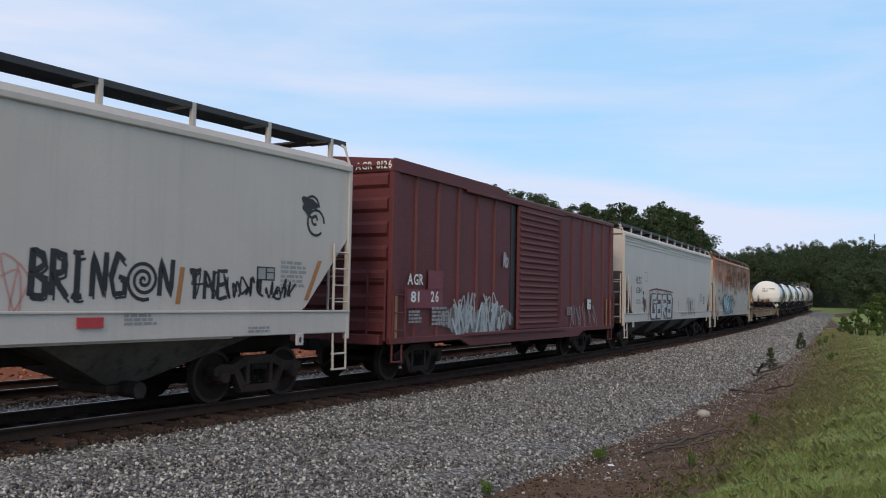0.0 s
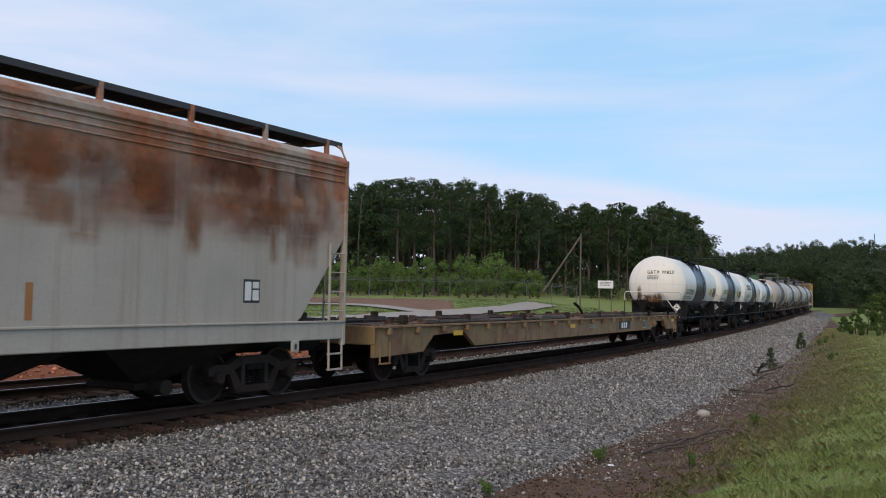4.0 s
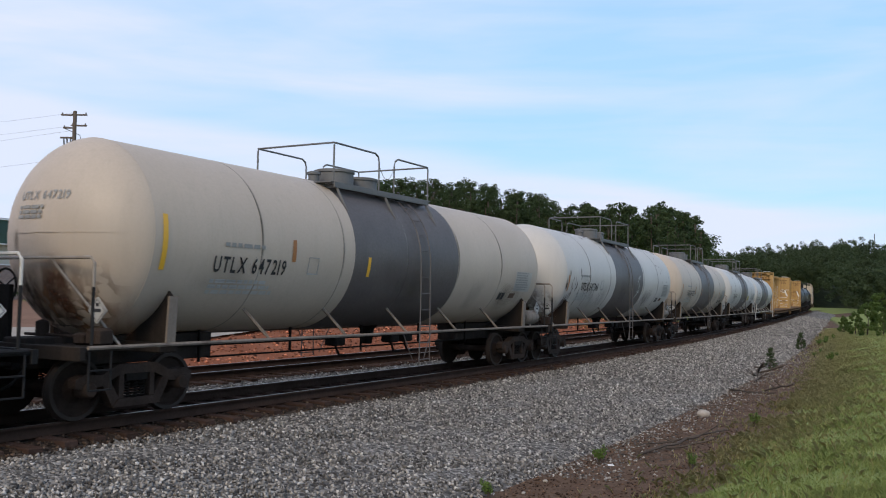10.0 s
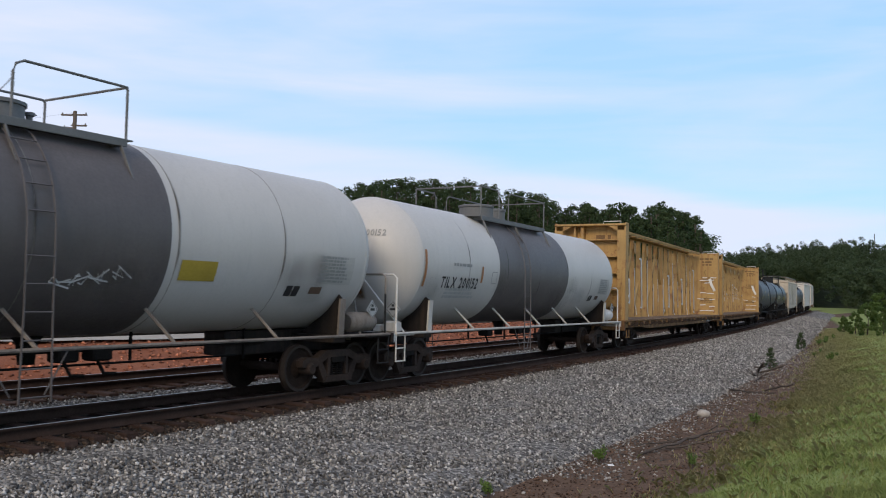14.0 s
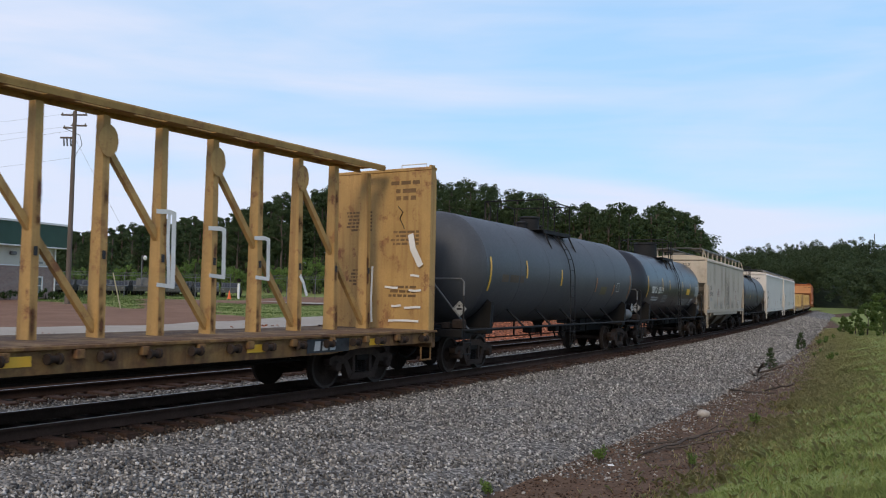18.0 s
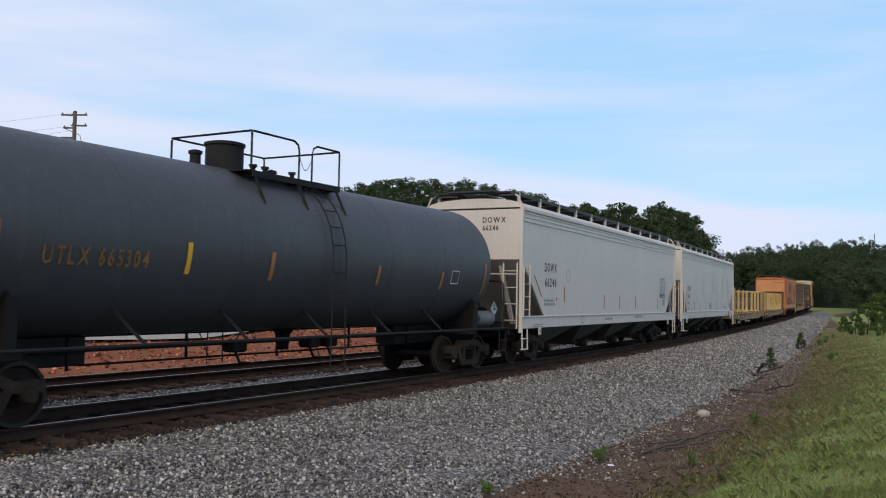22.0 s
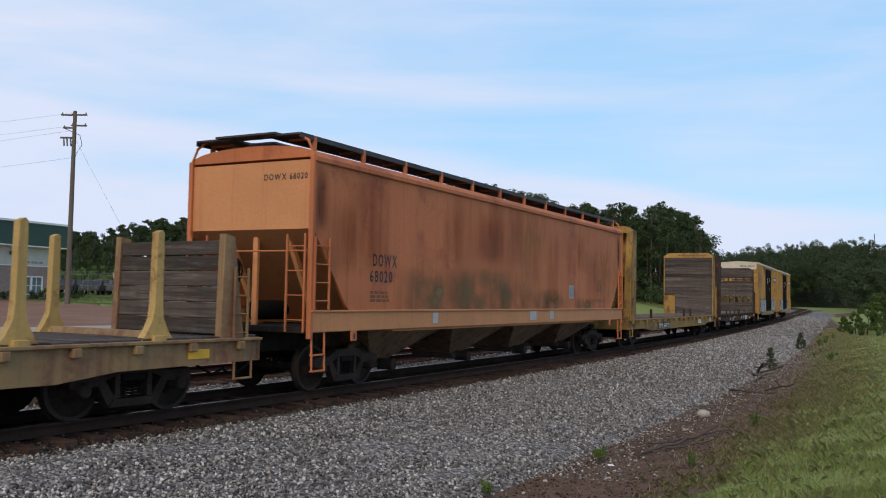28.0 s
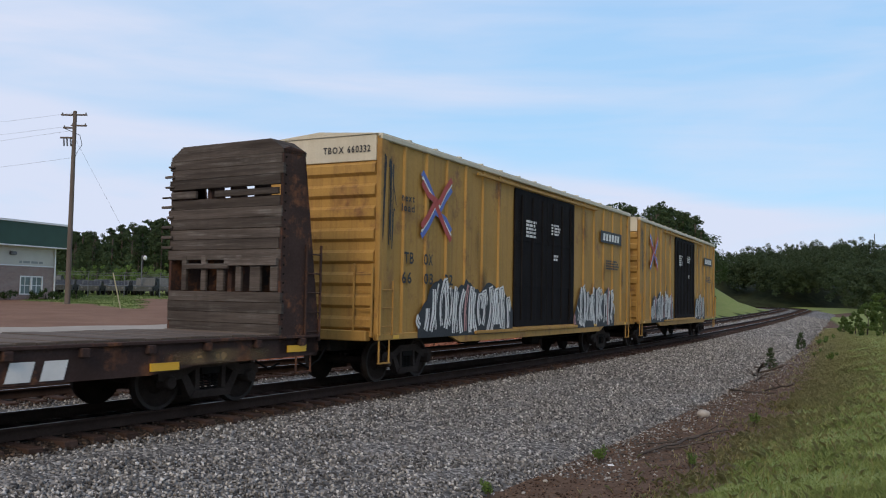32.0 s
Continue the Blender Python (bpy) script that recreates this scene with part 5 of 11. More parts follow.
# ---------- the three hoppers behind the boxcar and later ones ----------
def deco_second(car, mid, y):
    small_print(car, ((2, 0.07, 13.8, 1.9, 0.95), (5, 0.06, 27.8, 2.3, 1.0)), y, mid)
    small_print(car, ((2, 0.05, 22.6, 1.3, 1.6), (1, 0.09, 16.6, 1.2, 1.6)), y - 0.022, mid)
    placard(car, 28.9 - mid, 1.8, y, 0.38, 0.4, INK_BLACK, INK_GREY)
    part("route_box", G().ribbon([(15.3 - mid, y, 2.75), (15.7 - mid, y, 2.75), (15.7 - mid, y, 3.1), (15.3 - mid, y, 3.1), (15.3 - mid, y, 2.75)], 0.03), INK_BLACK, car)
    blocks = (((0.82, 0.9), (0.12, 0.9), (0.12, 0.1), (0.82, 0.1), (0.82, 0.48), (0.5, 0.48)), ((0.14, 0.9), (0.82, 0.9), (0.82, 0.1), (0.12, 0.1), (0.12, 0.5), (0.82, 0.5)),
              ((0.12, 0.05), (0.12, 0.9), (0.82, 0.9), (0.82, 0.56), (0.14, 0.5), (0.85, 0.05)), ((0.14, 0.9), (0.82, 0.9), (0.82, 0.1), (0.12, 0.1), (0.12, 0.5), (0.82, 0.5)))
    for k, st in enumerate(blocks):
        pts = []
        for (ax, az), (bx, bz) in zip(st[:-1], st[1:]):
            pts += [(ax + (bx - ax) * q / 5, az + (bz - az) * q / 5) for q in range(5)]
        pts.append(st[-1])
        place = lambda d: [(16.15 - mid + 1.06 * k + 1.0 * px + 0.14 * pz, y - d, 1.18 + 1.02 * pz) for px, pz in pts]
        part("graffiti", G().ribbon(place(0.0515), 0.34), SPRAY_MAROON, car, "maroon outline of a sprayed block letter")
        part("graffiti", G().ribbon(place(0.054), 0.22), SPRAY_SILVER, car, "blocky silver sprayed letter")
    part("graffiti", G().add([(20.2 - mid, y - 0.0505, 1.12), (20.55 - mid, y - 0.0505, 1.12), (20.65 - mid, y - 0.0505, 2.0), (20.35 - mid, y - 0.0505, 2.3)], [(0, 1, 2, 3)]), SPRAY_MAROON, car)
    g = G().ribbon([(15.75 - mid, y - 0.053, 1.1), (15.9 - mid, y - 0.053, 2.35), (17.2 - mid, y - 0.053, 2.45), (20.6 - mid, y - 0.053, 2.35), (20.4 - mid, y - 0.053, 1.1)], 0.07)
    part("graffiti", g, SPRAY_MAROON, car)
    part("graffiti", scrawl(14.9 - mid, 1.4, 0.7, 0.7, 2, y - 0.002, 0.05, 33), SPRAY_MAROON, car)
    part("graffiti", scrawl(24.2 - mid, 1.2, 2.0, 0.95, 4, y - 0.052, 0.035, 34), INK_BLACK, car, "thin black line drawing")
    part("logo_dot", G().add([(15.05 - mid + 0.09 * math.cos(a), y, 2.24 + 0.09 * math.sin(a)) for a in [k * math.pi / 8 for k in range(16)]], [tuple(range(16))]), INK_BLACK, car)
    part("logo_ring", G().ribbon([(15.0 - mid + 0.15 * math.cos(a), y, 1.95 + 0.1 * math.sin(a)) for a in [k * math.pi / 8 for k in range(17)]], 0.04), INK_BLACK, car)


hopper("covered_hopper_car", "light grey covered hopper car with blocky silver graffiti", 11.92, 31.35, GREY_HOP, bays=4, end_mark=(("HLTX", 0.15, 0.2, 4.02), ("6264", 0.14, 0.2, 3.78)),
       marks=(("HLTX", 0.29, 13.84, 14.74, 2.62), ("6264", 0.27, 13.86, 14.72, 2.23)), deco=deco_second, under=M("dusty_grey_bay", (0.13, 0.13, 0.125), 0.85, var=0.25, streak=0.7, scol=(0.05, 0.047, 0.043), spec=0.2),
       tapes=((13.05, 1.55, 0.95, 0.0), (16.35, 1.5, 0.7, 0), (19.2, 1.5, 0.7, 0), (22.1, 1.5, 0.5, 0), (25.2, 1.5, 0.5, 0), (27.6, 1.5, 0.5, 0), (30.1, 1.5, 0.8, 0)))


def deco_third(car, mid, y):
    small_print(car, ((2, 0.06, 34.25, 1.85, 0.7),), y, mid)
    pl = side(y - 0.0015)
    rg = random.Random(61)
    lite = soft_stain("orange_rust_bloom", (0.40, 0.135, 0.04), 1.0, 0.9, False)
    deep = soft_stain("brown_rust_bloom", (0.17, 0.055, 0.025), 0.9, 1.3, False)
    drip = soft_stain("rust_drips", (0.34, 0.16, 0.075), 0.7, 1.6)
    for k in range(26):
        smudge(car, pl, 34.2 - mid + 16.0 * rg.random(), rg.uniform(3.2, 3.95), rg.uniform(1.8, 4.0), rg.uniform(0.7, 1.5), lite if k % 3 else deep, "rust_bloom")
    for k in range(24):
        smudge(car, pl, 35.4 - mid + 14.6 * rg.random(), rg.uniform(2.75, 3.1), rg.uniform(0.3, 0.9), rg.uniform(0.6, 1.1), drip, "rust_drip", 0.6)
    smudge(car, side(y - 0.052), 33.7 - mid, 1.25, 1.6, 0.5, drip, "rust_drip")
    g_back, g_blue, g_pale, g_line = G(), G(), G(), G()
    rg = random.Random(43)
    for k in range(5):
        cx, cz = 36.75 + 0.92 * k - mid, 1.78 + 0.05 * math.sin(2.1 * k)
        rx, rz = rg.uniform(0.52, 0.62), rg.uniform(0.58, 0.68)
        for g, f, d in ((g_back, 1.0, 0.051), (g_blue if k < 3 else g_pale, 0.86, 0.0525)):
            ph = rg.uniform(0, 1.5) + k
            g.add([(cx + f * rx * (1 + 0.16 * math.sin(3 * a + ph) + 0.1 * math.sin(5 * a + 2 * ph)) * math.cos(a), y - d - 0.0003 * k, max(1.13, cz + f * rz * (1 + 0.12 * math.sin(4 * a + ph)) * math.sin(a))) for a in [2 * math.pi * i / 26 for i in range(26)]], [tuple(range(26))])
        for q in range(3):
            a0, r0 = rg.uniform(0, 6.2), rg.uniform(0.15, 0.42)
            pts = [(cx + (r0 + 0.02 * i) * math.cos(a0 + 0.5 * i) * rx * 1.4, y - 0.0545 - 0.0003 * q, cz + (r0 + 0.02 * i) * math.sin(a0 + 0.5 * i) * rz * 1.4) for i in range(8)]
            g_line.ribbon(pts, rg.uniform(0.05, 0.11))
    part("graffiti", g_back, INK_BLACK, car, "black and light blue graffiti mural")
    part("graffiti", g_blue, SPRAY_BLUE, car)
    part("graffiti", g_pale, INK_GREY, car)
    part("graffiti", g_line, INK_BLACK, car)
    part("graffiti", scrawl(36.5 - mid, 1.35, 2.6, 0.9, 4, y - 0.0565, 0.035, 46), INK_WHITE, car)
    part("graffiti", scrawl(35.2 - mid, 1.65, 1.5, 0.45, 4, y - 0.002, 0.03, 44), INK_BLACK, car)
    part("graffiti", scrawl(41.0 - mid, 1.55, 1.45, 0.6, 4, y - 0.002, 0.03, 45), INK_BLACK, car)
    placard(car, 48.0 - mid, 1.75, y, 0.4, 0.4)


hopper("covered_hopper_car", "grey covered hopper car with heavy rust and blue graffiti", 32.63, 50.8, RUST_HOP, end_paint=GREY_HOP, bays=4, marks=(("ACFX", 0.27, 34.30, 34.94, 2.50), ("40654", 0.25, 34.26, 35.08, 2.04)),
       end_mark=(("ACFX", 0.13, 0.25, 3.98), ("40654", 0.12, 0.2, 3.78)), deco=deco_third, under=DARK_PAINT, tapes=((33.75, 1.55, 0.95, 0.0), (39.0, 1.5, 0.6, 0), (44.0, 1.5, 0.5, 0)))


def deco_tan(car, mid, y):
    faded = M("faded_red_stencil", (0.25, 0.15, 0.12), 0.6)
    small_print(car, ((2, 0.06, 302.98, 2.66, 0.62), (2, 0.065, 302.75, 2.5, 1.0), (2, 0.06, 302.62, 2.36, 1.25), (2, 0.05, 310.85, 2.66, 0.6), (4, 0.05, 310.65, 2.36, 1.15)), y, mid, faded)
    small_print(car, ((2, 0.055, 299.98, 2.1, 0.8), (3, 0.05, 301.65, 1.74, 0.32), (2, 0.055, 302.03, 1.76, 0.26), (2, 0.05, 303.25, 1.8, 0.5), (4, 0.05, 304.15, 1.75, 0.4), (2, 0.04, 307.2, 1.8, 0.5), (4, 0.04, 309.62, 1.78, 0.3), (3, 0.04, 313.1, 2.0, 0.5)), y, mid, INK_GREY)
    placard(car, 312.3 - mid, 1.77, y, 0.36, 0.3)
    part("route_box", G().ribbon([(302.3 - mid, y, 2.5), (302.55 - mid, y, 2.5), (302.55 - mid, y, 2.8), (302.3 - mid, y, 2.8), (302.3 - mid, y, 2.5)], 0.025), INK_GREY, car)
    pl = side(y - 0.0012)
    dark = soft_stain("brown_dust_run", (0.20, 0.155, 0.115), 0.34, 0.7)
    low = soft_stain("grey_splash", (0.17, 0.15, 0.12), 0.35, 0.9, False)
    for x, z, w, h_ in ((306.4, 3.0, 1.5, 3.2), (306.1, 3.5, 0.5, 2.0), (307.7, 2.9, 1.1, 3.1), (307.0, 2.4, 2.6, 2.4), (308.1, 2.6, 0.35, 2.6), (304.6, 3.3, 1.2, 2.2), (310.2, 3.4, 1.6, 2.0), (312.6, 3.3, 0.8, 2.0), (301.6, 3.6, 1.2, 1.6)):
        smudge(car, pl, x - mid, z, w, h_, dark, "dust_run", 0.3)
    for x, w in ((302.2, 2.4), (304.6, 2.6), (306.9, 3.0), (309.6, 2.6), (311.8, 2.2)):
        smudge(car, pl, x - mid, 1.72, w, 0.75, low, "grime")


hopper("covered_hopper_car", "dusty cream covered hopper car with faded stencils", 298.62, 315.45, TAN_HOP, ribs=False, bays=3, sill=(1.3, 1.5), eave=4.28, lift=0.2, slope=(3.02, 1.15), marks=(("TILX", 0.25, 300.02, 300.68, 2.64), ("519012", 0.24, 299.94, 301.06, 2.30)),
       end_mark=(("TILX", 0.16, 0.2, 3.98), ("519012", 0.14, 0.2, 3.76)), deco=deco_tan, under=M("soot_stained_cream_bay", (0.165, 0.125, 0.08), 0.85, var=0.3, streak=0.8, scol=(0.04, 0.034, 0.027), patch=0.5, pcol=(0.035, 0.03, 0.025), pscale=0.6),
       board=M("pale_grating", (0.16, 0.155, 0.145), 0.7, 0.2, var=0.2), tapes=((299.7, 1.75, 0.95, 0.12), (302.72, 1.76, 0.5, 0.1), (305.6, 1.75, 0.5, 0.1), (308.45, 1.77, 0.46, 0.1), (311.32, 1.78, 0.44, 0.1), (314.5, 1.6, 0.8, 0.1)))


def deco_white(car, mid, y):
    small_print(car, ((2, 0.075, 335.1, 1.83, 1.1), (3, 0.06, 349.61, 2.88, 1.2), (5, 0.06, 349.61, 2.58, 1.2), ), y, mid, INK_GREY)
    small_print(car, ((1, 0.09, 341.3, 1.2, 1.1), (2, 0.04, 345.4, 1.28, 1.3), (2, 0.04, 334.2, 1.14, 0.9)), y - 0.022, mid, INK_GREY)
    part("sill_box", G().ribbon([(338.6 - mid + a, y - 0.022, 1.15 + b) for a, b in ((0, 0), (0.28, 0), (0.28, 0.2), (0, 0.2), (0, 0))], 0.04), INK_GREY, car)
    part("contents_panel", G().add([(349.57 - mid, y, 2.08), (350.6 - mid, y, 2.08), (350.6 - mid, y, 2.24), (349.57 - mid, y, 2.24)], [(0, 1, 2, 3)]), INK_BLACK, car)
    part("contents_mark", lettering("PLASTIC GRANULES", 0.11, 349.61 - mid, 2.105, side(y - 0.004), width=0.95), INK_WHITE, car)
    placard(car, 350.11 - mid, 1.71, y, 0.42, 0.36, INK_PALE, INK_GREY)
    part("reflector", G().add([(351.1 - mid, y, 1.9), (351.22 - mid, y, 1.9), (351.92 - mid, y, 2.5), (351.8 - mid, y, 2.5)], [(0, 1, 2, 3)]), REFL_DULL, car)
    part("route_box", G().ribbon([(337.1 - mid, y, 2.5), (337.4 - mid, y, 2.5), (337.4 - mid, y, 2.8), (337.1 - mid, y, 2.8), (337.1 - mid, y, 2.5)], 0.025), INK_GREY, car)
    part("end_sign", G().add([(336.2 - mid + 0.05 * math.cos(a), y, 1.92 + 0.05 * math.sin(a)) for a in [k * math.pi / 6 for k in range(12)]], [tuple(range(12))]), SIGN_RED, car)


# white bays drawn dark grey: underside shade and grime streaks in the paint
hopper("covered_hopper_car", "clean white covered hopper car with ribbed eaves", 333.3, 352.6, WHITE_HOP, bays=4, marks=(("DOWX", 0.28, 335.13, 336.19, 2.74), ("66246", 0.27, 335.17, 336.17, 2.29)), slope=(3.02, 1.75),
       end_mark=(("DOWX", 0.17, 0.3, 4.08), ("66246", 0.15, 0.3, 3.86)), deco=deco_white, under=M("shaded_grimy_bay", (0.09, 0.088, 0.082), 0.85, var=0.25, streak=0.8, scol=(0.035, 0.033, 0.03), spec=0.2),
       tapes=((334.85, 1.98, 0.62, -0.62), (336.87, 1.82, 0.48, 0.0), (341.15, 1.6, 0.5, 0), (343.17, 1.6, 0.5, 0), (345.45, 1.6, 0.5, 0), (349.17, 1.6, 0.4, 0)))


GREY_SMEAR = soft_stain("grey_smear", (0.30, 0.275, 0.245), 0.12, 0.8)


def deco_white2(car, mid, y):
    small_print(car, ((2, 0.06, 355.8, 1.88, 0.85), (2, 0.06, 355.8, 1.6, 0.7), (3, 0.05, 356.85, 1.56, 0.3), (3, 0.06, 368.12, 1.74, 0.45), (2, 0.05, 368.62, 1.63, 0.6), (3, 0.05, 370.68, 2.03, 0.5)), y, mid, INK_GREY)
    small_print(car, ((1, 0.05, 356.2, 1.12, 0.5), (1, 0.04, 357.4, 1.1, 1.3), (2, 0.05, 361.6, 1.15, 0.14), (1, 0.05, 368.8, 1.1, 0.6)), y - 0.022, mid, INK_GREY)
    part("route_box", G().ribbon([(357.42 - mid, y, 2.34), (357.7 - mid, y, 2.34), (357.7 - mid, y, 2.58), (357.42 - mid, y, 2.58), (357.42 - mid, y, 2.34)], 0.025), INK_GREY, car)
    placard(car, 370.55 - mid, 1.58, y, 0.5, 0.28, INK_BLACK, INK_GREY)
    placard(car, 357.42 - mid, 1.78, y, 0.32, 0.16, INK_WHITE, INK_GREY)
    part("data_panel", G().add([(362.6 - mid, y - 0.001, 1.62), (363.3 - mid, y - 0.001, 1.62), (363.3 - mid, y - 0.001, 1.87), (362.6 - mid, y - 0.001, 1.87)], [(0, 1, 2, 3)]), M("yellowed_data_panel", (0.36, 0.36, 0.22), 0.6, var=0.2), car)
    small_print(car, ((3, 0.04, 362.66, 1.66, 0.55),), y - 0.004, mid, INK_GREY)
    rg = random.Random(23)
    for k in range(9):
        smudge(car, side(y - 0.001), 358 - mid + 12.5 * rg.random(), rg.uniform(2.4, 3.2), rg.uniform(0.5, 1.5), rg.uniform(1.4, 2.4), GREY_SMEAR, "grime", 0.4)
    part("decal", G().box(370.14 - mid, 370.58 - mid, y - 0.026, y - 0.021, 1.1, 1.32, 0), SIGN_RED, car)
    part("decal", G().box(371.3 - mid, 371.6 - mid, y - 0.026, y - 0.021, 1.1, 1.3, 0), INK_GREY, car)
    part("scratch", G().ribbon([(367.38 - mid, y, 2.93), (367.36 - mid, y, 3.2), (367.33 - mid, y, 3.4)], 0.035), INK_BLACK, car)
    part("scratch", G().ribbon([(363.6 - mid, y, 2.9), (363.52 - mid, y, 3.3), (363.4 - mid, y, 3.7), (363.36 - mid, y, 3.95)], 0.02), INK_GREY, car)


# bay paint as on the car ahead, with the underside's shade in it
hopper("covered_hopper_car", "white covered hopper car with orange reflector strips", 354.2, 372.68, WHITE_HOP, bays=4, marks=(("PSPX", 0.29, 355.86, 356.72, 2.45), ("2491", 0.28, 355.82, 356.56, 2.07)), slope=(2.98, 1.5),
       end_mark=(("PSPX", 0.14, 0.35, 4.02), ("2491", 0.14, 0.35, 3.8)), deco=deco_white2, under=M("shaded_grimy_bay", (0.09, 0.088, 0.082), 0.85, var=0.25, streak=0.8, scol=(0.035, 0.033, 0.03), spec=0.2),
       tapes=((355.38, 1.5, 0.98, 0.08), (357.8, 1.48, 0.45, 0.05), (359.52, 1.48, 0.45, 0.05), (361.42, 1.48, 0.45, 0.05), (363.48, 1.48, 0.45, 0.05), (365.2, 1.5, 0.5, 0.05), (367.1, 1.48, 0.45, 0.05), (369.5, 1.48, 0.45, 0.05), (371.33, 1.5, 0.92, 0.08)))


def deco_orange(car, mid, y):
    small_print(car, ((3, 0.055, 420.15, 1.95, 0.85), (5, 0.055, 434.7, 2.55, 0.6)), y, mid, M("brown_stencil", (0.18, 0.07, 0.03), 0.7))
    part("contents_mark", lettering("PLASTIC GRANULES", 0.12, 434.42 - mid, 1.84, side(y - 0.002), width=0.92), INK_BLACK, car)
    maroon = soft_stain("dark_rust_corner", (0.085, 0.018, 0.012), 0.9, 1.0)
    pl = side(y - 0.002)
    smudge(car, pl, 437.2 - mid, 3.7, 0.5, 1.6, maroon)
    smudge(car, pl, 418.42 - mid, 3.75, 0.5, 1.5, maroon)
    tan = soft_stain("rubbed_tan_streak", (0.62, 0.27, 0.10), 0.6, 1.6)
    rust = soft_stain("broad_rust_streak", (0.30, 0.068, 0.02), 0.42, 0.9)
    rg = random.Random(17)
    for k in range(16):
        smudge(car, pl, 419.2 - mid + 17.6 * rg.random(), rg.uniform(2.6, 3.8), rg.uniform(1.0, 3.2), rg.uniform(1.4, 2.6), rust if k % 3 else tan, "rust_streak", 0.4)
    moss = soft_stain("mossy_grime", (0.19, 0.14, 0.065), 0.9, 0.8, False)
    for x, z, w, h_ in ((423.2, 1.95, 4.4, 1.3), (425.6, 2.05, 4.6, 1.4), (427.6, 1.9, 3.4, 1.0), (430.3, 1.85, 3.0, 0.8), (433.5, 1.75, 2.4, 0.5)):
        smudge(car, pl, x - mid, z, w, h_, moss, "grime_patch")
    placard(car, 431.9 - mid, 1.95, y, 0.45, 0.42, INK_PALE, INK_GREY)
    for x, w in ((428.6, 0.5), (422.8, 0.25), (430.2, 0.3)):
        part("paint_patch", G().box(x - mid, x - mid + w, y - 0.026, y - 0.021, 1.3, 1.55, 0), INK_PALE, car)


hopper("covered_hopper_car", "faded orange covered hopper car stained with rust", 418.12, 437.62, ORANGE_HOP, ribs=False, bays=4, sill=(1.2, 1.62), eave=4.46, slope=(3.15, 1.2), marks=(("DOWX", 0.27, 420.23, 421.19, 2.53), ("68020", 0.25, 420.13, 421.01, 2.2)),
       end_mark=(("DOWX 68020", 0.125, 0.35, 4.1),), end_paint=ORANGE_LITE, sill_paint=ORANGE_LITE, deco=deco_orange, under=M("rust_dusted_bay", (0.20, 0.125, 0.08), 0.9, var=0.3, streak=0.8, scol=(0.03, 0.022, 0.018), spec=0.1))


# ---------- tank cars ----------
SEAM = M("darkened_weld_seam", (0.30, 0.28, 0.25), 0.6, var=0.3, streak=0.8, scol=(0.12, 0.10, 0.085), bump=0.02)
SEAM_PALE = M("pale_weld_seam", (0.60, 0.58, 0.53), 0.5, var=0.1, bump=0.02)
RUST_RUN = soft_stain("rust_run", (0.17, 0.09, 0.045), 1.0)
DARK_RUST = soft_stain("dark_rust", (0.085, 0.036, 0.02), 1.3, 2.5, False)
SOOT = soft_stain("soot_stain", (0.085, 0.068, 0.055), 0.8)
GRIME_FILM = soft_stain("grime_film", (0.15, 0.125, 0.10), 0.26, 0.7)


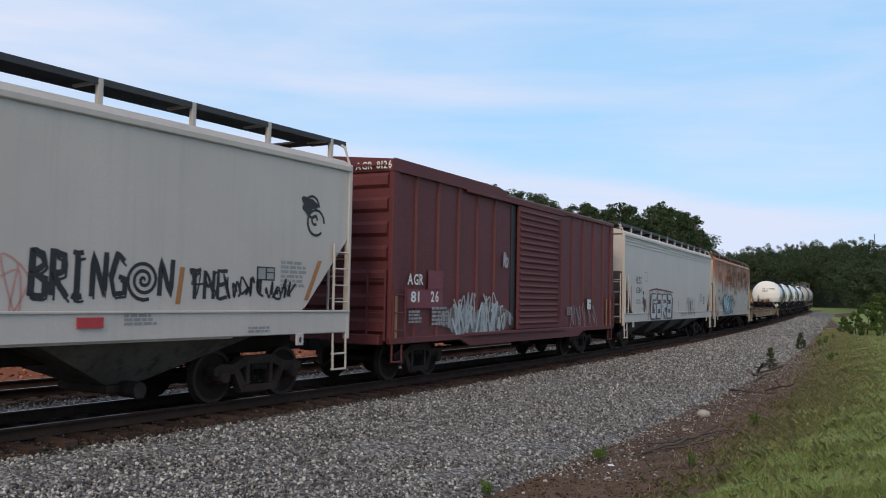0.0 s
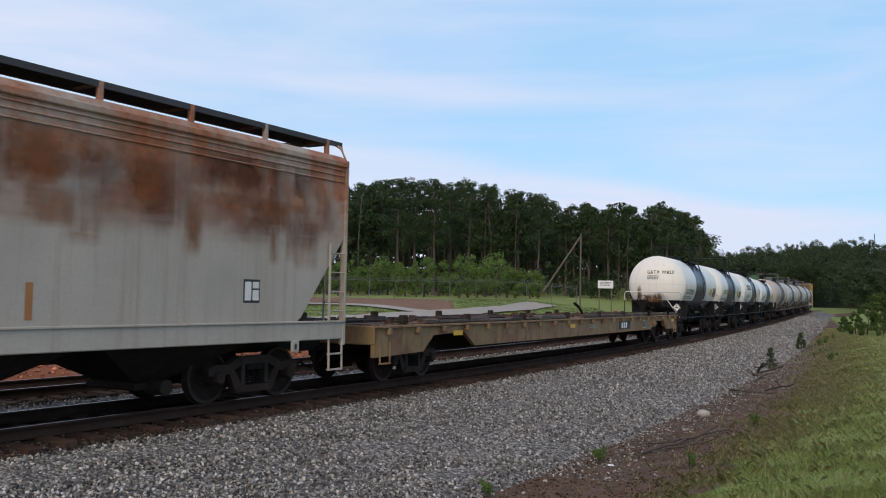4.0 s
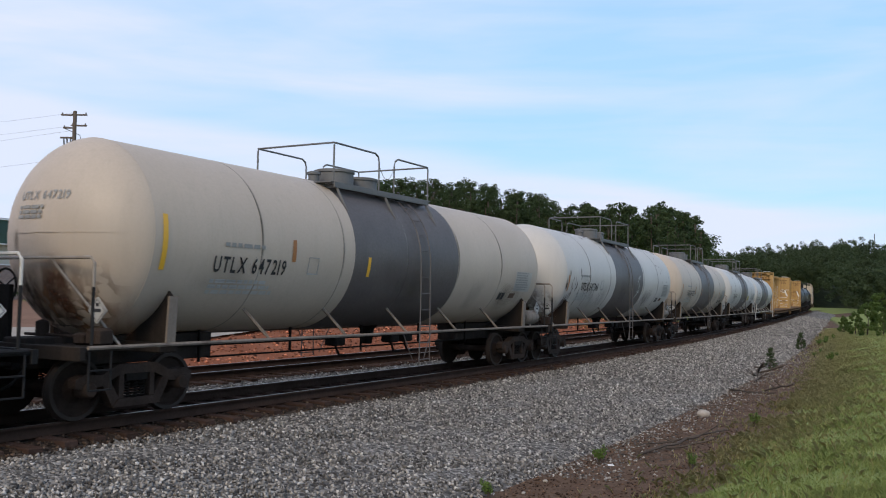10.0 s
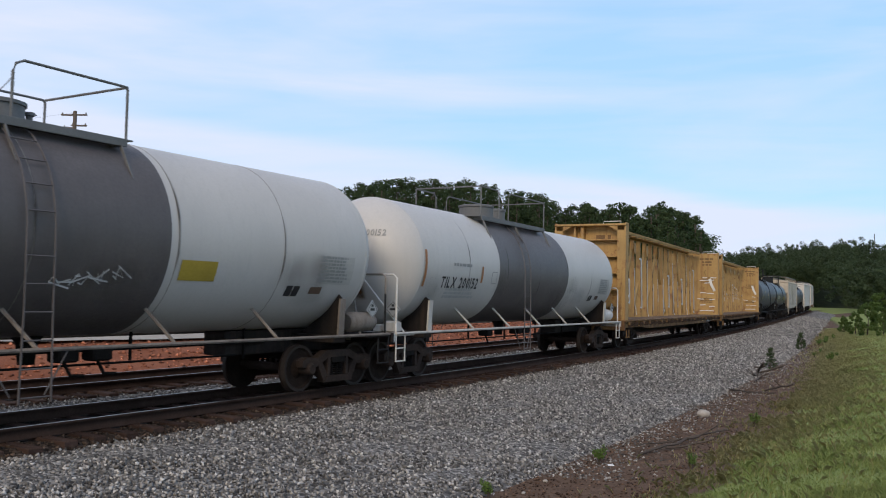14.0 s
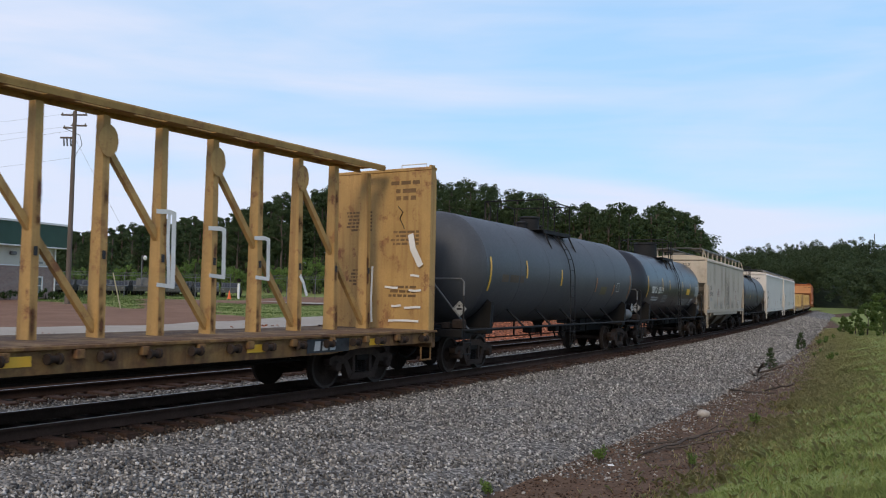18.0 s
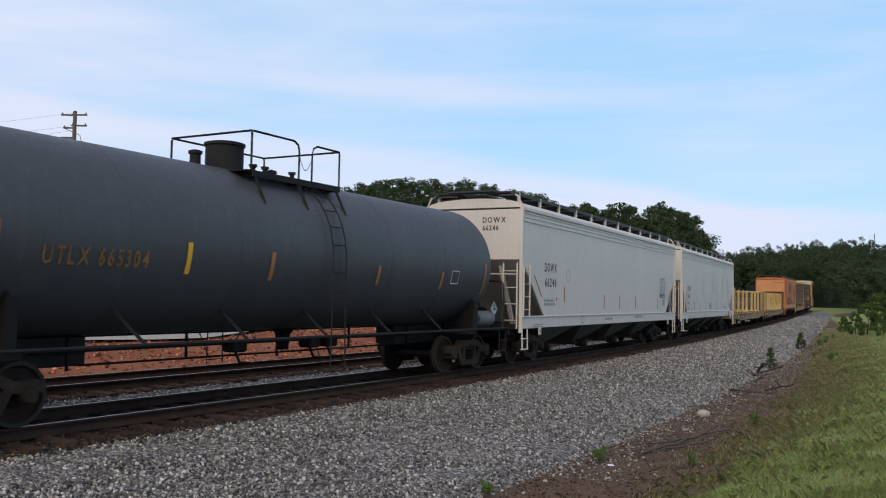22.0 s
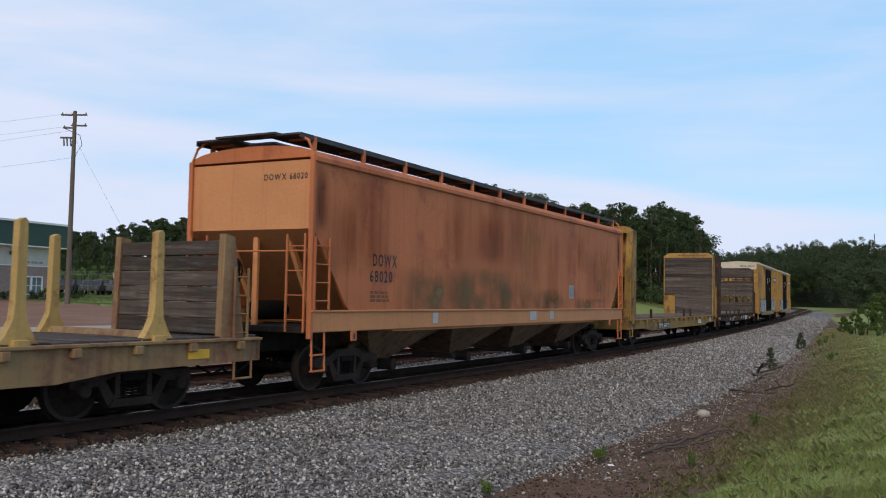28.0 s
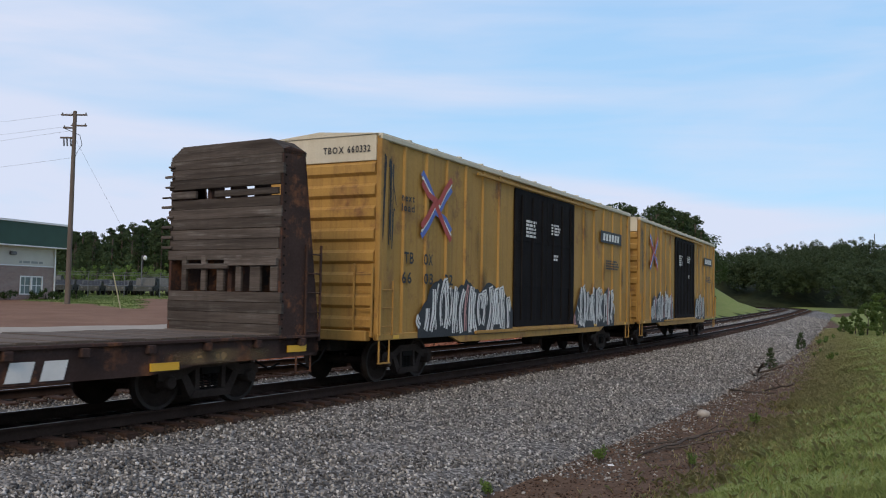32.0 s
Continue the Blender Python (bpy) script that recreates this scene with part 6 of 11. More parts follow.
def tank(name, label, seamL, seamR, r, zc, paint, bands, pipe, marks=(), end_marks=(), high=False, deco=None, plat=None, ext=1.45, ring=True, pcol=None, tapes=(), dome_mat=None, rail_h=0.7, head=0.55,
         ladder_at=None, under=None, stains=(), end_gear=None, domes=None):
    """plat: the dome platform's two ends and the ends of its two side rails, along the train."""
    aL, aR = seamL - ext, seamR + ext
    car, mid, hl = railcar(name, label, aL, aR, (seamR - seamL) - 0.4, "tank car")
    L2 = (seamR - seamL) / 2
    hd = r * head
    sooty = BLACK_UNDER if paint in (WHITE_TANK, GLOSS_BLACK, GREY_TANK) else DARK_PAINT
    dark = under or sooty
    us = (0.02, 0.05, 0.1, 0.17, 0.26, 0.37, 0.5, 0.63, 0.76, 0.87, 0.95, 1.0)
    prof = [(-L2 - hd * u, max(0.002, r * (1 - u ** 1.5) ** (1 / 2.3))) for u in us[::-1]]
    n = 10
    prof += [(-L2 + 2 * L2 * k / n, r) for k in range(n + 1)]
    prof += [(L2 + hd * u, max(0.002, r * (1 - u ** 1.5) ** (1 / 2.3))) for u in us]
    part("tank_shell", G().lathe(prof, 64, z=zc), paint, car, smooth=60)
    for k in range(0, 7):
        if 0 < k < 6 and not ring:
            continue
        x = -L2 + 2 * L2 * k / 6
        part("weld_seam", G().lathe([(x - 0.012, r - 0.01), (x - 0.008, r + 0.004), (x + 0.008, r + 0.004), (x + 0.012, r - 0.01)], 64, z=zc), SEAM if 0 < k < 6 and paint in (CREAM_TANK, PALE_TANK) else paint, car, smooth=60)

    def shell_at(y, z):
        """How far out the leading head stands at a place across it."""
        rho = min(0.985, math.hypot(y, z - zc) / r)
        return -L2 - hd * (1 - rho ** 2.3) ** (1 / 1.5)

    part("head_seam", G().ribbon([(shell_at(y, zc) - 0.004, y, zc) for y in [r * 0.97 * k / 12 for k in range(-12, 13)]], 0.022, (-1, 0, 0)), paint if paint is not WHITE_TANK else SEAM_PALE, car)
    for k, (y0, z0, w, h_, mt) in enumerate(stains):
        smudge(car, lambda q, z: (shell_at(q, z) - 0.005 - 0.003 * k, q, z), y0, z0 - h_ / 2, w, h_, mt, "stain", 0.5)
    bx = 0.0
    for a, b, bm in bands:
        part("colour_band", G().lathe([(a - mid, r - 0.01), (a - mid, r + 0.004), (b - mid, r + 0.004), (b - mid, r - 0.01)], 64, z=zc), bm, car, "dark band round the tank", smooth=60)
        bx = (a + b) / 2 - mid
    p0, p1, q0, q1 = [q - mid for q in plat]
    px = (p0 + q1) / 2
    top = zc + r
    pm = pcol or PIPE_GREY
    # dome fittings and walkway on brackets
    dk = zc + 0.88 * r + 0.03
    for sy in (-1, 1):
        g = G()
        for k in range(4):
            y = sy * (0.62 + 0.11 * k)
            g.box(p0, q1, y - 0.045, y + 0.045, dk, dk + 0.03, 0.0)
        g.box(p0, q1, sy * 1.04 - 0.02, sy * 1.04 + 0.02, dk - 0.07, dk + 0.05, 0.005)
        part("dome_platform", g, pm, car, "steel grating walkway beside the dome")
        for x in (p0 + 0.1, px, q1 - 0.1):
            part("platform_bracket", G().box(x - 0.03, x + 0.03, min(sy * 0.7, sy * 1.04), max(sy * 0.7, sy * 1.04), dk - 0.07, dk, 0.004).prism([(sy * 1.04, dk - 0.02), (sy * 0.98, dk - 0.02), (sy * r * 0.83, zc + r * 0.53), (sy * r * 0.86, zc + r * 0.53)], "x", x - 0.012, x + 0.012), pm, car)
    for x in (p0, q1):
        part("end_walk", G().box(x - 0.12, x + 0.12, -1.04, 1.04, dk + 0.03, dk + 0.05, 0.0), pm, car)
    zt = top + rail_h
    for sy in (-1, 1):
        y = sy * 1.02
        g = G().tube([(p0, y, dk), (p0, y, zt - 0.04), (p0 + 0.04, y, zt), (p1 - 0.16, y, zt), (p1 - 0.04, y, zt - 0.06), (p1, y, zt - 0.18), (p1, y, dk)], 0.021, 6)
        part("side_rail", g, pm, car)
        g = G().tube([(q0, y, dk), (q0, y, zt - 0.18), (q0 + 0.04, y, zt - 0.06), (q0 + 0.16, y, zt), (q1 - 0.04, y, zt), (q1, y, zt - 0.04), (q1, y, dk)], 0.021, 6)
        part("side_rail", g, pm, car)
        part("safety_chain", G().tube([(p1 + (q0 - p1) * k / 8, y, zt - 0.25 - 0.28 * math.sin(math.pi * k / 8)) for k in range(9)], 0.007, 4), pm, car)
    for x in (p0, q1):
        part("cross_rail", G().tube([(x, -1.02, zt), (x, 1.02, zt)], 0.021, 6), pm, car)
    for x, rr, hh in domes or ((px - 0.4, 0.3, 0.2), (px + 0.45, 0.2, 0.18), (px - 1.0, 0.1, 0.15)) if paint is WHITE_TANK and dome_mat is None else domes or ((px - 0.5, 0.43, 0.5 if high else 0.34), (px + 0.5, 0.40, 0.28), (px - 1.25, 0.12, 0.22)):
        g = G().lathe([(top - 0.12, rr), (top + hh - 0.06, rr), (top + hh - 0.05, rr + 0.03), (top + hh, rr + 0.03), (top + hh + 0.02, rr - 0.03), (top + hh + 0.035, 0.0)], 24, axis="z", x=x)
        part("manway_dome", g, dome_mat or pm, car, smooth=40)
    for x in (px - 0.15, px + 0.2, px + 1.05):
        part("valve", G().lathe([(top - 0.05, 0.05), (top + 0.16, 0.05), (top + 0.17, 0.08), (top + 0.22, 0.08), (top + 0.23, 0.0)], 10, axis="z", x=x).tube([(x - 0.12, 0, top + 0.2), (x + 0.12, 0, top + 0.2)], 0.012, 5), pm, car, smooth=40)
    # ladders that follow the shell and end below the side pipe
    lx = (ladder_at - mid) if ladder_at else px + 0.35
    for sy in (-1, 1):
        g = G()
        for q in (-0.21, 0.21):
            pts = [(lx + q, sy * (r + 0.07) * math.cos(t), zc + (r + 0.07) * math.sin(t)) for t in [radians(a) for a in range(0, 62, 10)]]
            g.tube([(lx + q * 1.12, sy * (r + 0.09), 0.42), (lx + q, sy * (r + 0.09), 1.7), (lx + q, sy * (r + 0.085), zc)] + pts[1:], 0.015, 5)
        for k in range(11):
            if k < 6:
                z, yy = 0.50 + k * 0.37, r + 0.09
            else:
                t = radians((k - 6) * 13 + 6)
                z, yy = zc + (r + 0.07) * math.sin(t), (r + 0.07) * math.cos(t)
            g.tube([(lx - 0.21, sy * yy, z), (lx + 0.21, sy * yy, z)], 0.012, 5)
        for q in (-0.62, 0.62):
            g.tube([(lx + q, sy * 1.47, 1.1), (lx + q * 0.4, sy * 1.5, 0.5)], 0.012, 5)
        part("ladder", g, PIPE_BLACK if paint in (WHITE_TANK, GREY_TANK, GLOSS_BLACK) else BAND_GREY, car)
    # underframe: stub sills, bolsters, saddles, side pipes
    eg = end_gear or sooty
    for sx in (-1, 1):
        part("stub_sill", G().box(min(sx * (L2 - 2.6), sx * hl), max(sx * (L2 - 2.6), sx * hl), -0.28, 0.28, 0.74, 1.2, 0.02), sooty, car)
        x = sx * (L2 - 0.55)
        part("bolster", G().box(x - 0.2, x + 0.2, -1.36, 1.36, 0.96, 1.12, 0.02), sooty, car)
        for sy in (-1, 1):
            ztop = zc - 0.56 * r
            g = G().prism([(sy * 0.35, 1.1), (sy * 1.38, 1.1), (sy * 1.42, ztop - 0.06), (sy * r * 0.84, ztop + 0.03), (sy * r * 0.5, zc - r * 0.86)], "x", x - 0.02, x + 0.02)
            part("saddle", g, sooty, car)
            part("saddle_flange", G().prism([(sy * 1.36, 1.1), (sy * 1.40, 1.1), (sy * 1.44, ztop - 0.05), (sy * 1.40, ztop - 0.05)], "x", x - 0.09, x + 0.09), dark, car)
        g = G().box(min(sx * (hl - 0.95), sx * hl), max(sx * (hl - 0.95), sx * hl), -1.46, 1.46, 1.04, 1.10, 0.01)
        part("end_platform", g, eg, car)
        part("end_beam", G().box(sx * hl - 0.05, sx * hl + 0.05, -1.5, 1.5, 0.92, 1.12, 0.01), eg, car)
        zr = 2.38
        xx = sx * (hl - 0.2)
        low_mat = pipe if end_gear else PIPE_BLACK
        part("end_handrail", G().tube([(xx, -1.42, zr - 0.42), (xx, -1.42, zr - 0.08), (xx, -1.34, zr), (xx, 1.34, zr), (xx, 1.42, zr - 0.08), (xx, 1.42, zr - 0.42)], 0.024, 7), pipe, car)
        for sy in (-1, 1):
            part("rail_post", G().tube([(xx, sy * 1.42, zr - 0.42), (xx, sy * 1.42, 1.08)], 0.024, 7), low_mat, car)
        part("rail_brace", G().tube([(xx, -0.45, zr), (sx * (hl - 0.85), -1.25, 1.1)], 0.024, 6), pipe, car)
        for sy in (-1, 1):
            g = G()
            for q in (-0.19, 0.19):
                g.tube([(sx * (hl - 0.32) + q, sy * 1.47, 1.05), (sx * (hl - 0.32) + q, sy * 1.47, 0.5)], 0.018, 6)
            for z in (0.5, 0.78):
                g.box(sx * (hl - 0.32) - 0.19, sx * (hl - 0.32) + 0.19, sy * 1.47 - 0.03, sy * 1.47 + 0.03, z - 0.012, z + 0.012, 0.004)
            part("sill_step", g, low_mat, car)
    sp = dark if under else PIPE_BLACK
    for sy in (-1, 1):
        part("side_pipe", G().tube([(-hl + 0.1, sy * 1.48, 1.1), (hl - 0.1, sy * 1.48, 1.1)], 0.03, 7), sp, car)
        for k in range(5):
            x = -L2 + 0.3 + (2 * L2 - 0.6) * (k + 1) / 6
            part("pipe_strut", G().tube([(x + 0.18, sy * 1.48, 1.1), (x - 0.12, sy * r * 0.70, zc - r * 0.72)], 0.03, 5), sp, car)
    g = G()
    g.tube([(-L2 + 1.6, -0.35, 0.98), (L2 - 1.6, -0.35, 0.98)], 0.03, 6)
    for k in range(5):
        x = -L2 + 2.2 + (2 * L2 - 4.4) * k / 4
        g.box(x - 0.014, x + 0.014, -0.39, -0.34, 0.68 + 0.1 * (k % 2), zc - r + 0.1, 0.0)
    g.lathe([(zc - r - 0.42, 0.12), (zc - r - 0.1, 0.16), (zc - r + 0.1, 0.3)], 12, axis="z", x=bx + 0.6)
    g.tube([(-L2 + 2.4, -0.38, 0.76), (L2 - 2.4, -0.38, 0.76)], 0.02, 5)
    for q in (-1.3, 0.9, 1.5):
        g.box(bx + q - 0.18, bx + q + 0.18, -0.62, -0.3, 0.82, 1.02, 0.03)
        g.tube([(bx + q, -0.46, 0.84), (bx + q + 0.1, -0.5, 0.62), (bx + q + 0.34, -0.5, 0.60)], 0.03, 5)
    part("brake_rigging", g, STEEL_DARK, car)
    g = G().lathe([(L2 - 0.05, 0.0), (L2 - 0.05, 0.16), (L2 + 0.05, 0.21), (L2 + 0.75, 0.21), (L2 + 0.85, 0.16), (L2 + 0.85, 0.0)], 18, y=-1.12, z=1.36)
    part("air_reservoir", g, PIPE_WHITE if end_gear else (PIPE_GREY if paint is GREY_TANK else under or sooty), car, smooth=40)
    # valves and brake gear on the leading platform
    g = G().box(-hl + 0.45, -hl + 0.75, -1.25, -0.95, 1.1, 1.36, 0.04).box(-hl + 0.5, -hl + 0.68, -0.85, -0.62, 1.1, 1.28, 0.03)
    g.tube([(-hl + 0.6, -0.95, 1.22), (-hl + 0.6, 0.6, 1.22)], 0.025, 6)
    g.lathe([(1.1, 0.1), (1.42, 0.1), (1.46, 0.0)], 12, axis="z", x=-hl + 0.6, y=0.2)
    part("brake_valve", g, eg if end_gear else STEEL_RUST, car, smooth=40)
    g = G().tube([(-hl + 0.15, 0.5 + 0.27 * math.cos(a), 1.95 + 0.27 * math.sin(a)) for a in [2 * math.pi * k / 16 for k in range(16)]], 0.018, 6, True)
    g.box(-hl + 0.12, -hl + 0.2, 0.35, 0.65, 1.12, 1.98, 0.01)
    for a in (0.5, 2.6, 4.7):
        g.tube([(-hl + 0.15, 0.5, 1.95), (-hl + 0.15, 0.5 + 0.27 * math.cos(a), 1.95 + 0.27 * math.sin(a))], 0.013, 5)
    part("brake_wheel", g, STEEL_DARK, car)
    # diamond placards on the corners
    for sx, y in ((-1, -1.15), (1, -1.3)):
        c = (sx * (hl - 0.5), y, 1.62)
        w = 0.2
        if sx < 0:
            q = [(c[0], y - w, 1.62), (c[0], y, 1.62 - w), (c[0], y + w, 1.62), (c[0], y, 1.62 + w)]
            back = G().add([(c[0] + 0.02, a[1], a[2]) for a in q] + [(c[0], a[1], a[2]) for a in q], [(0, 1, 2, 3), (4, 5, 6, 7)])
            mark = G().box(c[0] - 0.006, c[0] - 0.003, y - 0.075, y + 0.075, 1.595, 1.645, 0).box(c[0] - 0.006, c[0] - 0.003, y - 0.03, y + 0.03, 1.68, 1.73, 0)
            mark.ribbon([(c[0] - 0.005, y + 0.165 * math.cos(a), 1.62 + 0.165 * math.sin(a)) for a in [k * math.pi / 2 for k in range(5)]], 0.012, (-1, 0, 0))
        else:
            q = [(c[0] - w, y, 1.62), (c[0], y, 1.62 - w), (c[0] + w, y, 1.62), (c[0], y, 1.62 + w)]
            back = G().add([(a[0], y + 0.02, a[2]) for a in q] + [(a[0], y, a[2]) for a in q], [(0, 1, 2, 3), (4, 5, 6, 7)])
            mark = G().box(c[0] - 0.075, c[0] + 0.075, y - 0.006, y - 0.003, 1.595, 1.645, 0).box(c[0] - 0.03, c[0] + 0.03, y - 0.006, y - 0.003, 1.68, 1.73, 0)
            mark.ribbon([(c[0] + 0.165 * math.cos(a), y - 0.005, 1.62 + 0.165 * math.sin(a)) for a in [k * math.pi / 2 for k in range(5)]], 0.012)
        part("placard", back, INK_WHITE if paint is WHITE_TANK else INK_PALE, car, "white diamond hazard placard")
        part("placard_bar", mark, INK_BLACK, car)

    def wrap(x, z):
        """A place on the shell's near side, by its height, just proud of the paint."""
        k = max(-0.99, min(0.99, (z - zc) / r))
        rr = r + 0.012
        return (x, -rr * math.cos(math.asin(k)), zc + rr * k)

    for txt, h_, x, x2, z, ink in marks:
        part("car_mark", lettering(txt, h_, x - mid, z, wrap, 0.2, width=x2 - x), ink, car)

    def on_head(q, z):
        return (shell_at(q, z) - 0.012, -q, z)

    for txt, h_, q, z in end_marks:
        part("end_mark", lettering(txt, h_, q, z, on_head), INK_BLACK if paint is WHITE_TANK else (INK_GREY if paint in (CREAM_TANK, PALE_TANK) else INK_WHITE), car)
        part("stencil_block", bars(3, 0.05, q, z - 0.14, 0.75, on_head, 4), INK_GREY, car)["kind"] = "stuff"
    for x, z, h_, mt in tapes:
        g = G()
        vs = []
        for k in range(7):
            zz = z + h_ * k / 6
            vs += [wrap(x - mid, zz), wrap(x - mid + 0.1, zz)]
        g.add(vs, [(2 * k, 2 * k + 1, 2 * k + 3, 2 * k + 2) for k in range(6)])
        part("reflector", g, mt, car)
    if deco:
        deco(car, mid, wrap, L2)
    return car


def plate(car, wrap, x0, x1, z0, z1, mat, name="warning_plate"):
    g = G()
    vs = []
    for k in range(5):
        z = z0 + (z1 - z0) * k / 4
        vs += [wrap(x0, z), wrap(x1, z)]
    g.add(vs, [(2 * k, 2 * k + 1, 2 * k + 3, 2 * k + 2) for k in range(4)])
    part(name, g, mat, car)


def lines(car, wrap, rows, h_, x, z, w, ink, seed=1):
    part("stencil_block", bars(rows, h_, x, z, w, wrap, seed), ink, car)["kind"] = "stuff"


def deco_caustic(words_at, plate_at, grey_at):
    def f(car, mid, wrap, L2):
        lines(car, wrap, 2, 0.06, -L2 + 0.4, 2.17, 2.1, INK_GREY, 3)
        if words_at:
            for k, wd in enumerate(("SODIUM", "HYDROXIDE", "SOLUTION")):
                part("contents_mark", lettering(wd, 0.12, words_at - mid, 2.95 - 0.17 * k, wrap), INK_BLACK, car)
        if plate_at:
            plate(car, wrap, plate_at - mid, plate_at - mid + 0.75, 2.35, 2.7, REFL_YELLOW)
        if grey_at:
            table(car, wrap, grey_at - mid, grey_at - mid + 0.95, 2.26, 2.74, 6, INK_BLACK, INK_PALE, 5)
        lines(car, wrap, 3, 0.05, -L2 + 0.3, 1.82, 1.2, INK_PALE, 6)
        lines(car, wrap, 3, 0.05, L2 - 3.2, 1.85, 1.5, INK_PALE, 7)
        g = G().ribbon([wrap(L2 - 1.55 + a, 1.62 + b) for a, b in ((0, 0), (0.42, 0), (0.5, 0.28), (0.08, 0.28), (0, 0))], 0.025)
        part("test_stencil", g, INK_PALE, car)
    return f


Y, D = REFL_YELLOW, REFL_DULL
HEAD_RUST = ((-0.15, 2.45, 0.5, 0.6, RUST_RUN), (0.75, 2.75, 0.35, 0.8, RUST_RUN), (0.2, 2.3, 1.8, 0.5, RUST_RUN))
tank("tank_car", "white and black tank car with a navy band", 81.84, 91.75, 1.46, 2.79, WHITE_TANK, ((84.9, 88.08, BAND_BLACK),), PIPE_WHITE,
     (("GATX 90853", 0.28, 82.20, 84.26, 2.31, INK_BLACK),), (("GATX 90853", 0.17, -0.35, 3.32),), deco=deco_caustic(0, 89.4, 90.4), plat=(85.2, 86.0, 86.5, 87.9), ext=1.28, ladder_at=86.9,
     tapes=((81.95, 2.02, 0.8, Y), (83.22, 2.35, 0.5, Y), (84.8, 2.3, 0.55, Y), (91.4, 2.0, 0.9, Y)), pcol=PIPE_BLACK, ring=False, stains=HEAD_RUST)
tank("tank_car", "white and black tank car with bright yellow strips", 94.2, 104.1, 1.46, 2.79, WHITE_TANK, ((96.99, 100.79, BAND_BLACK),), PIPE_WHITE,
     (("GATX 90719", 0.28, 95.05, 96.95, 2.47, INK_BLACK),), (("GATX 90719", 0.17, -0.35, 3.32),), deco=deco_caustic(101.5, 101.7, 102.7), plat=(97.75, 98.45, 98.95, 100.3), ext=1.28, ladder_at=99.2,
     tapes=((94.3, 2.0, 0.9, Y), (97.05, 2.4, 0.55, Y), (98.2, 2.3, 0.5, Y), (99.6, 2.3, 0.5, Y), (103.7, 2.0, 0.9, Y)), pcol=PIPE_BLACK, ring=False, stains=HEAD_RUST)


def deco_logo(car, mid, wrap, L2):
    deco_caustic(116.2, 114.6, 0)(car, mid, wrap, L2)
    for k in range(6):
        x = 108.02 - mid + k * 0.41
        g = G().ribbon([wrap(x + 0.03, 2.92), wrap(x + 0.03, 3.26), wrap(x + 0.29, 3.26), wrap(x + 0.29, 2.96), wrap(x + 0.06, 2.96)], 0.10)
        part("logo_block", g, INK_BLACK, car)


tank("tank_car", "white and black tank car with rust at its head", 106.65, 117.75, 1.46, 2.79, WHITE_TANK, ((111.38, 114.38, BAND_BLACK),), PIPE_WHITE,
     (("PROX", 0.25, 108.10, 108.92, 2.28, INK_BLACK), ("69488", 0.25, 109.10, 109.92, 2.28, INK_BLACK)), (("PROX 69488", 0.16, -0.4, 3.38),), deco=deco_logo, plat=(110.95, 112.0, 112.3, 113.6), ext=1.17, ladder_at=112.9,
     tapes=((106.72, 2.0, 0.95, D), (108.98, 2.3, 0.5, D), (111.3, 2.2, 0.55, D), (117.4, 2.0, 0.8, D)), pcol=PIPE_BLACK, ring=False, stains=((-0.1, 2.5, 0.5, 0.5, RUST_RUN),))
tank("tank_car", "white and black tank car with a green dome box", 120.08, 131.1, 1.40, 2.73, WHITE_TANK, ((124.45, 127.77, BAND_BLACK),), PIPE_WHITE,
     (("TILX 160420", 0.27, 121.03, 123.01, 2.25, INK_BLACK),), (("TILX 160420", 0.15, -0.35, 3.38),), deco=deco_caustic(0, 128.45, 130.0), plat=(124.55, 125.6, 126.0, 127.55), ext=1.3, ladder_at=126.6,
     tapes=((120.15, 1.95, 0.95, D), (123.15, 2.25, 0.5, D), (124.35, 2.2, 0.5, D)), pcol=PIPE_BLACK, dome_mat=GREEN_BOX, ring=False, stains=((-0.2, 2.4, 0.25, 0.42, RUST_RUN),))


TABLE_GREY = M("pale_table_panel", (0.42, 0.40, 0.37), 0.6, var=0.1, bump=0.0)
RUST_PLATE = M("rusty_small_plate", (0.12, 0.07, 0.045), 0.8, var=0.3, bump=0.05)
DULL_PLATE = M("dull_yellow_plate", (0.38, 0.27, 0.03), 0.6, var=0.15, bump=0.0)


def zc_of(wrap):
    """The height of a shell's axis, where it stands out most."""
    return min((wrap(0, z)[1], z) for z in [2.4 + 0.02 * k for k in range(26)])[1]


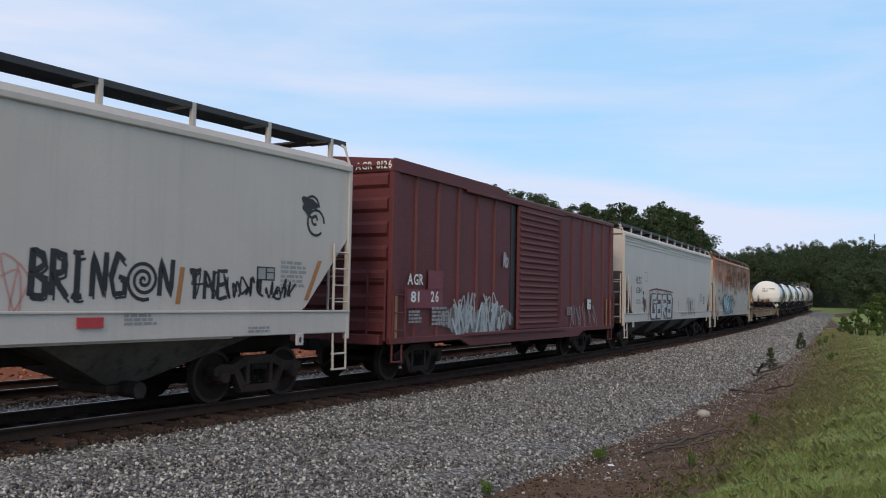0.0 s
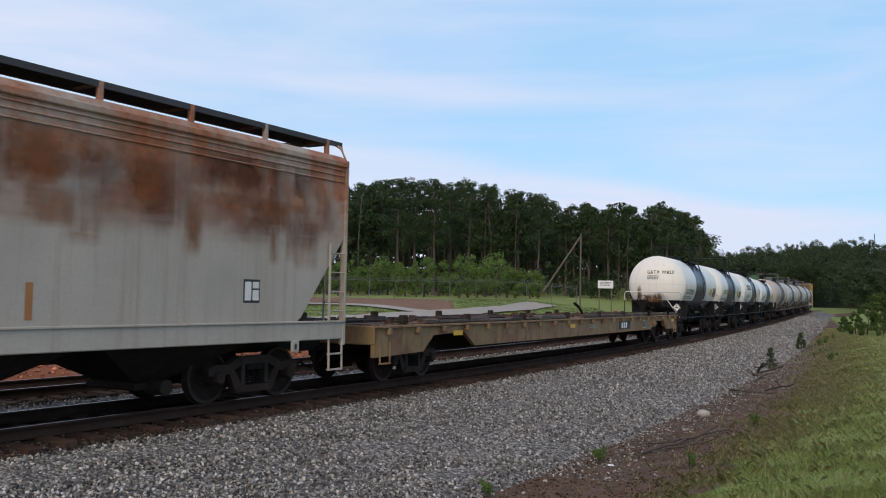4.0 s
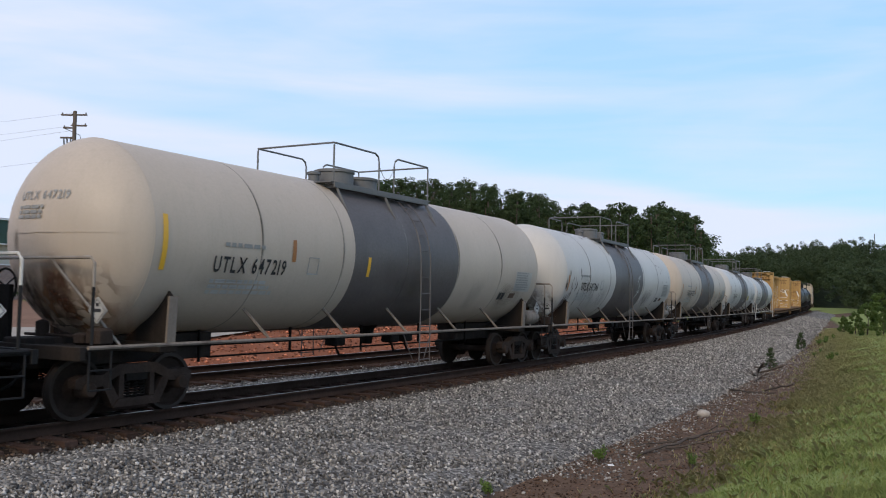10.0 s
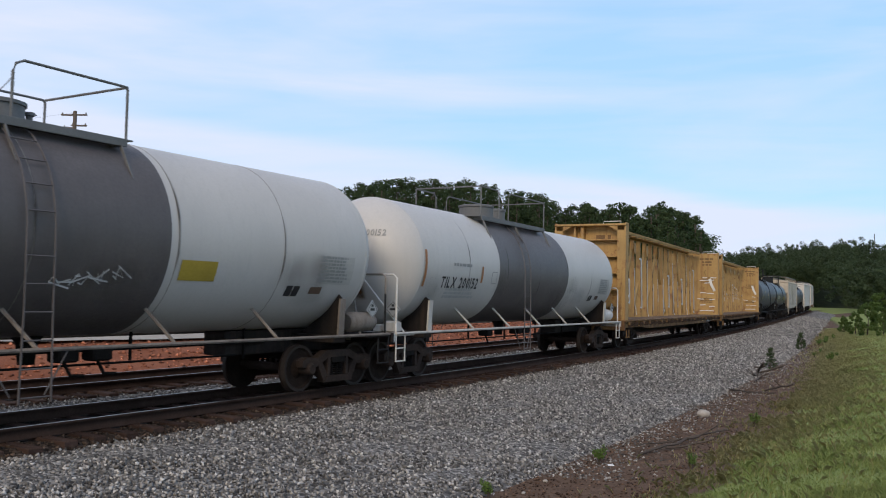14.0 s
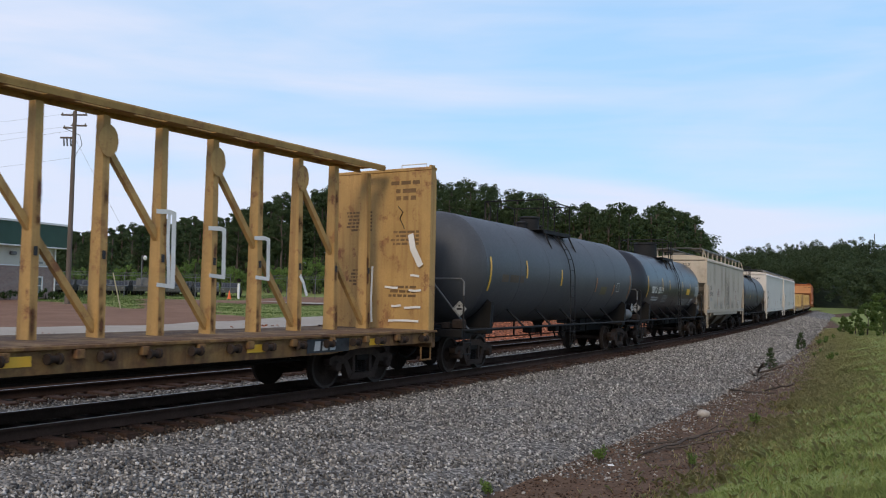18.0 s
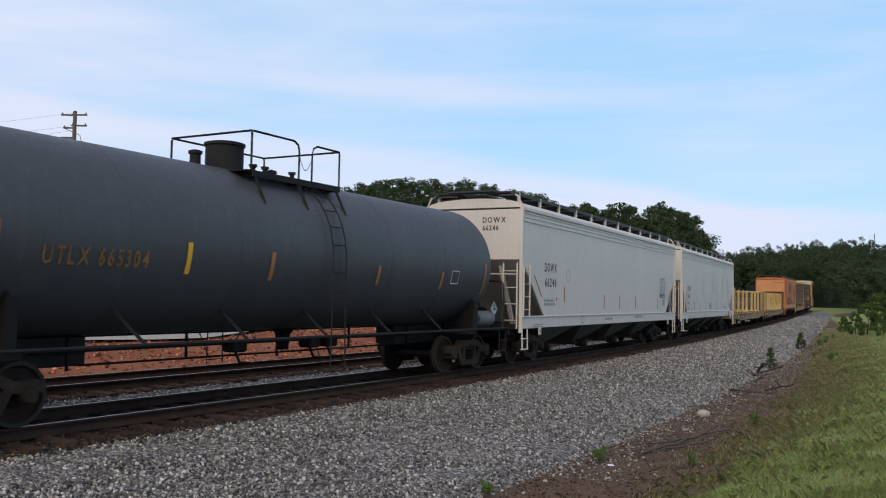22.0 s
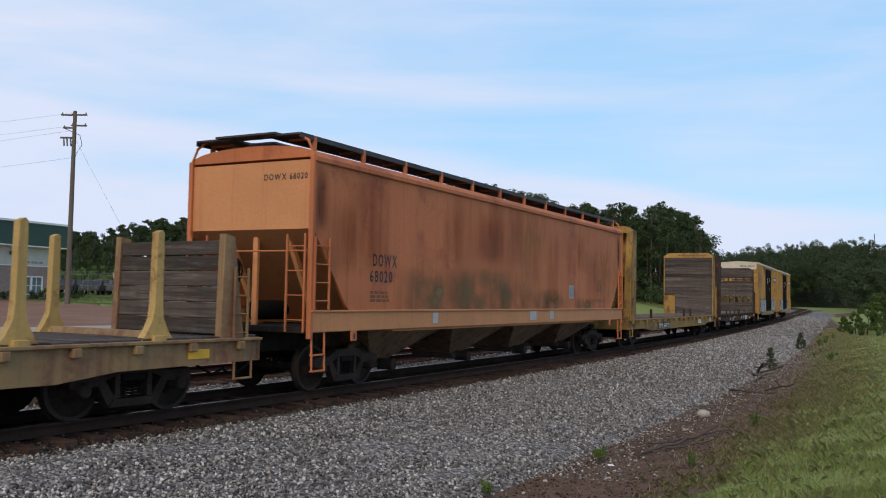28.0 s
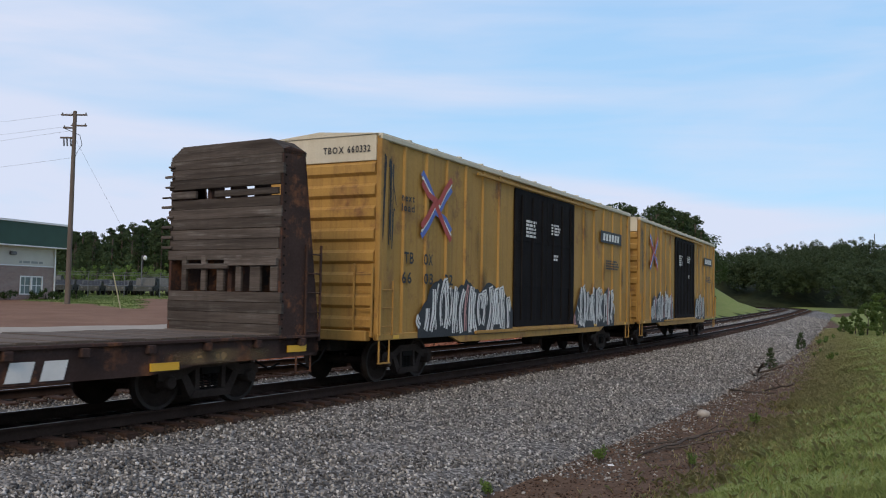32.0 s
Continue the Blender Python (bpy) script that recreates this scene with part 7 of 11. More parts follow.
def deco_union(seam, yel=0, scr=0, peel=False):
    def f(car, mid, wrap, L2):
        lines(car, wrap, 1, 0.07, -L2 + 1.5, 2.68, 1.0, INK_GREY, 2)
        lines(car, wrap, 3, 0.06, -L2 + 1.3, 2.08, 1.7, INK_PALE, 4)
        part("route_box", G().ribbon([wrap(-L2 + 3.75 + a, 2.3 + b) for a, b in ((0, 0), (0.3, 0), (0.3, 0.3), (0, 0.3), (0, 0))], 0.03), INK_GREY, car)
        table(car, wrap, L2 - 1.45, L2 - 0.38, 2.12, 2.66, 8, TABLE_GREY, INK_GREY, 7)
        for a in (-2.22, -2.02):
            plate(car, wrap, L2 + a, L2 + a + 0.17, 1.88, 2.07, INK_BLACK, "test_square")
        plate(car, wrap, L2 - 1.55, L2 - 1.2, 1.93, 2.06, RUST_PLATE, "small_plate")
        if yel:
            plate(car, wrap, yel - mid, yel - mid + 0.78, 2.1, 2.42, DULL_PLATE, "warning_plate")
        rg = random.Random(int(seam))
        for k in range(7):
            smudge(car, wrap, -L2 + 2 * L2 * rg.random(), zc_of(wrap) - rg.uniform(0.3, 0.9), rg.uniform(0.8, 2.2), rg.uniform(0.5, 1.0), GRIME_FILM, "grime", 0.3)
        for k in range(1, 6):
            smudge(car, wrap, -L2 + 2 * L2 * k / 6, zc_of(wrap) + rg.uniform(-0.4, 0.4), 0.07, rg.uniform(1.0, 1.8), SOOT, "grime", 0.4)
        if peel:
            for k in range(20):
                x, z = -L2 + 0.05 + 1.5 * rg.random() ** 2, 1.7 + 1.3 * rg.random() ** 1.3
                smudge(car, wrap, x, z, rg.uniform(0.05, 0.12), rg.uniform(0.15, 0.6), DARK_RUST, "peeling_paint", 0.5)
            for k in range(26):
                smudge(car, wrap, -L2 + 14.2 * rg.random(), 4.18 + rg.uniform(-0.1, 0.12), rg.uniform(0.15, 0.5), rg.uniform(0.08, 0.2), DARK_RUST, "peeling_paint")
            for k in range(9):
                smudge(car, wrap, L2 - 2.6 + 2.3 * rg.random(), rg.uniform(2.7, 4.1), rg.uniform(0.06, 0.14), rg.uniform(0.08, 0.2), DARK_RUST, "peeling_paint")
        if scr:
            g = G()
            rg = random.Random(scr)
            for k in range(9):
                x, z = (1.6 + rg.uniform(-0.25, 0.25), 2.0 + k * 0.11) if scr == 7 else (0.55 + k * 0.12, 2.02 + 0.02 * k)
                g.ribbon([wrap(x + rg.uniform(-0.2, 0.2), z + rg.uniform(-0.1, 0.1)) for _ in range(4)], 0.04 if scr == 7 else 0.025)
            part("graffiti", g, INK_PALE, car, "pale scribble on the band")
    return f


def utank(label, sL, sR, paint, num, at, band, deco, plat, pcol=PIPE_GREY, tapes=(), lad=None, stains=()):
    return tank("tank_car", label, sL, sR, 1.575, 2.775, paint, ((*band, BAND_GREY),), PIPE_CREAM, ((num, 0.27, *at, INK_BLACK),), ((num, 0.14, -0.5, 3.28),), deco=deco, plat=plat, ext=1.15,
                tapes=tapes, pcol=pcol, under=UNDER_CREAM, ladder_at=lad, stains=stains)


PIPE_CREAM = M("grimy_cream_pipe", (0.26, 0.225, 0.19), 0.6, var=0.2, streak=0.6, scol=(0.10, 0.07, 0.05), bump=0.03)
UNDER_CREAM = M("grimy_cream_underframe", (0.20, 0.165, 0.135), 0.7, var=0.3, streak=0.7, scol=(0.07, 0.05, 0.038), bump=0.06)
UNDER_WHITE = M("white_underframe", (0.50, 0.47, 0.42), 0.6, var=0.15, streak=0.6, scol=(0.22, 0.17, 0.13), bump=0.05)
HEAD_DIRT = ((-0.2, 2.4, 2.3, 1.3, RUST_RUN), (-0.3, 2.5, 0.5, 1.2, DARK_RUST), (0.45, 2.3, 0.8, 0.95, SOOT), (0.55, 2.85, 0.2, 0.4, SOOT))
utank("cream tank car with a dark grey band and rust runs", 134.2, 148.7, CREAM_TANK, "UTLX 647219", (135.49, 137.31, 2.26), (139.43, 143.83), deco_union(134), (139.37, 141.05, 141.67, 143.19), tapes=((134.35, 2.25, 0.85, Y), (137.45, 2.5, 0.4, D), (139.9, 2.3, 0.4, Y)), lad=142.1, stains=HEAD_DIRT)
utank("pale grey tank car with peeling paint and rust spots", 151.2, 165.8, PALE_TANK, "UTLX 647346", (152.79, 154.65, 2.24), (156.77, 160.79), deco_union(151, 0, 7, True), (156.5, 158.0, 158.6, 160.4), tapes=((151.4, 2.2, 0.5, D),), lad=158.6, stains=HEAD_DIRT[:2])
utank("cream tank car with brown weathering", 168.57, 183.05, CREAM_TANK, "UTLX 647252", (170.07, 172.13, 2.25), (174.09, 178.43), deco_union(168), (173.8, 175.4, 176.0, 177.7), tapes=((168.75, 2.0, 0.8, D), (172.3, 2.3, 0.45, D), (174.3, 2.2, 0.45, D), (178.6, 2.1, 0.5, D), (180.6, 2.1, 0.5, D), (182.78, 2.1, 0.8, D)), lad=176.2, stains=HEAD_DIRT)
utank("pale grey tank car with a rust-streaked band", 185.71, 200.6, PALE_TANK, "UTLX 647345", (187.28, 189.18, 2.25), (191.66, 195.48), deco_union(185, 195.74, 9), (191.0, 192.5, 193.1, 195.0), tapes=((185.9, 2.5, 0.5, D),), lad=193.2, stains=HEAD_DIRT[1:])
tank("tank_car", "white tank car with a grey band and white end gear", 202.93, 217.2, 1.52, 2.73, PALE_TANK, ((207.14, 212.5, BAND_GREY),), PIPE_WHITE, (("TILX 200152", 0.27, 203.90, 205.88, 2.15, INK_BLACK),),
     (("TILX 200152", 0.15, -0.2, 3.28),), deco=deco_union(202), plat=(206.92, 208.1, 208.76, 211.52), ext=1.2, ladder_at=208.9, tapes=((203.0, 2.15, 0.85, D), (206.02, 2.3, 0.42, D)), ring=False, under=UNDER_WHITE, end_gear=UNDER_WHITE,
     stains=((-0.25, 2.2, 0.35, 0.4, RUST_RUN),), domes=((-1.35, 0.5, 0.36), (-0.15, 0.36, 0.36)))


def deco_black(words):
    def f(car, mid, wrap, L2):
        if words:
            plate(car, wrap, 293.33 - mid, 294.1 - mid, 2.27, 2.56, REFL_YELLOW, "warning_plate")
            table(car, wrap, 295.6 - mid, 296.55 - mid, 2.2, 2.72, 7, INK_GREY, INK_PALE, 5)
            part("test_stencil", G().ribbon([wrap(294.95 - mid + a, 1.76 + b) for a, b in ((0, 0), (0.4, 0), (0.48, 0.28), (0.08, 0.28), (0, 0))], 0.04), INK_PALE, car)
        elif mid < 300:
            plate(car, wrap, L2 - 3.9, L2 - 3.2, 2.12, 2.4, M("faded_yellow_plate", (0.13, 0.10, 0.035), 0.6), "warning_plate")
        if words:
            lines(car, wrap, 2, 0.07, 285.9 - mid, 2.05, 1.6, INK_PALE, 3)
            lines(car, wrap, 5, 0.045, 288.1 - mid, 2.16, 1.0, INK_GREY, 5)
            lines(car, wrap, 5, 0.04, 291.9 - mid, 2.0, 2.6, INK_GREY, 6)
        else:
            if mid < 300:
                lines(car, wrap, 1, 0.2, -L2 + 1.0, 2.36, 1.9, INK_ORANGE, 3)
            part("route_box", G().ribbon([wrap(L2 - 2.0 + a, 2.25 + b) for a, b in ((0, 0), (0.35, 0), (0.35, 0.3), (0, 0.3), (0, 0))], 0.03), INK_PALE, car)
    return f


tank("tank_car", "charcoal tank car with yellow strips", 268.31, 282.0, 1.52, 2.70, GREY_TANK, (), PIPE_GREY, (), (), deco=deco_black(False), plat=(273.54, 273.96, 274.54, 276.0), ext=1.35, pcol=PIPE_BLACK, ladder_at=274.75,
     tapes=((268.5, 2.1, 0.9, Y), (271.0, 2.5, 0.5, Y), (273.9, 2.35, 0.5, Y), (277.5, 2.2, 0.5, D), (279.6, 2.1, 0.4, D), (281.7, 2.0, 0.9, D)), rail_h=0.85, domes=((-0.25, 0.32, 0.42), (-0.95, 0.16, 0.2), (0.35, 0.09, 0.2)))
tank("tank_car", "glossy black tank car with white lettering", 284.8, 296.7, 1.46, 2.66, GLOSS_BLACK, (), PIPE_BLACK, (("DBCX 201379", 0.30, 285.71, 287.97, 2.28, INK_WHITE),), (("201379", 0.18, -0.5, 3.3),), deco=deco_black(True), plat=(289.67, 290.94, 291.45, 291.8), ext=1.25, rail_h=0.76, domes=((-0.35, 0.55, 0.6), (0.7, 0.08, 0.16)),
     pcol=PIPE_BLACK, tapes=((284.9, 2.1, 0.9, Y), (287.68, 2.45, 0.5, Y), (289.22, 2.45, 0.45, Y), (292.25, 2.45, 0.45, Y), (294.15, 2.4, 0.42, Y), (296.4, 2.0, 0.9, Y)))
tank("tank_car", "dull black tank car with faded orange lettering", 317.35, 331.4, 1.53, 2.72, GREY_TANK, (), PIPE_BLACK, (("UTLX 665304", 0.26, 318.24, 320.05, 2.27, INK_RUSTY),), (), deco=deco_black(False), plat=(322.75, 324.1, 324.5, 325.4), ext=1.25, pcol=PIPE_BLACK, ladder_at=324.7,
     tapes=((317.5, 2.0, 0.8, D), (320.8, 2.2, 0.5, Y), (322.8, 2.15, 0.5, D), (326.2, 2.15, 0.4, D), (328.9, 2.1, 0.4, D), (331.1, 2.0, 0.8, D)), rail_h=0.62, domes=((-1.25, 0.36, 0.5), (-2.0, 0.1, 0.25), (0.1, 0.08, 0.16)))


# ---------- flat cars ----------
INK_BROWN = M("rubbed_brown_stencil", (0.16, 0.09, 0.035), 0.7, var=0.3, bump=0.0)

def flat_base(name, label, aL, aR, paint, deck=1.14, depth=0.5, planks=True, deck_mat=None, pockets=14, fish=0.0, tc_in=4.6, notch=False):
    car, mid, hl = railcar(name, label, aL, aR, (aR - aL) - tc_in, "flat car")
    for sy in (-1, 1):
        y0, y1 = sorted((sy * 1.36, sy * 1.46))
        t = tc_in / 2
        poly = [(-hl, deck), (hl, deck), (hl, deck - depth * 0.72), (hl - t - 0.6, deck - depth * 0.78), (hl - t - 1.6, deck - depth - fish), (-hl + t + 1.6, deck - depth - fish), (-hl + t + 0.6, deck - depth * 0.78), (-hl, deck - depth * 0.72)]
        if notch:
            n0, n1 = hl - 4.85, hl - 2.1
            poly = [(-hl, deck), (hl, deck), (hl, deck - 0.64), (n1, deck - 0.60), (n1 - 0.5, deck - 0.24), (n0 + 0.65, deck - 0.2), (n0, deck - depth - 0.05), (-n0, deck - depth - 0.05), (-n0 - 0.65, deck - 0.2), (-n1 + 0.5, deck - 0.24), (-n1, deck - 0.60), (-hl, deck - 0.64)]
        part("side_sill", G().prism(poly, "y", y0, y1), paint, car)
        part("sill_flange", G().box(-hl, hl, min(sy * 1.40, sy * 1.53), max(sy * 1.40, sy * 1.53), deck - 0.03, deck + 0.02, 0.008), paint, car)
        for k in range(pockets):
            x = -hl + 0.5 + (2 * hl - 1.0) * k / (pockets - 1)
            part("stake_pocket", G().box(x - 0.07, x + 0.07, min(sy * 1.455, sy * 1.56), max(sy * 1.455, sy * 1.56), deck - 0.17, deck - 0.035, 0.012), paint, car)
        for sx in (-1, 1):
            g = G()
            for q in (-0.2, 0.2):
                g.tube([(sx * (hl - 0.4) + q, sy * 1.47, deck - 0.35), (sx * (hl - 0.4) + q, sy * 1.47, 0.48)], 0.02, 6)
            g.box(sx * (hl - 0.4) - 0.2, sx * (hl - 0.4) + 0.2, sy * 1.47 - 0.04, sy * 1.47 + 0.04, 0.465, 0.495, 0.004)
            part("sill_step", g, paint, car)
    part("center_sill", G().prism([(-hl, deck - 0.05), (hl, deck - 0.05), (hl, 0.72), (hl - 3.5, 0.72), (hl - 5.0, 0.5), (-hl + 5.0, 0.5), (-hl + 3.5, 0.72), (-hl, 0.72)], "y", -0.33, 0.33), DARK_PAINT, car)
    for sx in (-1, 1):
        part("end_sill", G().box(min(sx * (hl - 0.12), sx * (hl + 0.03)), max(sx * (hl - 0.12), sx * (hl + 0.03)), -1.46, 1.46, deck - 0.38, deck + 0.02, 0.02), paint, car)
    if planks:
        n = int(2 * hl / 0.3)
        me = G().box(-0.145, 0.145, -1.38, 1.38, deck + 0.002, deck + 0.055, 0.008).mesh("deck_plank", deck_mat or WOOD_DECK)
        rg = random.Random(int(aL))
        for k in range(n):
            p = part("deck_plank", me, None, car, loc=(-hl + 0.16 + (2 * hl - 0.32) * k / (n - 1), 0, rg.uniform(-0.008, 0.012)))
    g = G().box(-1.2, -0.2, 0.5, 0.9, 0.5, 0.85, 0.06)
    g.tube([(-hl + 2, -0.6, 0.6), (hl - 2, -0.6, 0.6)], 0.025, 6)
    part("brake_gear", g, STEEL_DARK, car)
    return car, mid, hl


def word_shape(car, x, z, h_, y, mat, n=3):
    """A company mark as plain slanted blocks."""
    for k in range(n):
        a = x + k * h_ * 1.2
        part("company_mark", G().add([(a, y, z), (a + h_ * 0.85, y, z), (a + h_, y, z + h_ * 0.9), (a + h_ * 0.15, y, z + h_ * 0.9)], [(0, 1, 2, 3)]), mat, car)


def plain_flat():
    car, mid, hl = flat_base("flat_car", "long dirty yellow flat car with a worn deck", 51.9, 79.3, YELLOW_DIRTY, 1.26, 0.52, notch=True, deck_mat=M("rotted_deck", (0.092, 0.062, 0.047), 0.9, var=0.4, scale=1.5, patch=0.5, pcol=(0.14, 0.095, 0.07), pscale=1.5, rnd=0.3, bump=0.3, spec=0.15), pockets=22)
    y = -1.465
    word_shape(car, 69.9 - mid, 0.84, 0.24, y - 0.012, INK_WHITE)
    part("mark_panel", G().box(69.6 - mid, 71.1 - mid, y - 0.008, y - 0.002, 0.80, 1.12, 0), INK_BLACK, car)
    placard(car, 73.1 - mid, 0.78, y - 0.008, 0.44, 0.32, INK_PALE, INK_BLACK)
    for x in (55.5, 64.0, 78.22):
        part("reflector", G().box(x - mid, x - mid + 0.5, y - 0.008, y - 0.003, 0.98, 1.1, 0), REFL_YELLOW, car)
    small_print(car, ((2, 0.05, 66.0, 1.0, 0.8),), y - 0.004, mid, INK_GREY)
    rg = random.Random(2)
    x = 52.0 - mid
    while x < 79.0 - mid:
        w = rg.uniform(0.5, 2.2)
        if rg.random() < 0.85:
            part("edge_timber", G().box(x, min(x + w, hl - 0.05), -1.47 + rg.uniform(-0.03, 0.05), -1.22, 1.285, 1.37 + rg.uniform(-0.02, 0.05), 0.02), WOOD_GREY, car, "rotted grey timber along the deck's edge")
        x += w + rg.uniform(0.02, 0.2)
    for x in (74.9, 76.9):
        part("bolster_bracket", G().prism([(x - mid - 0.35, 1.2), (x - mid + 0.35, 1.2), (x - mid + 0.14, 0.78), (x - mid - 0.14, 0.78)], "y", -1.50, -1.36).box(x - mid - 0.16, x - mid + 0.16, -1.56, -1.45, 0.84, 1.04, 0.02), YELLOW_DIRTY, car)
    for x in (73.9, 77.3):
        part("tie_down_ring", G().tube([(x - mid + 0.12 * a, -1.52, 1.28 + 0.2 * b) for a, b in ((-1, 0), (-1, 0.9), (-0.7, 1), (0.7, 1), (1, 0.9), (1, 0))], 0.03, 6), STEEL_DARK, car)
    for x in (53.2, 56.4, 60.1, 63.9, 67.3, 70.4):
        for sy in (-1, 1):
            g = G().box(x - mid - 0.2, x - mid + 0.2, sy * 1.25 - 0.12, sy * 1.25 + 0.12, 1.31, 1.37, 0.01)
            g.box(x - mid - 0.12, x - mid + 0.12, sy * 1.38 - 0.06, sy * 1.38 + 0.06, 1.3, 1.5, 0.02)
            part("tie_down_anchor", g, STEEL_RUST, car)
    g = G()
    for k in range(260):
        x, yy, w = rg.uniform(52.2, 79.0) - mid, rg.uniform(-1.3, 1.3), rg.uniform(0.03, 0.12)
        g.prism([(x - w, yy - w * 0.5), (x + w * 0.4, yy - w * 0.7), (x + w, yy + w * 0.2), (x - w * 0.3, yy + w * 0.8)], "z", 1.31, 1.32 + rg.uniform(0.02, 0.09))
    part("deck_litter", g, M("rusty_bark_litter", (0.12, 0.06, 0.04), 0.95, var=0.4, scale=3, bump=0.3, spec=0.1), car, "rust-brown bark and scale on the deck")["kind"] = "stuff"
    part("bent_bracket", G().tube([(66.9 - mid, -0.9, 1.3), (66.8 - mid, -0.9, 1.5), (66.5 - mid, -0.85, 1.7), (66.3 - mid, -0.8, 1.78)], 0.05, 6), STEEL_DARK, car)
    g = G().box(51.95 - mid, 79.2 - mid, 0.15, 0.55, 1.32, 1.37, 0.01).box(51.95 - mid, 79.2 - mid, -0.55, -0.15, 1.32, 1.37, 0.01)
    part("deck_channel", g, STEEL_RUST, car)


plain_flat()


def stake(g, x, sy, deck, top, lean=0.0):
    """A tapered bunk stake with a curved foot."""
    y = sy * 1.3
    g.prism([(x - 0.32, deck), (x + 0.32, deck), (x + 0.2, deck + 0.16), (x + 0.1, deck + 0.36), (x + 0.075, deck + 0.6), (x + 0.06, top), (x + 0.02, top + 0.04), (x - 0.06, top), (x - 0.075, deck + 0.6), (x - 0.1, deck + 0.36), (x - 0.2, deck + 0.16)], "y", y - 0.08, y + 0.06)
    g.box(x - 0.12, x + 0.12, y - 0.14, y + 0.1, deck, deck + 0.1, 0.01)


def plank_wall(car, x0, x1, y0, y1, z0, z1, n, parent_name, mat, seed, gaps=(), loose=0.0, parent=None):
    """Boards of a bulkhead, one over another, each a little different."""
    rg = random.Random(seed)
    p = (z1 - z0) / n
    for k in range(n):
        if k in gaps:
            continue
        a, b = y0 - rg.uniform(0, loose), y1 + rg.uniform(0, loose)
        h_ = p * rg.uniform(0.86, 0.97)
        d = rg.uniform(-0.008, 0.008)
        part(parent_name, G().box(x0 + d, x1 + d, a, b, z0 + k * p, z0 + k * p + h_, 0.008), mat, parent or car)


def stake_flat(label, aL, aR, stakes, walls, mark, bulk, paint):
    deck = 1.14
    car, mid, hl = flat_base("stake_flat_car", label, aL, aR, paint, deck, 0.52, pockets=20, deck_mat=WOOD_GREY)
    for x in stakes:
        for sy in (-1, 1):
            g = G()
            stake(g, x - mid, sy, deck, deck + 1.68)
            part("stake", g, BUNK_YELLOW, car, "tall curved-foot steel stake")
        part("bunk", G().prism([(x - mid - 0.14, deck), (x - mid + 0.14, deck), (x - mid + 0.08, deck + 0.16), (x - mid - 0.08, deck + 0.16)], "y", -1.35, 1.35), paint, car)
    if bulk:
        x, top = aL - mid, deck + 1.78
        b = part("bulkhead", G().box(x + 0.86, x + 0.95, -1.36, 1.36, deck, top - 0.06, 0.01), BUNK_YELLOW, car, "chipped yellow steel end bulkhead")
        # end sheet with two tall slots
        for y0, y1, z0, z1 in ((-1.36, -1.02, deck, top), (-0.62, 0.62, deck, top), (1.02, 1.36, deck, top), (-1.02, -0.62, deck + 1.12, top), (0.62, 1.02, deck + 1.12, top)):
            part("end_sheet", G().box(x + 0.05, x + 0.11, y0, y1, z0, z1 - 0.08, 0.004), paint, b)
        for sy in (-1, 1):
            part("side_plate", G().prism([(x + 0.04, deck), (x + 0.62, deck), (x + 0.62, top - 0.02), (x + 0.16, top - 0.02), (x + 0.04, top - 0.2)], "y", min(sy * 1.36, sy * 1.42), max(sy * 1.36, sy * 1.42)), BUNK_YELLOW, b)
            part("side_post", G().box(x + 0.66, x + 0.86, min(sy * 1.24, sy * 1.40), max(sy * 1.24, sy * 1.40), deck, top, 0.012), BUNK_YELLOW, b)
            part("post_flange", G().box(x + 0.90, x + 0.99, min(sy * 1.30, sy * 1.44), max(sy * 1.30, sy * 1.44), deck, top + 0.02, 0.01), BUNK_YELLOW, b)
            part("post_bracket", G().box(x + 0.58, x + 0.84, min(sy * 1.38, sy * 1.48), max(sy * 1.38, sy * 1.48), deck + 1.0, deck + 1.18, 0.02), BUNK_YELLOW, b)
        part("cap", G().box(x + 0.08, x + 0.97, -1.43, 1.43, top - 0.07, top + 0.03, 0.02), BUNK_YELLOW, b)
        for z in (deck + 0.35, deck + 0.75, deck + 1.25):
            part("grab_iron", G().tube([(x + 0.02, -1.34, z), (x - 0.05, -1.34, z), (x - 0.05, -0.75, z), (x + 0.02, -0.75, z)], 0.014, 6), BUNK_YELLOW, b)
        for k in range(5):
            xk = x + 1.6 + k * 0.85
            part("deck_block", G().box(xk, xk + (0.5, 0.3, 0.62, 0.36, 0.44)[k], -1.40, -1.12, deck + 0.002, deck + (0.14, 0.22, 0.1, 0.18, 0.12)[k], 0.015), (WOOD_GREY, BUNK_YELLOW)[k % 2], car)
    rg = random.Random(int(aL))
    for xw in walls:
        x = xw - mid
        n = 6
        for k in range(n):
            z = deck + 0.08 + 1.6 * k / n
            part("wall_plank", G().box(x - 0.045 + rg.uniform(-0.01, 0.01), x + 0.045, -1.24 - rg.uniform(0, 0.04), 1.24 + rg.uniform(0, 0.04), z, z + 1.6 / n - rg.uniform(0.008, 0.03), 0.01), WOOD_GREY, car)
        for y in (-1.33, 1.33):
            g = G().prism([(x - 0.1, deck), (x + 0.42, deck), (x + 0.16, deck + 1.72), (x - 0.06, deck + 1.76)], "y", y - 0.07, y + 0.07)
            part("wall_post", g, paint, car)
        for y in (-0.42, 0.42):
            part("wall_brace", G().prism([(x + 0.06, deck), (x + 0.4, deck), (x + 0.16, deck + 1.6), (x + 0.06, deck + 1.6)], "y", y - 0.05, y + 0.05), paint, car)
        part("end_ladder", rungs(G(), x + 0.3, -1.45, deck - 0.05, deck + 1.2, 4, 0.3), paint, car)
    y = -1.465
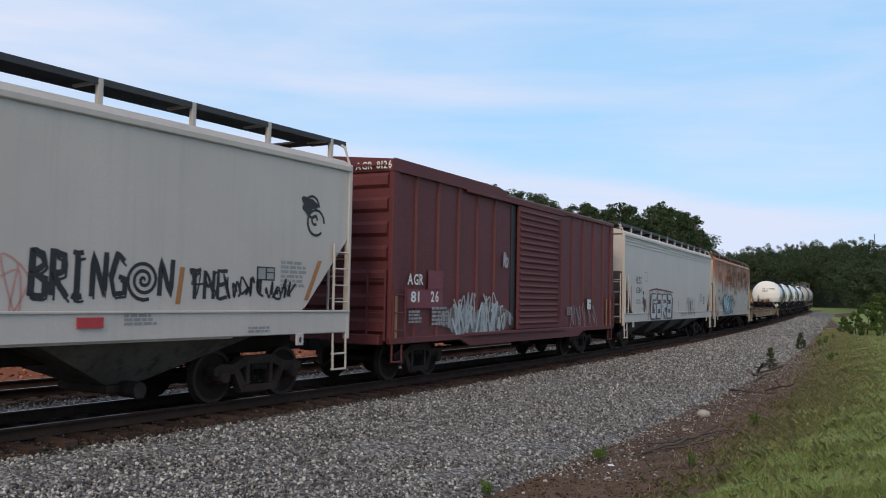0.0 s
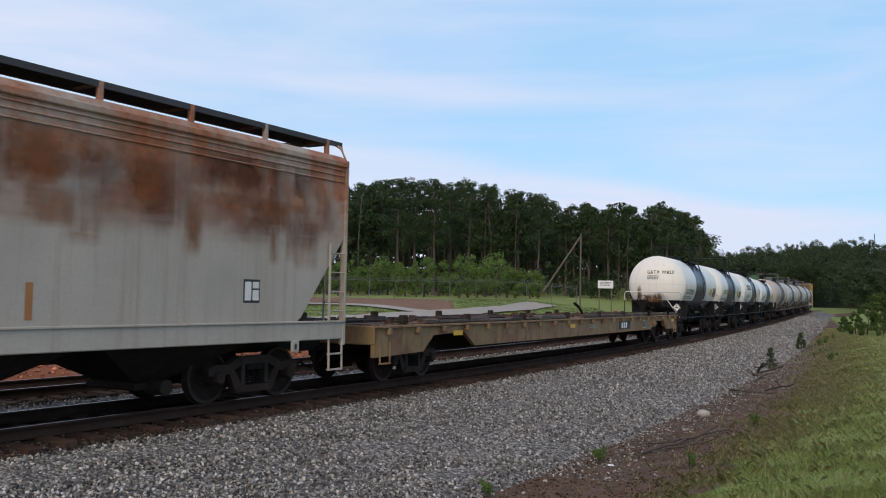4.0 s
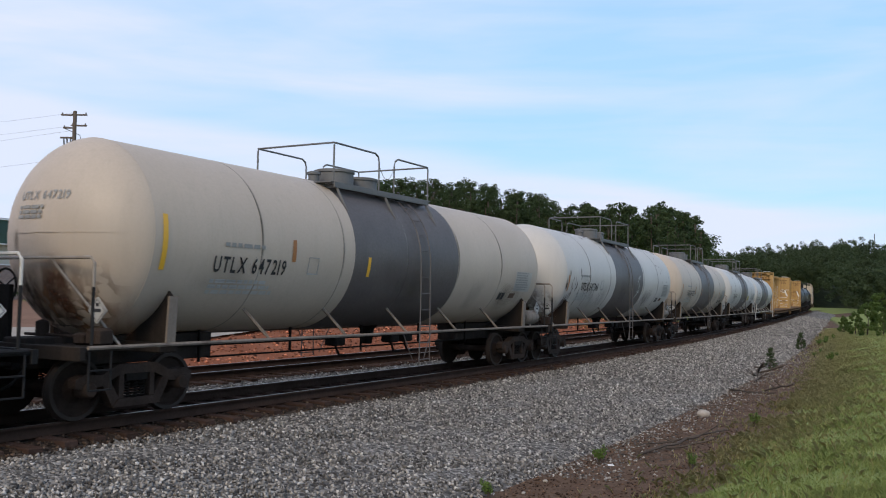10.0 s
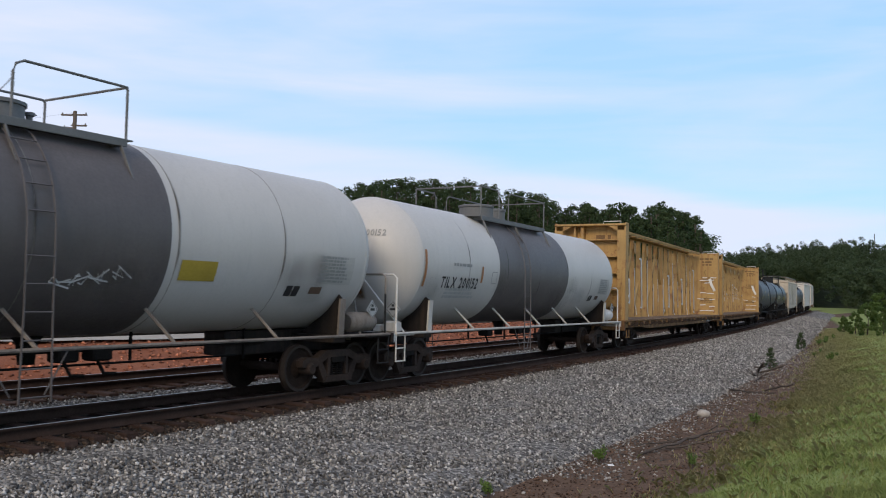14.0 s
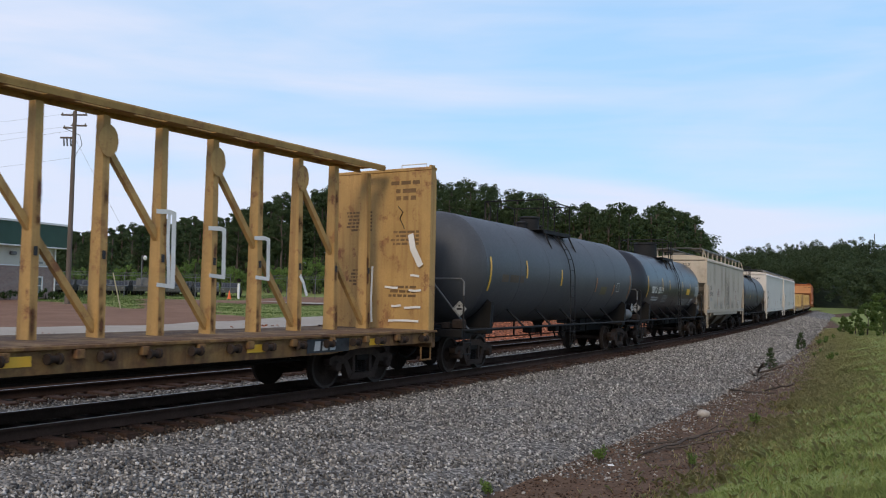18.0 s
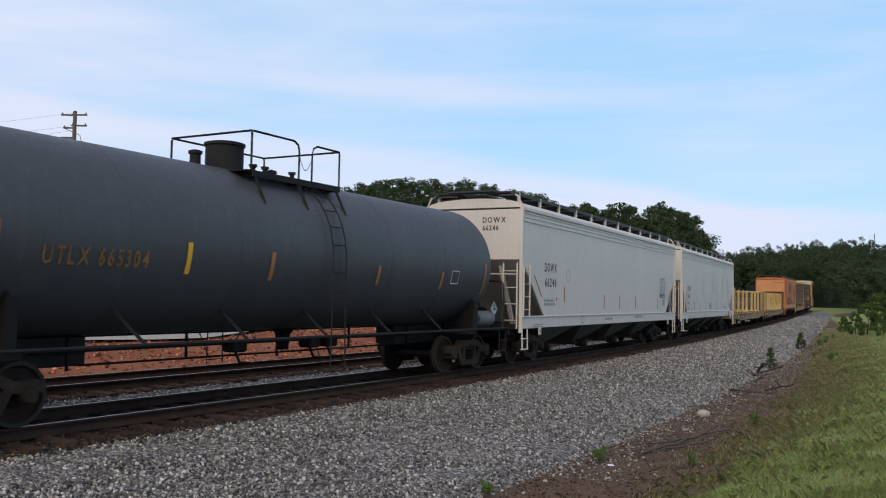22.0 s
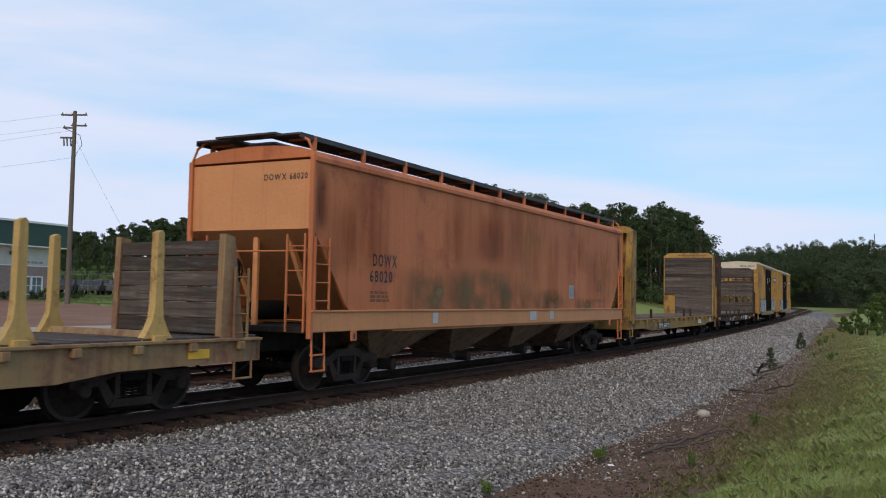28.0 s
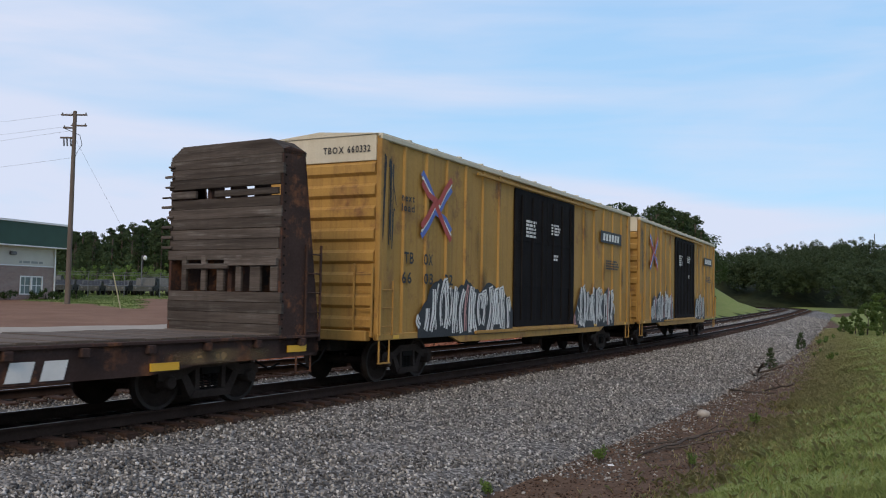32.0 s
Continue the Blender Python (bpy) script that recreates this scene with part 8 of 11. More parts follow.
    if mark:
        part("mark_panel", G().box(mark[1] - mid - 0.1, mark[1] - mid + 2.55, y - 0.008, y - 0.002, 0.68, 0.96, 0), INK_BLACK, car)
        part("car_mark", lettering(mark[0], 0.2, mark[1] - mid, 0.72, side(y - 0.012), 0.2, width=2.44), INK_WHITE, car)
    for x in (aL + 2.2, aR - 1.6, (aL + aR) / 2 + 2):
        part("reflector", G().box(x - mid, x - mid + 0.45, y - 0.008, y - 0.003, 0.85, 1.0, 0), REFL_YELLOW, car)
    return car, mid, hl


stake_flat("dirty yellow flat car with tall stakes and a low bulkhead", 373.9, 394.95, (377.76, 380.32, 382.84, 386.44, 388.94, 391.34), (394.2,), ("TTJX 62097", 378.82), True, SIDE_YELLOW)
stake_flat("rust-stained yellow flat car with stakes and a plank end wall", 396.05, 416.95, (398.2, 400.1, 402.0, 404.0, 406.1, 408.16, 410.38, 412.54, 414.82), (416.2,), None, True, YELLOW_DIRTY)


def bulkhead(car, x, sgn, deck, top, paint, cap, board_mat, seed, gaps, loose, cut=False, backed=True):
    """An end wall: boards on the load's side, steel ribs behind. sgn: +1 when the load lies towards +x."""
    xa, xb = sorted((x - sgn * 0.03, x))
    wall = part("bulkhead", G().box(xa, xb, -1.39, 1.39, deck, top - 0.06 if backed else deck + 0.2, 0.004), paint, car, "tall steel end wall with ribs behind its boards")
    for y in (-0.72, -0.1, 0.5):
        part("rib", G().prism([(x - sgn * 0.75, deck), (x - sgn * 0.03, deck), (x - sgn * 0.03, top - 0.06), (x - sgn * 0.3, top - 0.06)], "y", y - 0.05, y + 0.05), paint, wall)
    for sy in (-1, 1):
        part("side_plate", G().prism([(x - sgn * 1.05, deck - 0.3), (x + sgn * 0.06, deck - 0.3), (x + sgn * 0.06, top), (x - sgn * 0.1, top + 0.06), (x - sgn * 0.52, top + 0.02), (x - sgn * 0.62, top - 0.9)], "y", sy * 1.40, sy * 1.46), paint, wall)
        part("front_flange", G().add([(x - sgn * 1.05, sy * 1.46, deck), (x - sgn * 0.52, sy * 1.46, top), (x - sgn * 0.52, sy * 1.20, top), (x - sgn * 1.05, sy * 1.20, deck), (x - sgn * 1.0, sy * 1.46, deck), (x - sgn * 0.47, sy * 1.46, top), (x - sgn * 0.47, sy * 1.20, top), (x - sgn * 1.0, sy * 1.20, deck)],
                                     [(0, 1, 2, 3), (7, 6, 5, 4), (0, 4, 5, 1), (1, 5, 6, 2), (2, 6, 7, 3), (3, 7, 4, 0)]), paint, wall)
    for k in range(20):
        z = deck + 0.15 + k * (top - deck - 0.3) / 19
        part("bolt", G().lathe([(-1.475, 0.0), (-1.475, 0.018), (-1.455, 0.02)], 6, axis="y", x=x + sgn * 0.0, z=z), STEEL_DARK, wall)
    part("cross_rib", G().box(*sorted((x - sgn * 0.72, x - sgn * 0.03)), -1.39, 1.39, deck + 1.72, deck + 1.80, 0.01), paint, wall)
    g = G().prism([(-1.46, top - 0.08), (1.46, top - 0.08), (1.46, top), (1.15, top + 0.2), (-1.15, top + 0.2), (-1.46, top)], "x", *sorted((x - sgn * 0.55, x + sgn * 0.085)))
    part("top_cap", g, cap, wall)
    if cap is not WOOD_GREY:
        part("cap_lettering", bars(1, 0.06, -1.05, top + 0.04, 2.1, lambda q, z: (x + sgn * 0.09, q, z), 4), INK_BROWN, wall)["kind"] = "stuff"
    n = 17
    rg = random.Random(seed)
    p = (top - 0.08 - deck) / n
    xa, xb = sorted((x + sgn * 0.005, x + sgn * 0.08))
    for k in range(n):
        if k in gaps:
            continue
        z = deck + 0.02 + k * p
        y1 = 0.78 if cut and z < 2.25 else 1.39 + rg.uniform(0, loose)
        y0 = -1.39 - rg.uniform(0, loose)
        d = rg.uniform(-0.01, 0.006)
        part("board", G().box(xa + d, xb + d, y0, y1, z, z + p * rg.uniform(0.965, 0.99), 0.008), board_mat, wall)
    part("ladder", rungs(G(), x - sgn * 0.8, -1.5, deck - 0.1, deck + 1.7, 5, 0.4), paint, wall)


def bulk_flat(label, aL, aR, paint, capL, marks, seed):
    deck = 1.14
    car, mid, hl = flat_base("bulkhead_flat_car", label, aL, aR, paint, deck, 0.5, pockets=18, deck_mat=WOOD_DECK)
    return car, mid, hl, deck


TAN_RUB = soft_stain("rubbed_tan_paint", (0.30, 0.19, 0.085), 0.8, 1.5)


def build_bulk_flats():
    car, mid, hl, deck = bulk_flat("yellow bulkhead flat car with grey plank end walls", 438.95, 459.95, YELLOW_DULL, None, None, 1)
    bulkhead(car, 440.1 - mid, 1, deck, 4.72, YELLOW_DULL, YELLOW_DULL, WOOD_GREY, 61, (), 0.0)
    bulkhead(car, 458.9 - mid, -1, deck, 4.66, YELLOW_DULL, YELLOW_BOX, WOOD_GREY, 62, (), 0.0, True)
    y = -1.465
    part("mark_panel", G().box(444.1 - mid, 446.6 - mid, y - 0.008, y - 0.002, 0.68, 0.96, 0), INK_BLACK, car)
    part("car_mark", lettering("TTPX 804722", 0.2, 444.28 - mid, 0.72, side(y - 0.012), 0.18, width=2.16), INK_WHITE, car)
    word_shape(car, 453.95 - mid, 0.76, 0.27, y - 0.012, INK_WHITE)
    part("mark_panel", G().box(453.85 - mid, 455.0 - mid, y - 0.008, y - 0.002, 0.76, 1.06, 0), INK_BLACK, car)
    placard(car, 457.6 - mid, 0.76, y - 0.008, 0.36, 0.32)
    for x in (443.1, 450.4, 452.1):
        part("deck_block", G().box(x - mid - 0.045, x - mid + 0.045, -1.44, -1.34, deck, deck + 0.42, 0.012), STEEL_RUST, car)
    part("wood_remnant", G().box(457.2 - mid, 457.9 - mid, -1.3, -0.7, deck + 0.05, deck + 0.16, 0.02), WOOD_GREY, car)
    car, mid, hl, deck = bulk_flat("rust brown bulkhead flat car with broken plank end walls", 460.9, 481.45, BROWN_FLAT, None, None, 2)
    bulkhead(car, 461.95 - mid, 1, deck, 4.62, BROWN_FLAT, BROWN_FLAT, WOOD_GREY, 71, (9,), 0.1, False, False)
    bulkhead(car, hl - 1.0, -1, deck, 4.55, BROWN_FLAT, WOOD_GREY, WOOD_GREY, 72, (4, 5, 6, 13), 0.12, False, False)
    x = hl - 1.04
    rg = random.Random(5)
    for y0, y1, z0, z1 in ((-1.4, -1.22, 1.95, 2.62), (-0.98, -0.72, 1.95, 2.5), (-0.5, -0.36, 1.95, 2.62), (-0.05, 0.12, 1.95, 2.45), (0.42, 0.55, 1.95, 2.62), (0.95, 1.08, 1.95, 2.62), (-1.4, -0.1, 2.42, 2.56), (-0.2, 0.9, 2.36, 2.46), (-1.4, 0.2, 3.72, 3.84), (0.7, 1.4, 3.72, 3.86)):
        d = 0.05 if z1 - z0 > 0.3 else 0.0
        part("broken_board", G().box(x - 0.1 + d, x - 0.03 + d, y0, y1, z0, z1, 0.01), WOOD_GREY, car)
    for k in range(9):
        z = 2.75 + k * 0.2
        part("splinter", G().box(x - 0.09, x - 0.03, 1.35, 1.48 + rg.uniform(0.02, 0.2), z, z + rg.uniform(0.03, 0.06), 0.008), WOOD_GREY, car)
    for k in range(5):
        z = 3.2 + k * 0.22
        part("splinter", G().box(-hl + 1.08, -hl + 1.15, -1.5 - rg.uniform(0.05, 0.16), -1.38, z, z + rg.uniform(0.03, 0.09), 0.008), WOOD_GREY, car)
    part("car_mark", lettering("1391", 0.23, 467.45 - mid, 0.69, side(y - 0.012), 0.16, width=0.8), INK_PALE, car)
    word_shape(car, 466.19 - mid, 0.72, 0.2, y - 0.012, INK_PALE)
    for x0, x1, z0, z1, mt in ((469.0, 470.6, 0.70, 0.98, TAN_RUB), (470.9, 473.4, 0.66, 1.0, TAN_RUB), (471.4, 473.3, 0.72, 0.96, TAN_RUB), (477.9, 480.2, 0.74, 1.0, TAN_RUB)):
        smudge(car, side(y - 0.006), (x0 + x1) / 2 - mid, (z0 + z1) / 2, (x1 - x0) * 1.15, (z1 - z0) * 1.15, mt, "worn_paint")
    part("graffiti", scrawl(473.5 - mid, 0.68, 0.95, 0.33, 5, y - 0.013, 0.035, 55), INK_PALE, car, "white scribble on the sill")
    part("graffiti", scrawl(471.5 - mid, 0.76, 1.0, 0.16, 5, y - 0.013, 0.025, 56), STEEL_RUST, car)
    for x in (474.7, 475.2, 475.7):
        part("company_mark", G().add([(x - mid, y - 0.014, 0.68), (x - mid + 0.36, y - 0.014, 0.68), (x - mid + 0.43, y - 0.014, 0.95), (x - mid + 0.07, y - 0.014, 0.95)], [(0, 1, 2, 3)]), INK_WHITE, car)
    for xx, w, z in ((461.2, 0.5, 0.86), (468.35, 0.46, 0.85), (472.29, 0.5, 0.78), (480.6, 0.5, 0.86), (477.53, 0.55, 0.7)):
        part("reflector", G().box(xx - mid, xx - mid + w, y - 0.03, y - 0.003, z, z + 0.12, 0), REFL_YELLOW, car)
    for xx in (465.2, 467.0, 469.4, 471.24, 472.1, 475.0):
        part("deck_stake", G().box(xx - mid - 0.035, xx - mid + 0.035, -1.42, -1.34, deck, deck + 0.3, 0.01), STEEL_RUST, car)


build_bulk_flats()


# ---------- centre-beam flat cars ----------
STEEL_DECK = M("rusted_steel_deck", (0.12, 0.072, 0.045), 0.85, var=0.3, scale=1.2, patch=0.5, pcol=(0.16, 0.11, 0.06), pscale=1.5, bump=0.1, spec=0.2)
BEAM_RUST = soft_stain("beam_rust", (0.13, 0.052, 0.024), 1.1, 3.0, False)
def centerbeam(label, aL, aR, first, count, bands, seed, scraps):
    """first, count: where the posts begin and how many there are; bands: strapping left on the posts."""
    deck, top = 1.12, 4.98
    car, mid, hl = flat_base("centerbeam_flat_car", label, aL, aR, YELLOW_GRIME, deck, 0.36, planks=False, pockets=20)
    part("deck", G().box(-hl + 0.1, hl - 0.1, -1.4, 1.4, deck - 0.02, deck + 0.03, 0.01), STEEL_DECK, car)
    rg = random.Random(seed)
    for sx in (-1, 1):
        depth = 0.46 if sx < 0 else 0.24
        xo, xi = sx * (hl - 0.04), sx * (hl - 0.04 - depth)
        b = part("bulkhead", G().box(min(xi, xi + sx * 0.05), max(xi, xi + sx * 0.05), -1.40, 1.40, deck, top - 0.1, 0.008), YELLOW_BEAM, car, "tall yellow steel end wall")
        for sy in (-1, 1):
            part("edge_post", G().prism([(xi, deck - 0.12), (xo, deck - 0.12), (xo, top - 0.35), (xo - sx * 0.08, top), (xi, top)], "y", sy * 1.40, sy * 1.46), YELLOW_BEAM, b)
            part("edge_flange", G().box(min(xo, xo - sx * 0.04), max(xo, xo - sx * 0.04), min(sy * 1.12, sy * 1.40), max(sy * 1.12, sy * 1.40), deck - 0.1, top - 0.3, 0.006), YELLOW_BEAM, b)
            part("corner_gusset", G().prism([(sy * 1.12, top - 0.32), (sy * 0.72, top - 0.12), (sy * 1.12, top - 0.12)], "x", xo - sx * 0.06, xo - sx * 0.02), YELLOW_BEAM, b)
        part("rib", G().box(min(xi + sx * 0.03, xo - sx * 0.1), max(xi + sx * 0.03, xo - sx * 0.1), 0.28, 0.40, deck, top - 0.12, 0.008), YELLOW_BEAM, b)
        part("rib", G().box(min(xi + sx * 0.03, xo - sx * 0.14), max(xi + sx * 0.03, xo - sx * 0.14), 0.62, 0.70, deck, top - 0.12, 0.008), YELLOW_BEAM, b)
        for k in range(5):
            z = deck + 0.55 + k * 0.66
            part("rib", G().box(min(xi + sx * 0.03, xo - sx * 0.16), max(xi + sx * 0.03, xo - sx * 0.16), -1.38, 1.38, z - 0.025, z + 0.025, 0.006), YELLOW_BEAM, b)
        part("cap", G().box(min(xi - sx * 0.02, xo + sx * 0.02), max(xi - sx * 0.02, xo + sx * 0.02), -1.46, 1.46, top - 0.12, top - 0.04, 0.015), YELLOW_BEAM, b)
        part("grab_rail", G().tube([(xi + sx * 0.2, -1.2, top - 0.04), (xi + sx * 0.2, -1.2, top + 0.07), (xi + sx * 0.2, -0.5, top + 0.07), (xi + sx * 0.2, -0.5, top - 0.04)], 0.016, 6), STRAP_WHITE, b)
        part("ladder", rungs(G(), xo + sx * 0.06, -1.1, deck, deck + 1.5, 4, 0.42, "y"), YELLOW_BEAM, b)
        inner = lambda q, z: (xi - sx * 0.004, q, z)
        brown = INK_BROWN
        for rows, h_, q, z, w, sd in ((1, 0.09, -1.15, 4.55, 1.0, 3), (2, 0.1, -1.05, 4.35, 0.7, 8), (4, 0.055, -1.15, 3.4, 0.9, 4), (3, 0.06, -1.1, 2.1, 0.8, 5), (6, 0.05, 0.2, 3.9, 0.8, 6), (5, 0.05, 0.2, 2.5, 0.7, 7)):
            part("stencil_block", bars(rows, h_, q, z, w, inner, sd, 1.7), brown, b)["kind"] = "stuff"
        part("warning_figure", G().ribbon([inner(-0.75, 3.5), inner(-0.62, 3.75), inner(-0.7, 3.9), inner(-0.55, 4.05)], 0.07), INK_BLACK, b)
        if sx < 0:
            part("end_mark", bars(1, 0.17, 0.15, 4.35, 0.75, lambda q, z: (xi + sx * 0.056, -q, z), 3), INK_BROWN, b)
        # torn strapping stuck to the end wall
        for k in range(scraps):
            z = deck + (0.25, 0.55, 0.6, 0.95, 1.0, 1.3, 1.35, 2.0, 2.15, 2.3, 2.35)[k % 11] + rg.uniform(-0.04, 0.04)
            q = (-1.2, -1.25, -0.7, -1.25, -0.6, -1.2, -0.7, -1.1, -1.2, -0.8, -1.35)[k % 11]
            w = rg.uniform(0.25, 0.5) if k % 11 not in (0, 8) else 0.85
            part("loose_strap", G().ribbon([(xi - sx * 0.03, q + w * j / 4, z + 0.012 * math.sin(j * 0.9 + k)) for j in range(5)], 0.05, (-sx, 0, 0)), STRAP_WHITE, car)
        part("loose_strap", G().ribbon([(xi - sx * 0.05, -0.95, deck + 2.25), (xi - sx * 0.09, -1.05, deck + 1.9), (xi - sx * 0.06, -1.25, deck + 1.5)], 0.16, (-sx, 0, 0)), STRAP_WHITE, car, "torn white strapping")
    pitch = 1.219
    xs = [first - mid + pitch * k for k in range(count)]
    for x in xs:
        part("beam_post", G().prism([(-0.15, deck), (0.15, deck), (0.09, top - 0.2), (-0.09, top - 0.2)], "x", x - 0.068, x + 0.068), YELLOW_BEAM, car)
        face = lambda q, z: (q, -0.153 + 0.0163 * (z - deck) * 0.98, z)
        for z, h_ in ((deck + 0.3, 0.7), (deck + 0.9 + 2.2 * rg.random(), 0.5), (deck + 0.6 + 2.6 * rg.random(), 0.35)):
            smudge(car, face, x + rg.uniform(-0.04, 0.04), z, 0.11, h_, BEAM_RUST, "rust_patch", 0.3)
        # slot not cut: its darkness is a black patch on the post
        part("strap_slot", G().box(x - 0.03, x + 0.03, -0.145, -0.128, 2.42, 2.56, 0), INK_BLACK, car)
    half_n = count // 2
    for k in list(range(0, half_n - 1, 2)) + list(range(half_n + 2, count, 2)):
        xa, xb = (xs[k], xs[k + 2]) if k < half_n else (xs[k], xs[k - 2])
        part("diagonal_brace", G().add([(xa - 0.068, -0.05, deck + 0.1), (xa + 0.068, -0.05, deck + 0.1), (xb + 0.068, -0.05, top - 0.62), (xb - 0.068, -0.05, top - 0.62), (xa - 0.068, 0.05, deck + 0.1), (xa + 0.068, 0.05, deck + 0.1), (xb + 0.068, 0.05, top - 0.62), (xb - 0.068, 0.05, top - 0.62)],
                                       [(0, 1, 2, 3), (7, 6, 5, 4), (0, 4, 5, 1), (1, 5, 6, 2), (2, 6, 7, 3), (3, 7, 4, 0)]), YELLOW_BEAM, car)
        g = G().prism([(xb + 0.19 * math.cos(t), top - 0.62 + 0.27 * math.sin(t)) for t in [2 * math.pi * j / 14 for j in range(14)]], "y", -0.15, -0.135)
        part("gusset", g, YELLOW_BEAM, car)
    # the chord along the top: sloping flanges and a plate pierced by long holes
    for sy in (-1, 1):
        part("chord_flange", G().prism([(sy * 0.36, top - 0.04), (sy * 0.40, top - 0.04), (sy * 0.37, top - 0.13), (sy * 0.33, top - 0.13)], "x", -hl + 0.6, hl - 0.6), YELLOW_BEAM, car)
    for sy in (-1, 1):
        part("chord_plate", G().box(-hl + 0.6, hl - 0.6, min(sy * 0.16, sy * 0.38), max(sy * 0.16, sy * 0.38), top - 0.04, top, 0.006), YELLOW_BEAM, car)
    n = int((2 * hl - 1.2) / 1.16)
    for k in range(n + 1):
        x = -hl + 0.6 + (2 * hl - 1.2) * k / n
        part("chord_tie", G().box(max(-hl + 0.6, x - 0.26), min(hl - 0.6, x + 0.26), -0.16, 0.16, top - 0.038, top - 0.004, 0.0), YELLOW_BEAM, car)
    for k, dx, z0, z1, kind in bands:
        x = xs[k] + dx
        lean = lambda z: -(0.15 - 0.06 * (z - deck) / (top - 0.25 - deck)) - 0.02
        if kind != "loop":
            part("loose_strap", G().ribbon([(x + 0.02 * math.sin(z0 * 7 + j), lean(z0 + (z1 - z0) * j / 5) - 0.012, z0 + (z1 - z0) * j / 5) for j in range(6)], 0.075, (0, -1, 0)), STRAP_WHITE, car, "torn white strapping")
        if kind in ("loop", "both"):
            g = G().ribbon([(x - 0.28, lean(z1), z1), (x, lean(z1) - 0.02, z1 + 0.01), (x + 0.14, lean(z1) - 0.02, z1 - 0.02)], 0.08)
            g.ribbon([(x + 0.1, lean(z1) - 0.022, z1), (x + 0.1, lean(z0) - 0.022, z0)], 0.10)
            g.ribbon([(x + 0.14, lean(z0) - 0.024, z0), (x - 0.26, lean(z0) - 0.024, z0 + 0.03)], 0.07)
            part("loose_strap", g, STRAP_WHITE, car)
        if kind == "rag":
            part("loose_strap", G().ribbon([(x - 0.05, lean(z0) - 0.03, z0), (x + 0.04, lean(z0) - 0.05, z0 - 0.14), (x + 0.12, lean(z0) - 0.04, z0 - 0.3), (x + 0.15, lean(z0) - 0.06, z0 - 0.42)], 0.08), STRAP_WHITE, car)
    y = -1.465
    part("mark_panel", G().box(hl - 4.6, hl - 3.3, y - 0.008, y - 0.002, 0.8, 1.06, 0), INK_BLACK, car)
    word_shape(car, hl - 4.4, 0.84, 0.2, y - 0.012, INK_PALE)
    for x in (-hl + 2.2, 0.5, hl - 2.6, hl - 6.2):
        part("reflector", G().box(x, x + 0.5, y - 0.008, y - 0.003, 0.88, 1.02, 0), REFL_YELLOW, car)
    for k in range(26):
        x = -hl + 0.6 + k * (2 * hl - 1.2) / 25
        part("winch", G().lathe([(x - 0.11, 0.0), (x - 0.11, 0.08), (x - 0.07, 0.08), (x - 0.07, 0.05), (x + 0.07, 0.05), (x + 0.07, 0.08), (x + 0.11, 0.08), (x + 0.11, 0.0)], 10, y=-1.545, z=deck - 0.15), STEEL_RUST, car, smooth=40)


rgs = random.Random(81)
MANY = [(k, rgs.uniform(-0.12, 0.12), rgs.uniform(1.2, 2.3), rgs.uniform(2.6, 4.1), rgs.choice(("strip", "strip", "both", "rag"))) for k in [0, 1, 1, 2, 3, 3, 4, 5, 6, 6, 7, 8, 9, 9, 10, 11, 11, 12, 13, 14, 15, 15, 16]]
centerbeam("yellow centre-beam flat car hung with torn white strapping", 219.0, 241.75, 220.95, 17, MANY, 81, 11)
SOME = [(0, 0.14, 1.18, 3.15, "strip"), (1, 0.1, 2.15, 2.95, "loop"), (2, 0.12, 2.2, 2.95, "loop"), (3, 0.12, 2.15, 3.05, "both"), (4, 0.1, 2.2, 2.2, "rag"), (5, 0.1, 2.1, 2.1, "rag"), (7, 0.1, 2.0, 2.75, "strip"), (8, 0.0, 2.6, 2.6, "rag"), (11, 0.1, 2.0, 3.3, "both"),
        (12, 0.1, 2.2, 3.1, "loop"), (13, 0.1, 2.2, 3.0, "loop"), (14, 0.0, 2.3, 2.3, "rag"), (16, 0.1, 1.3, 2.6, "strip")]
centerbeam("yellow centre-beam flat car with bare leaning posts", 243.1, 265.65, 245.3, 17, SOME, 82, 6)


# ---------- two yellow boxcars at the tail ----------
BOX_GRIME = soft_stain("boxcar_grime", (0.10, 0.065, 0.035), 0.6, 1.2)
EMBLEM_RED = M("faded_red_emblem", (0.42, 0.06, 0.045), 0.6, var=0.15, bump=0.0)


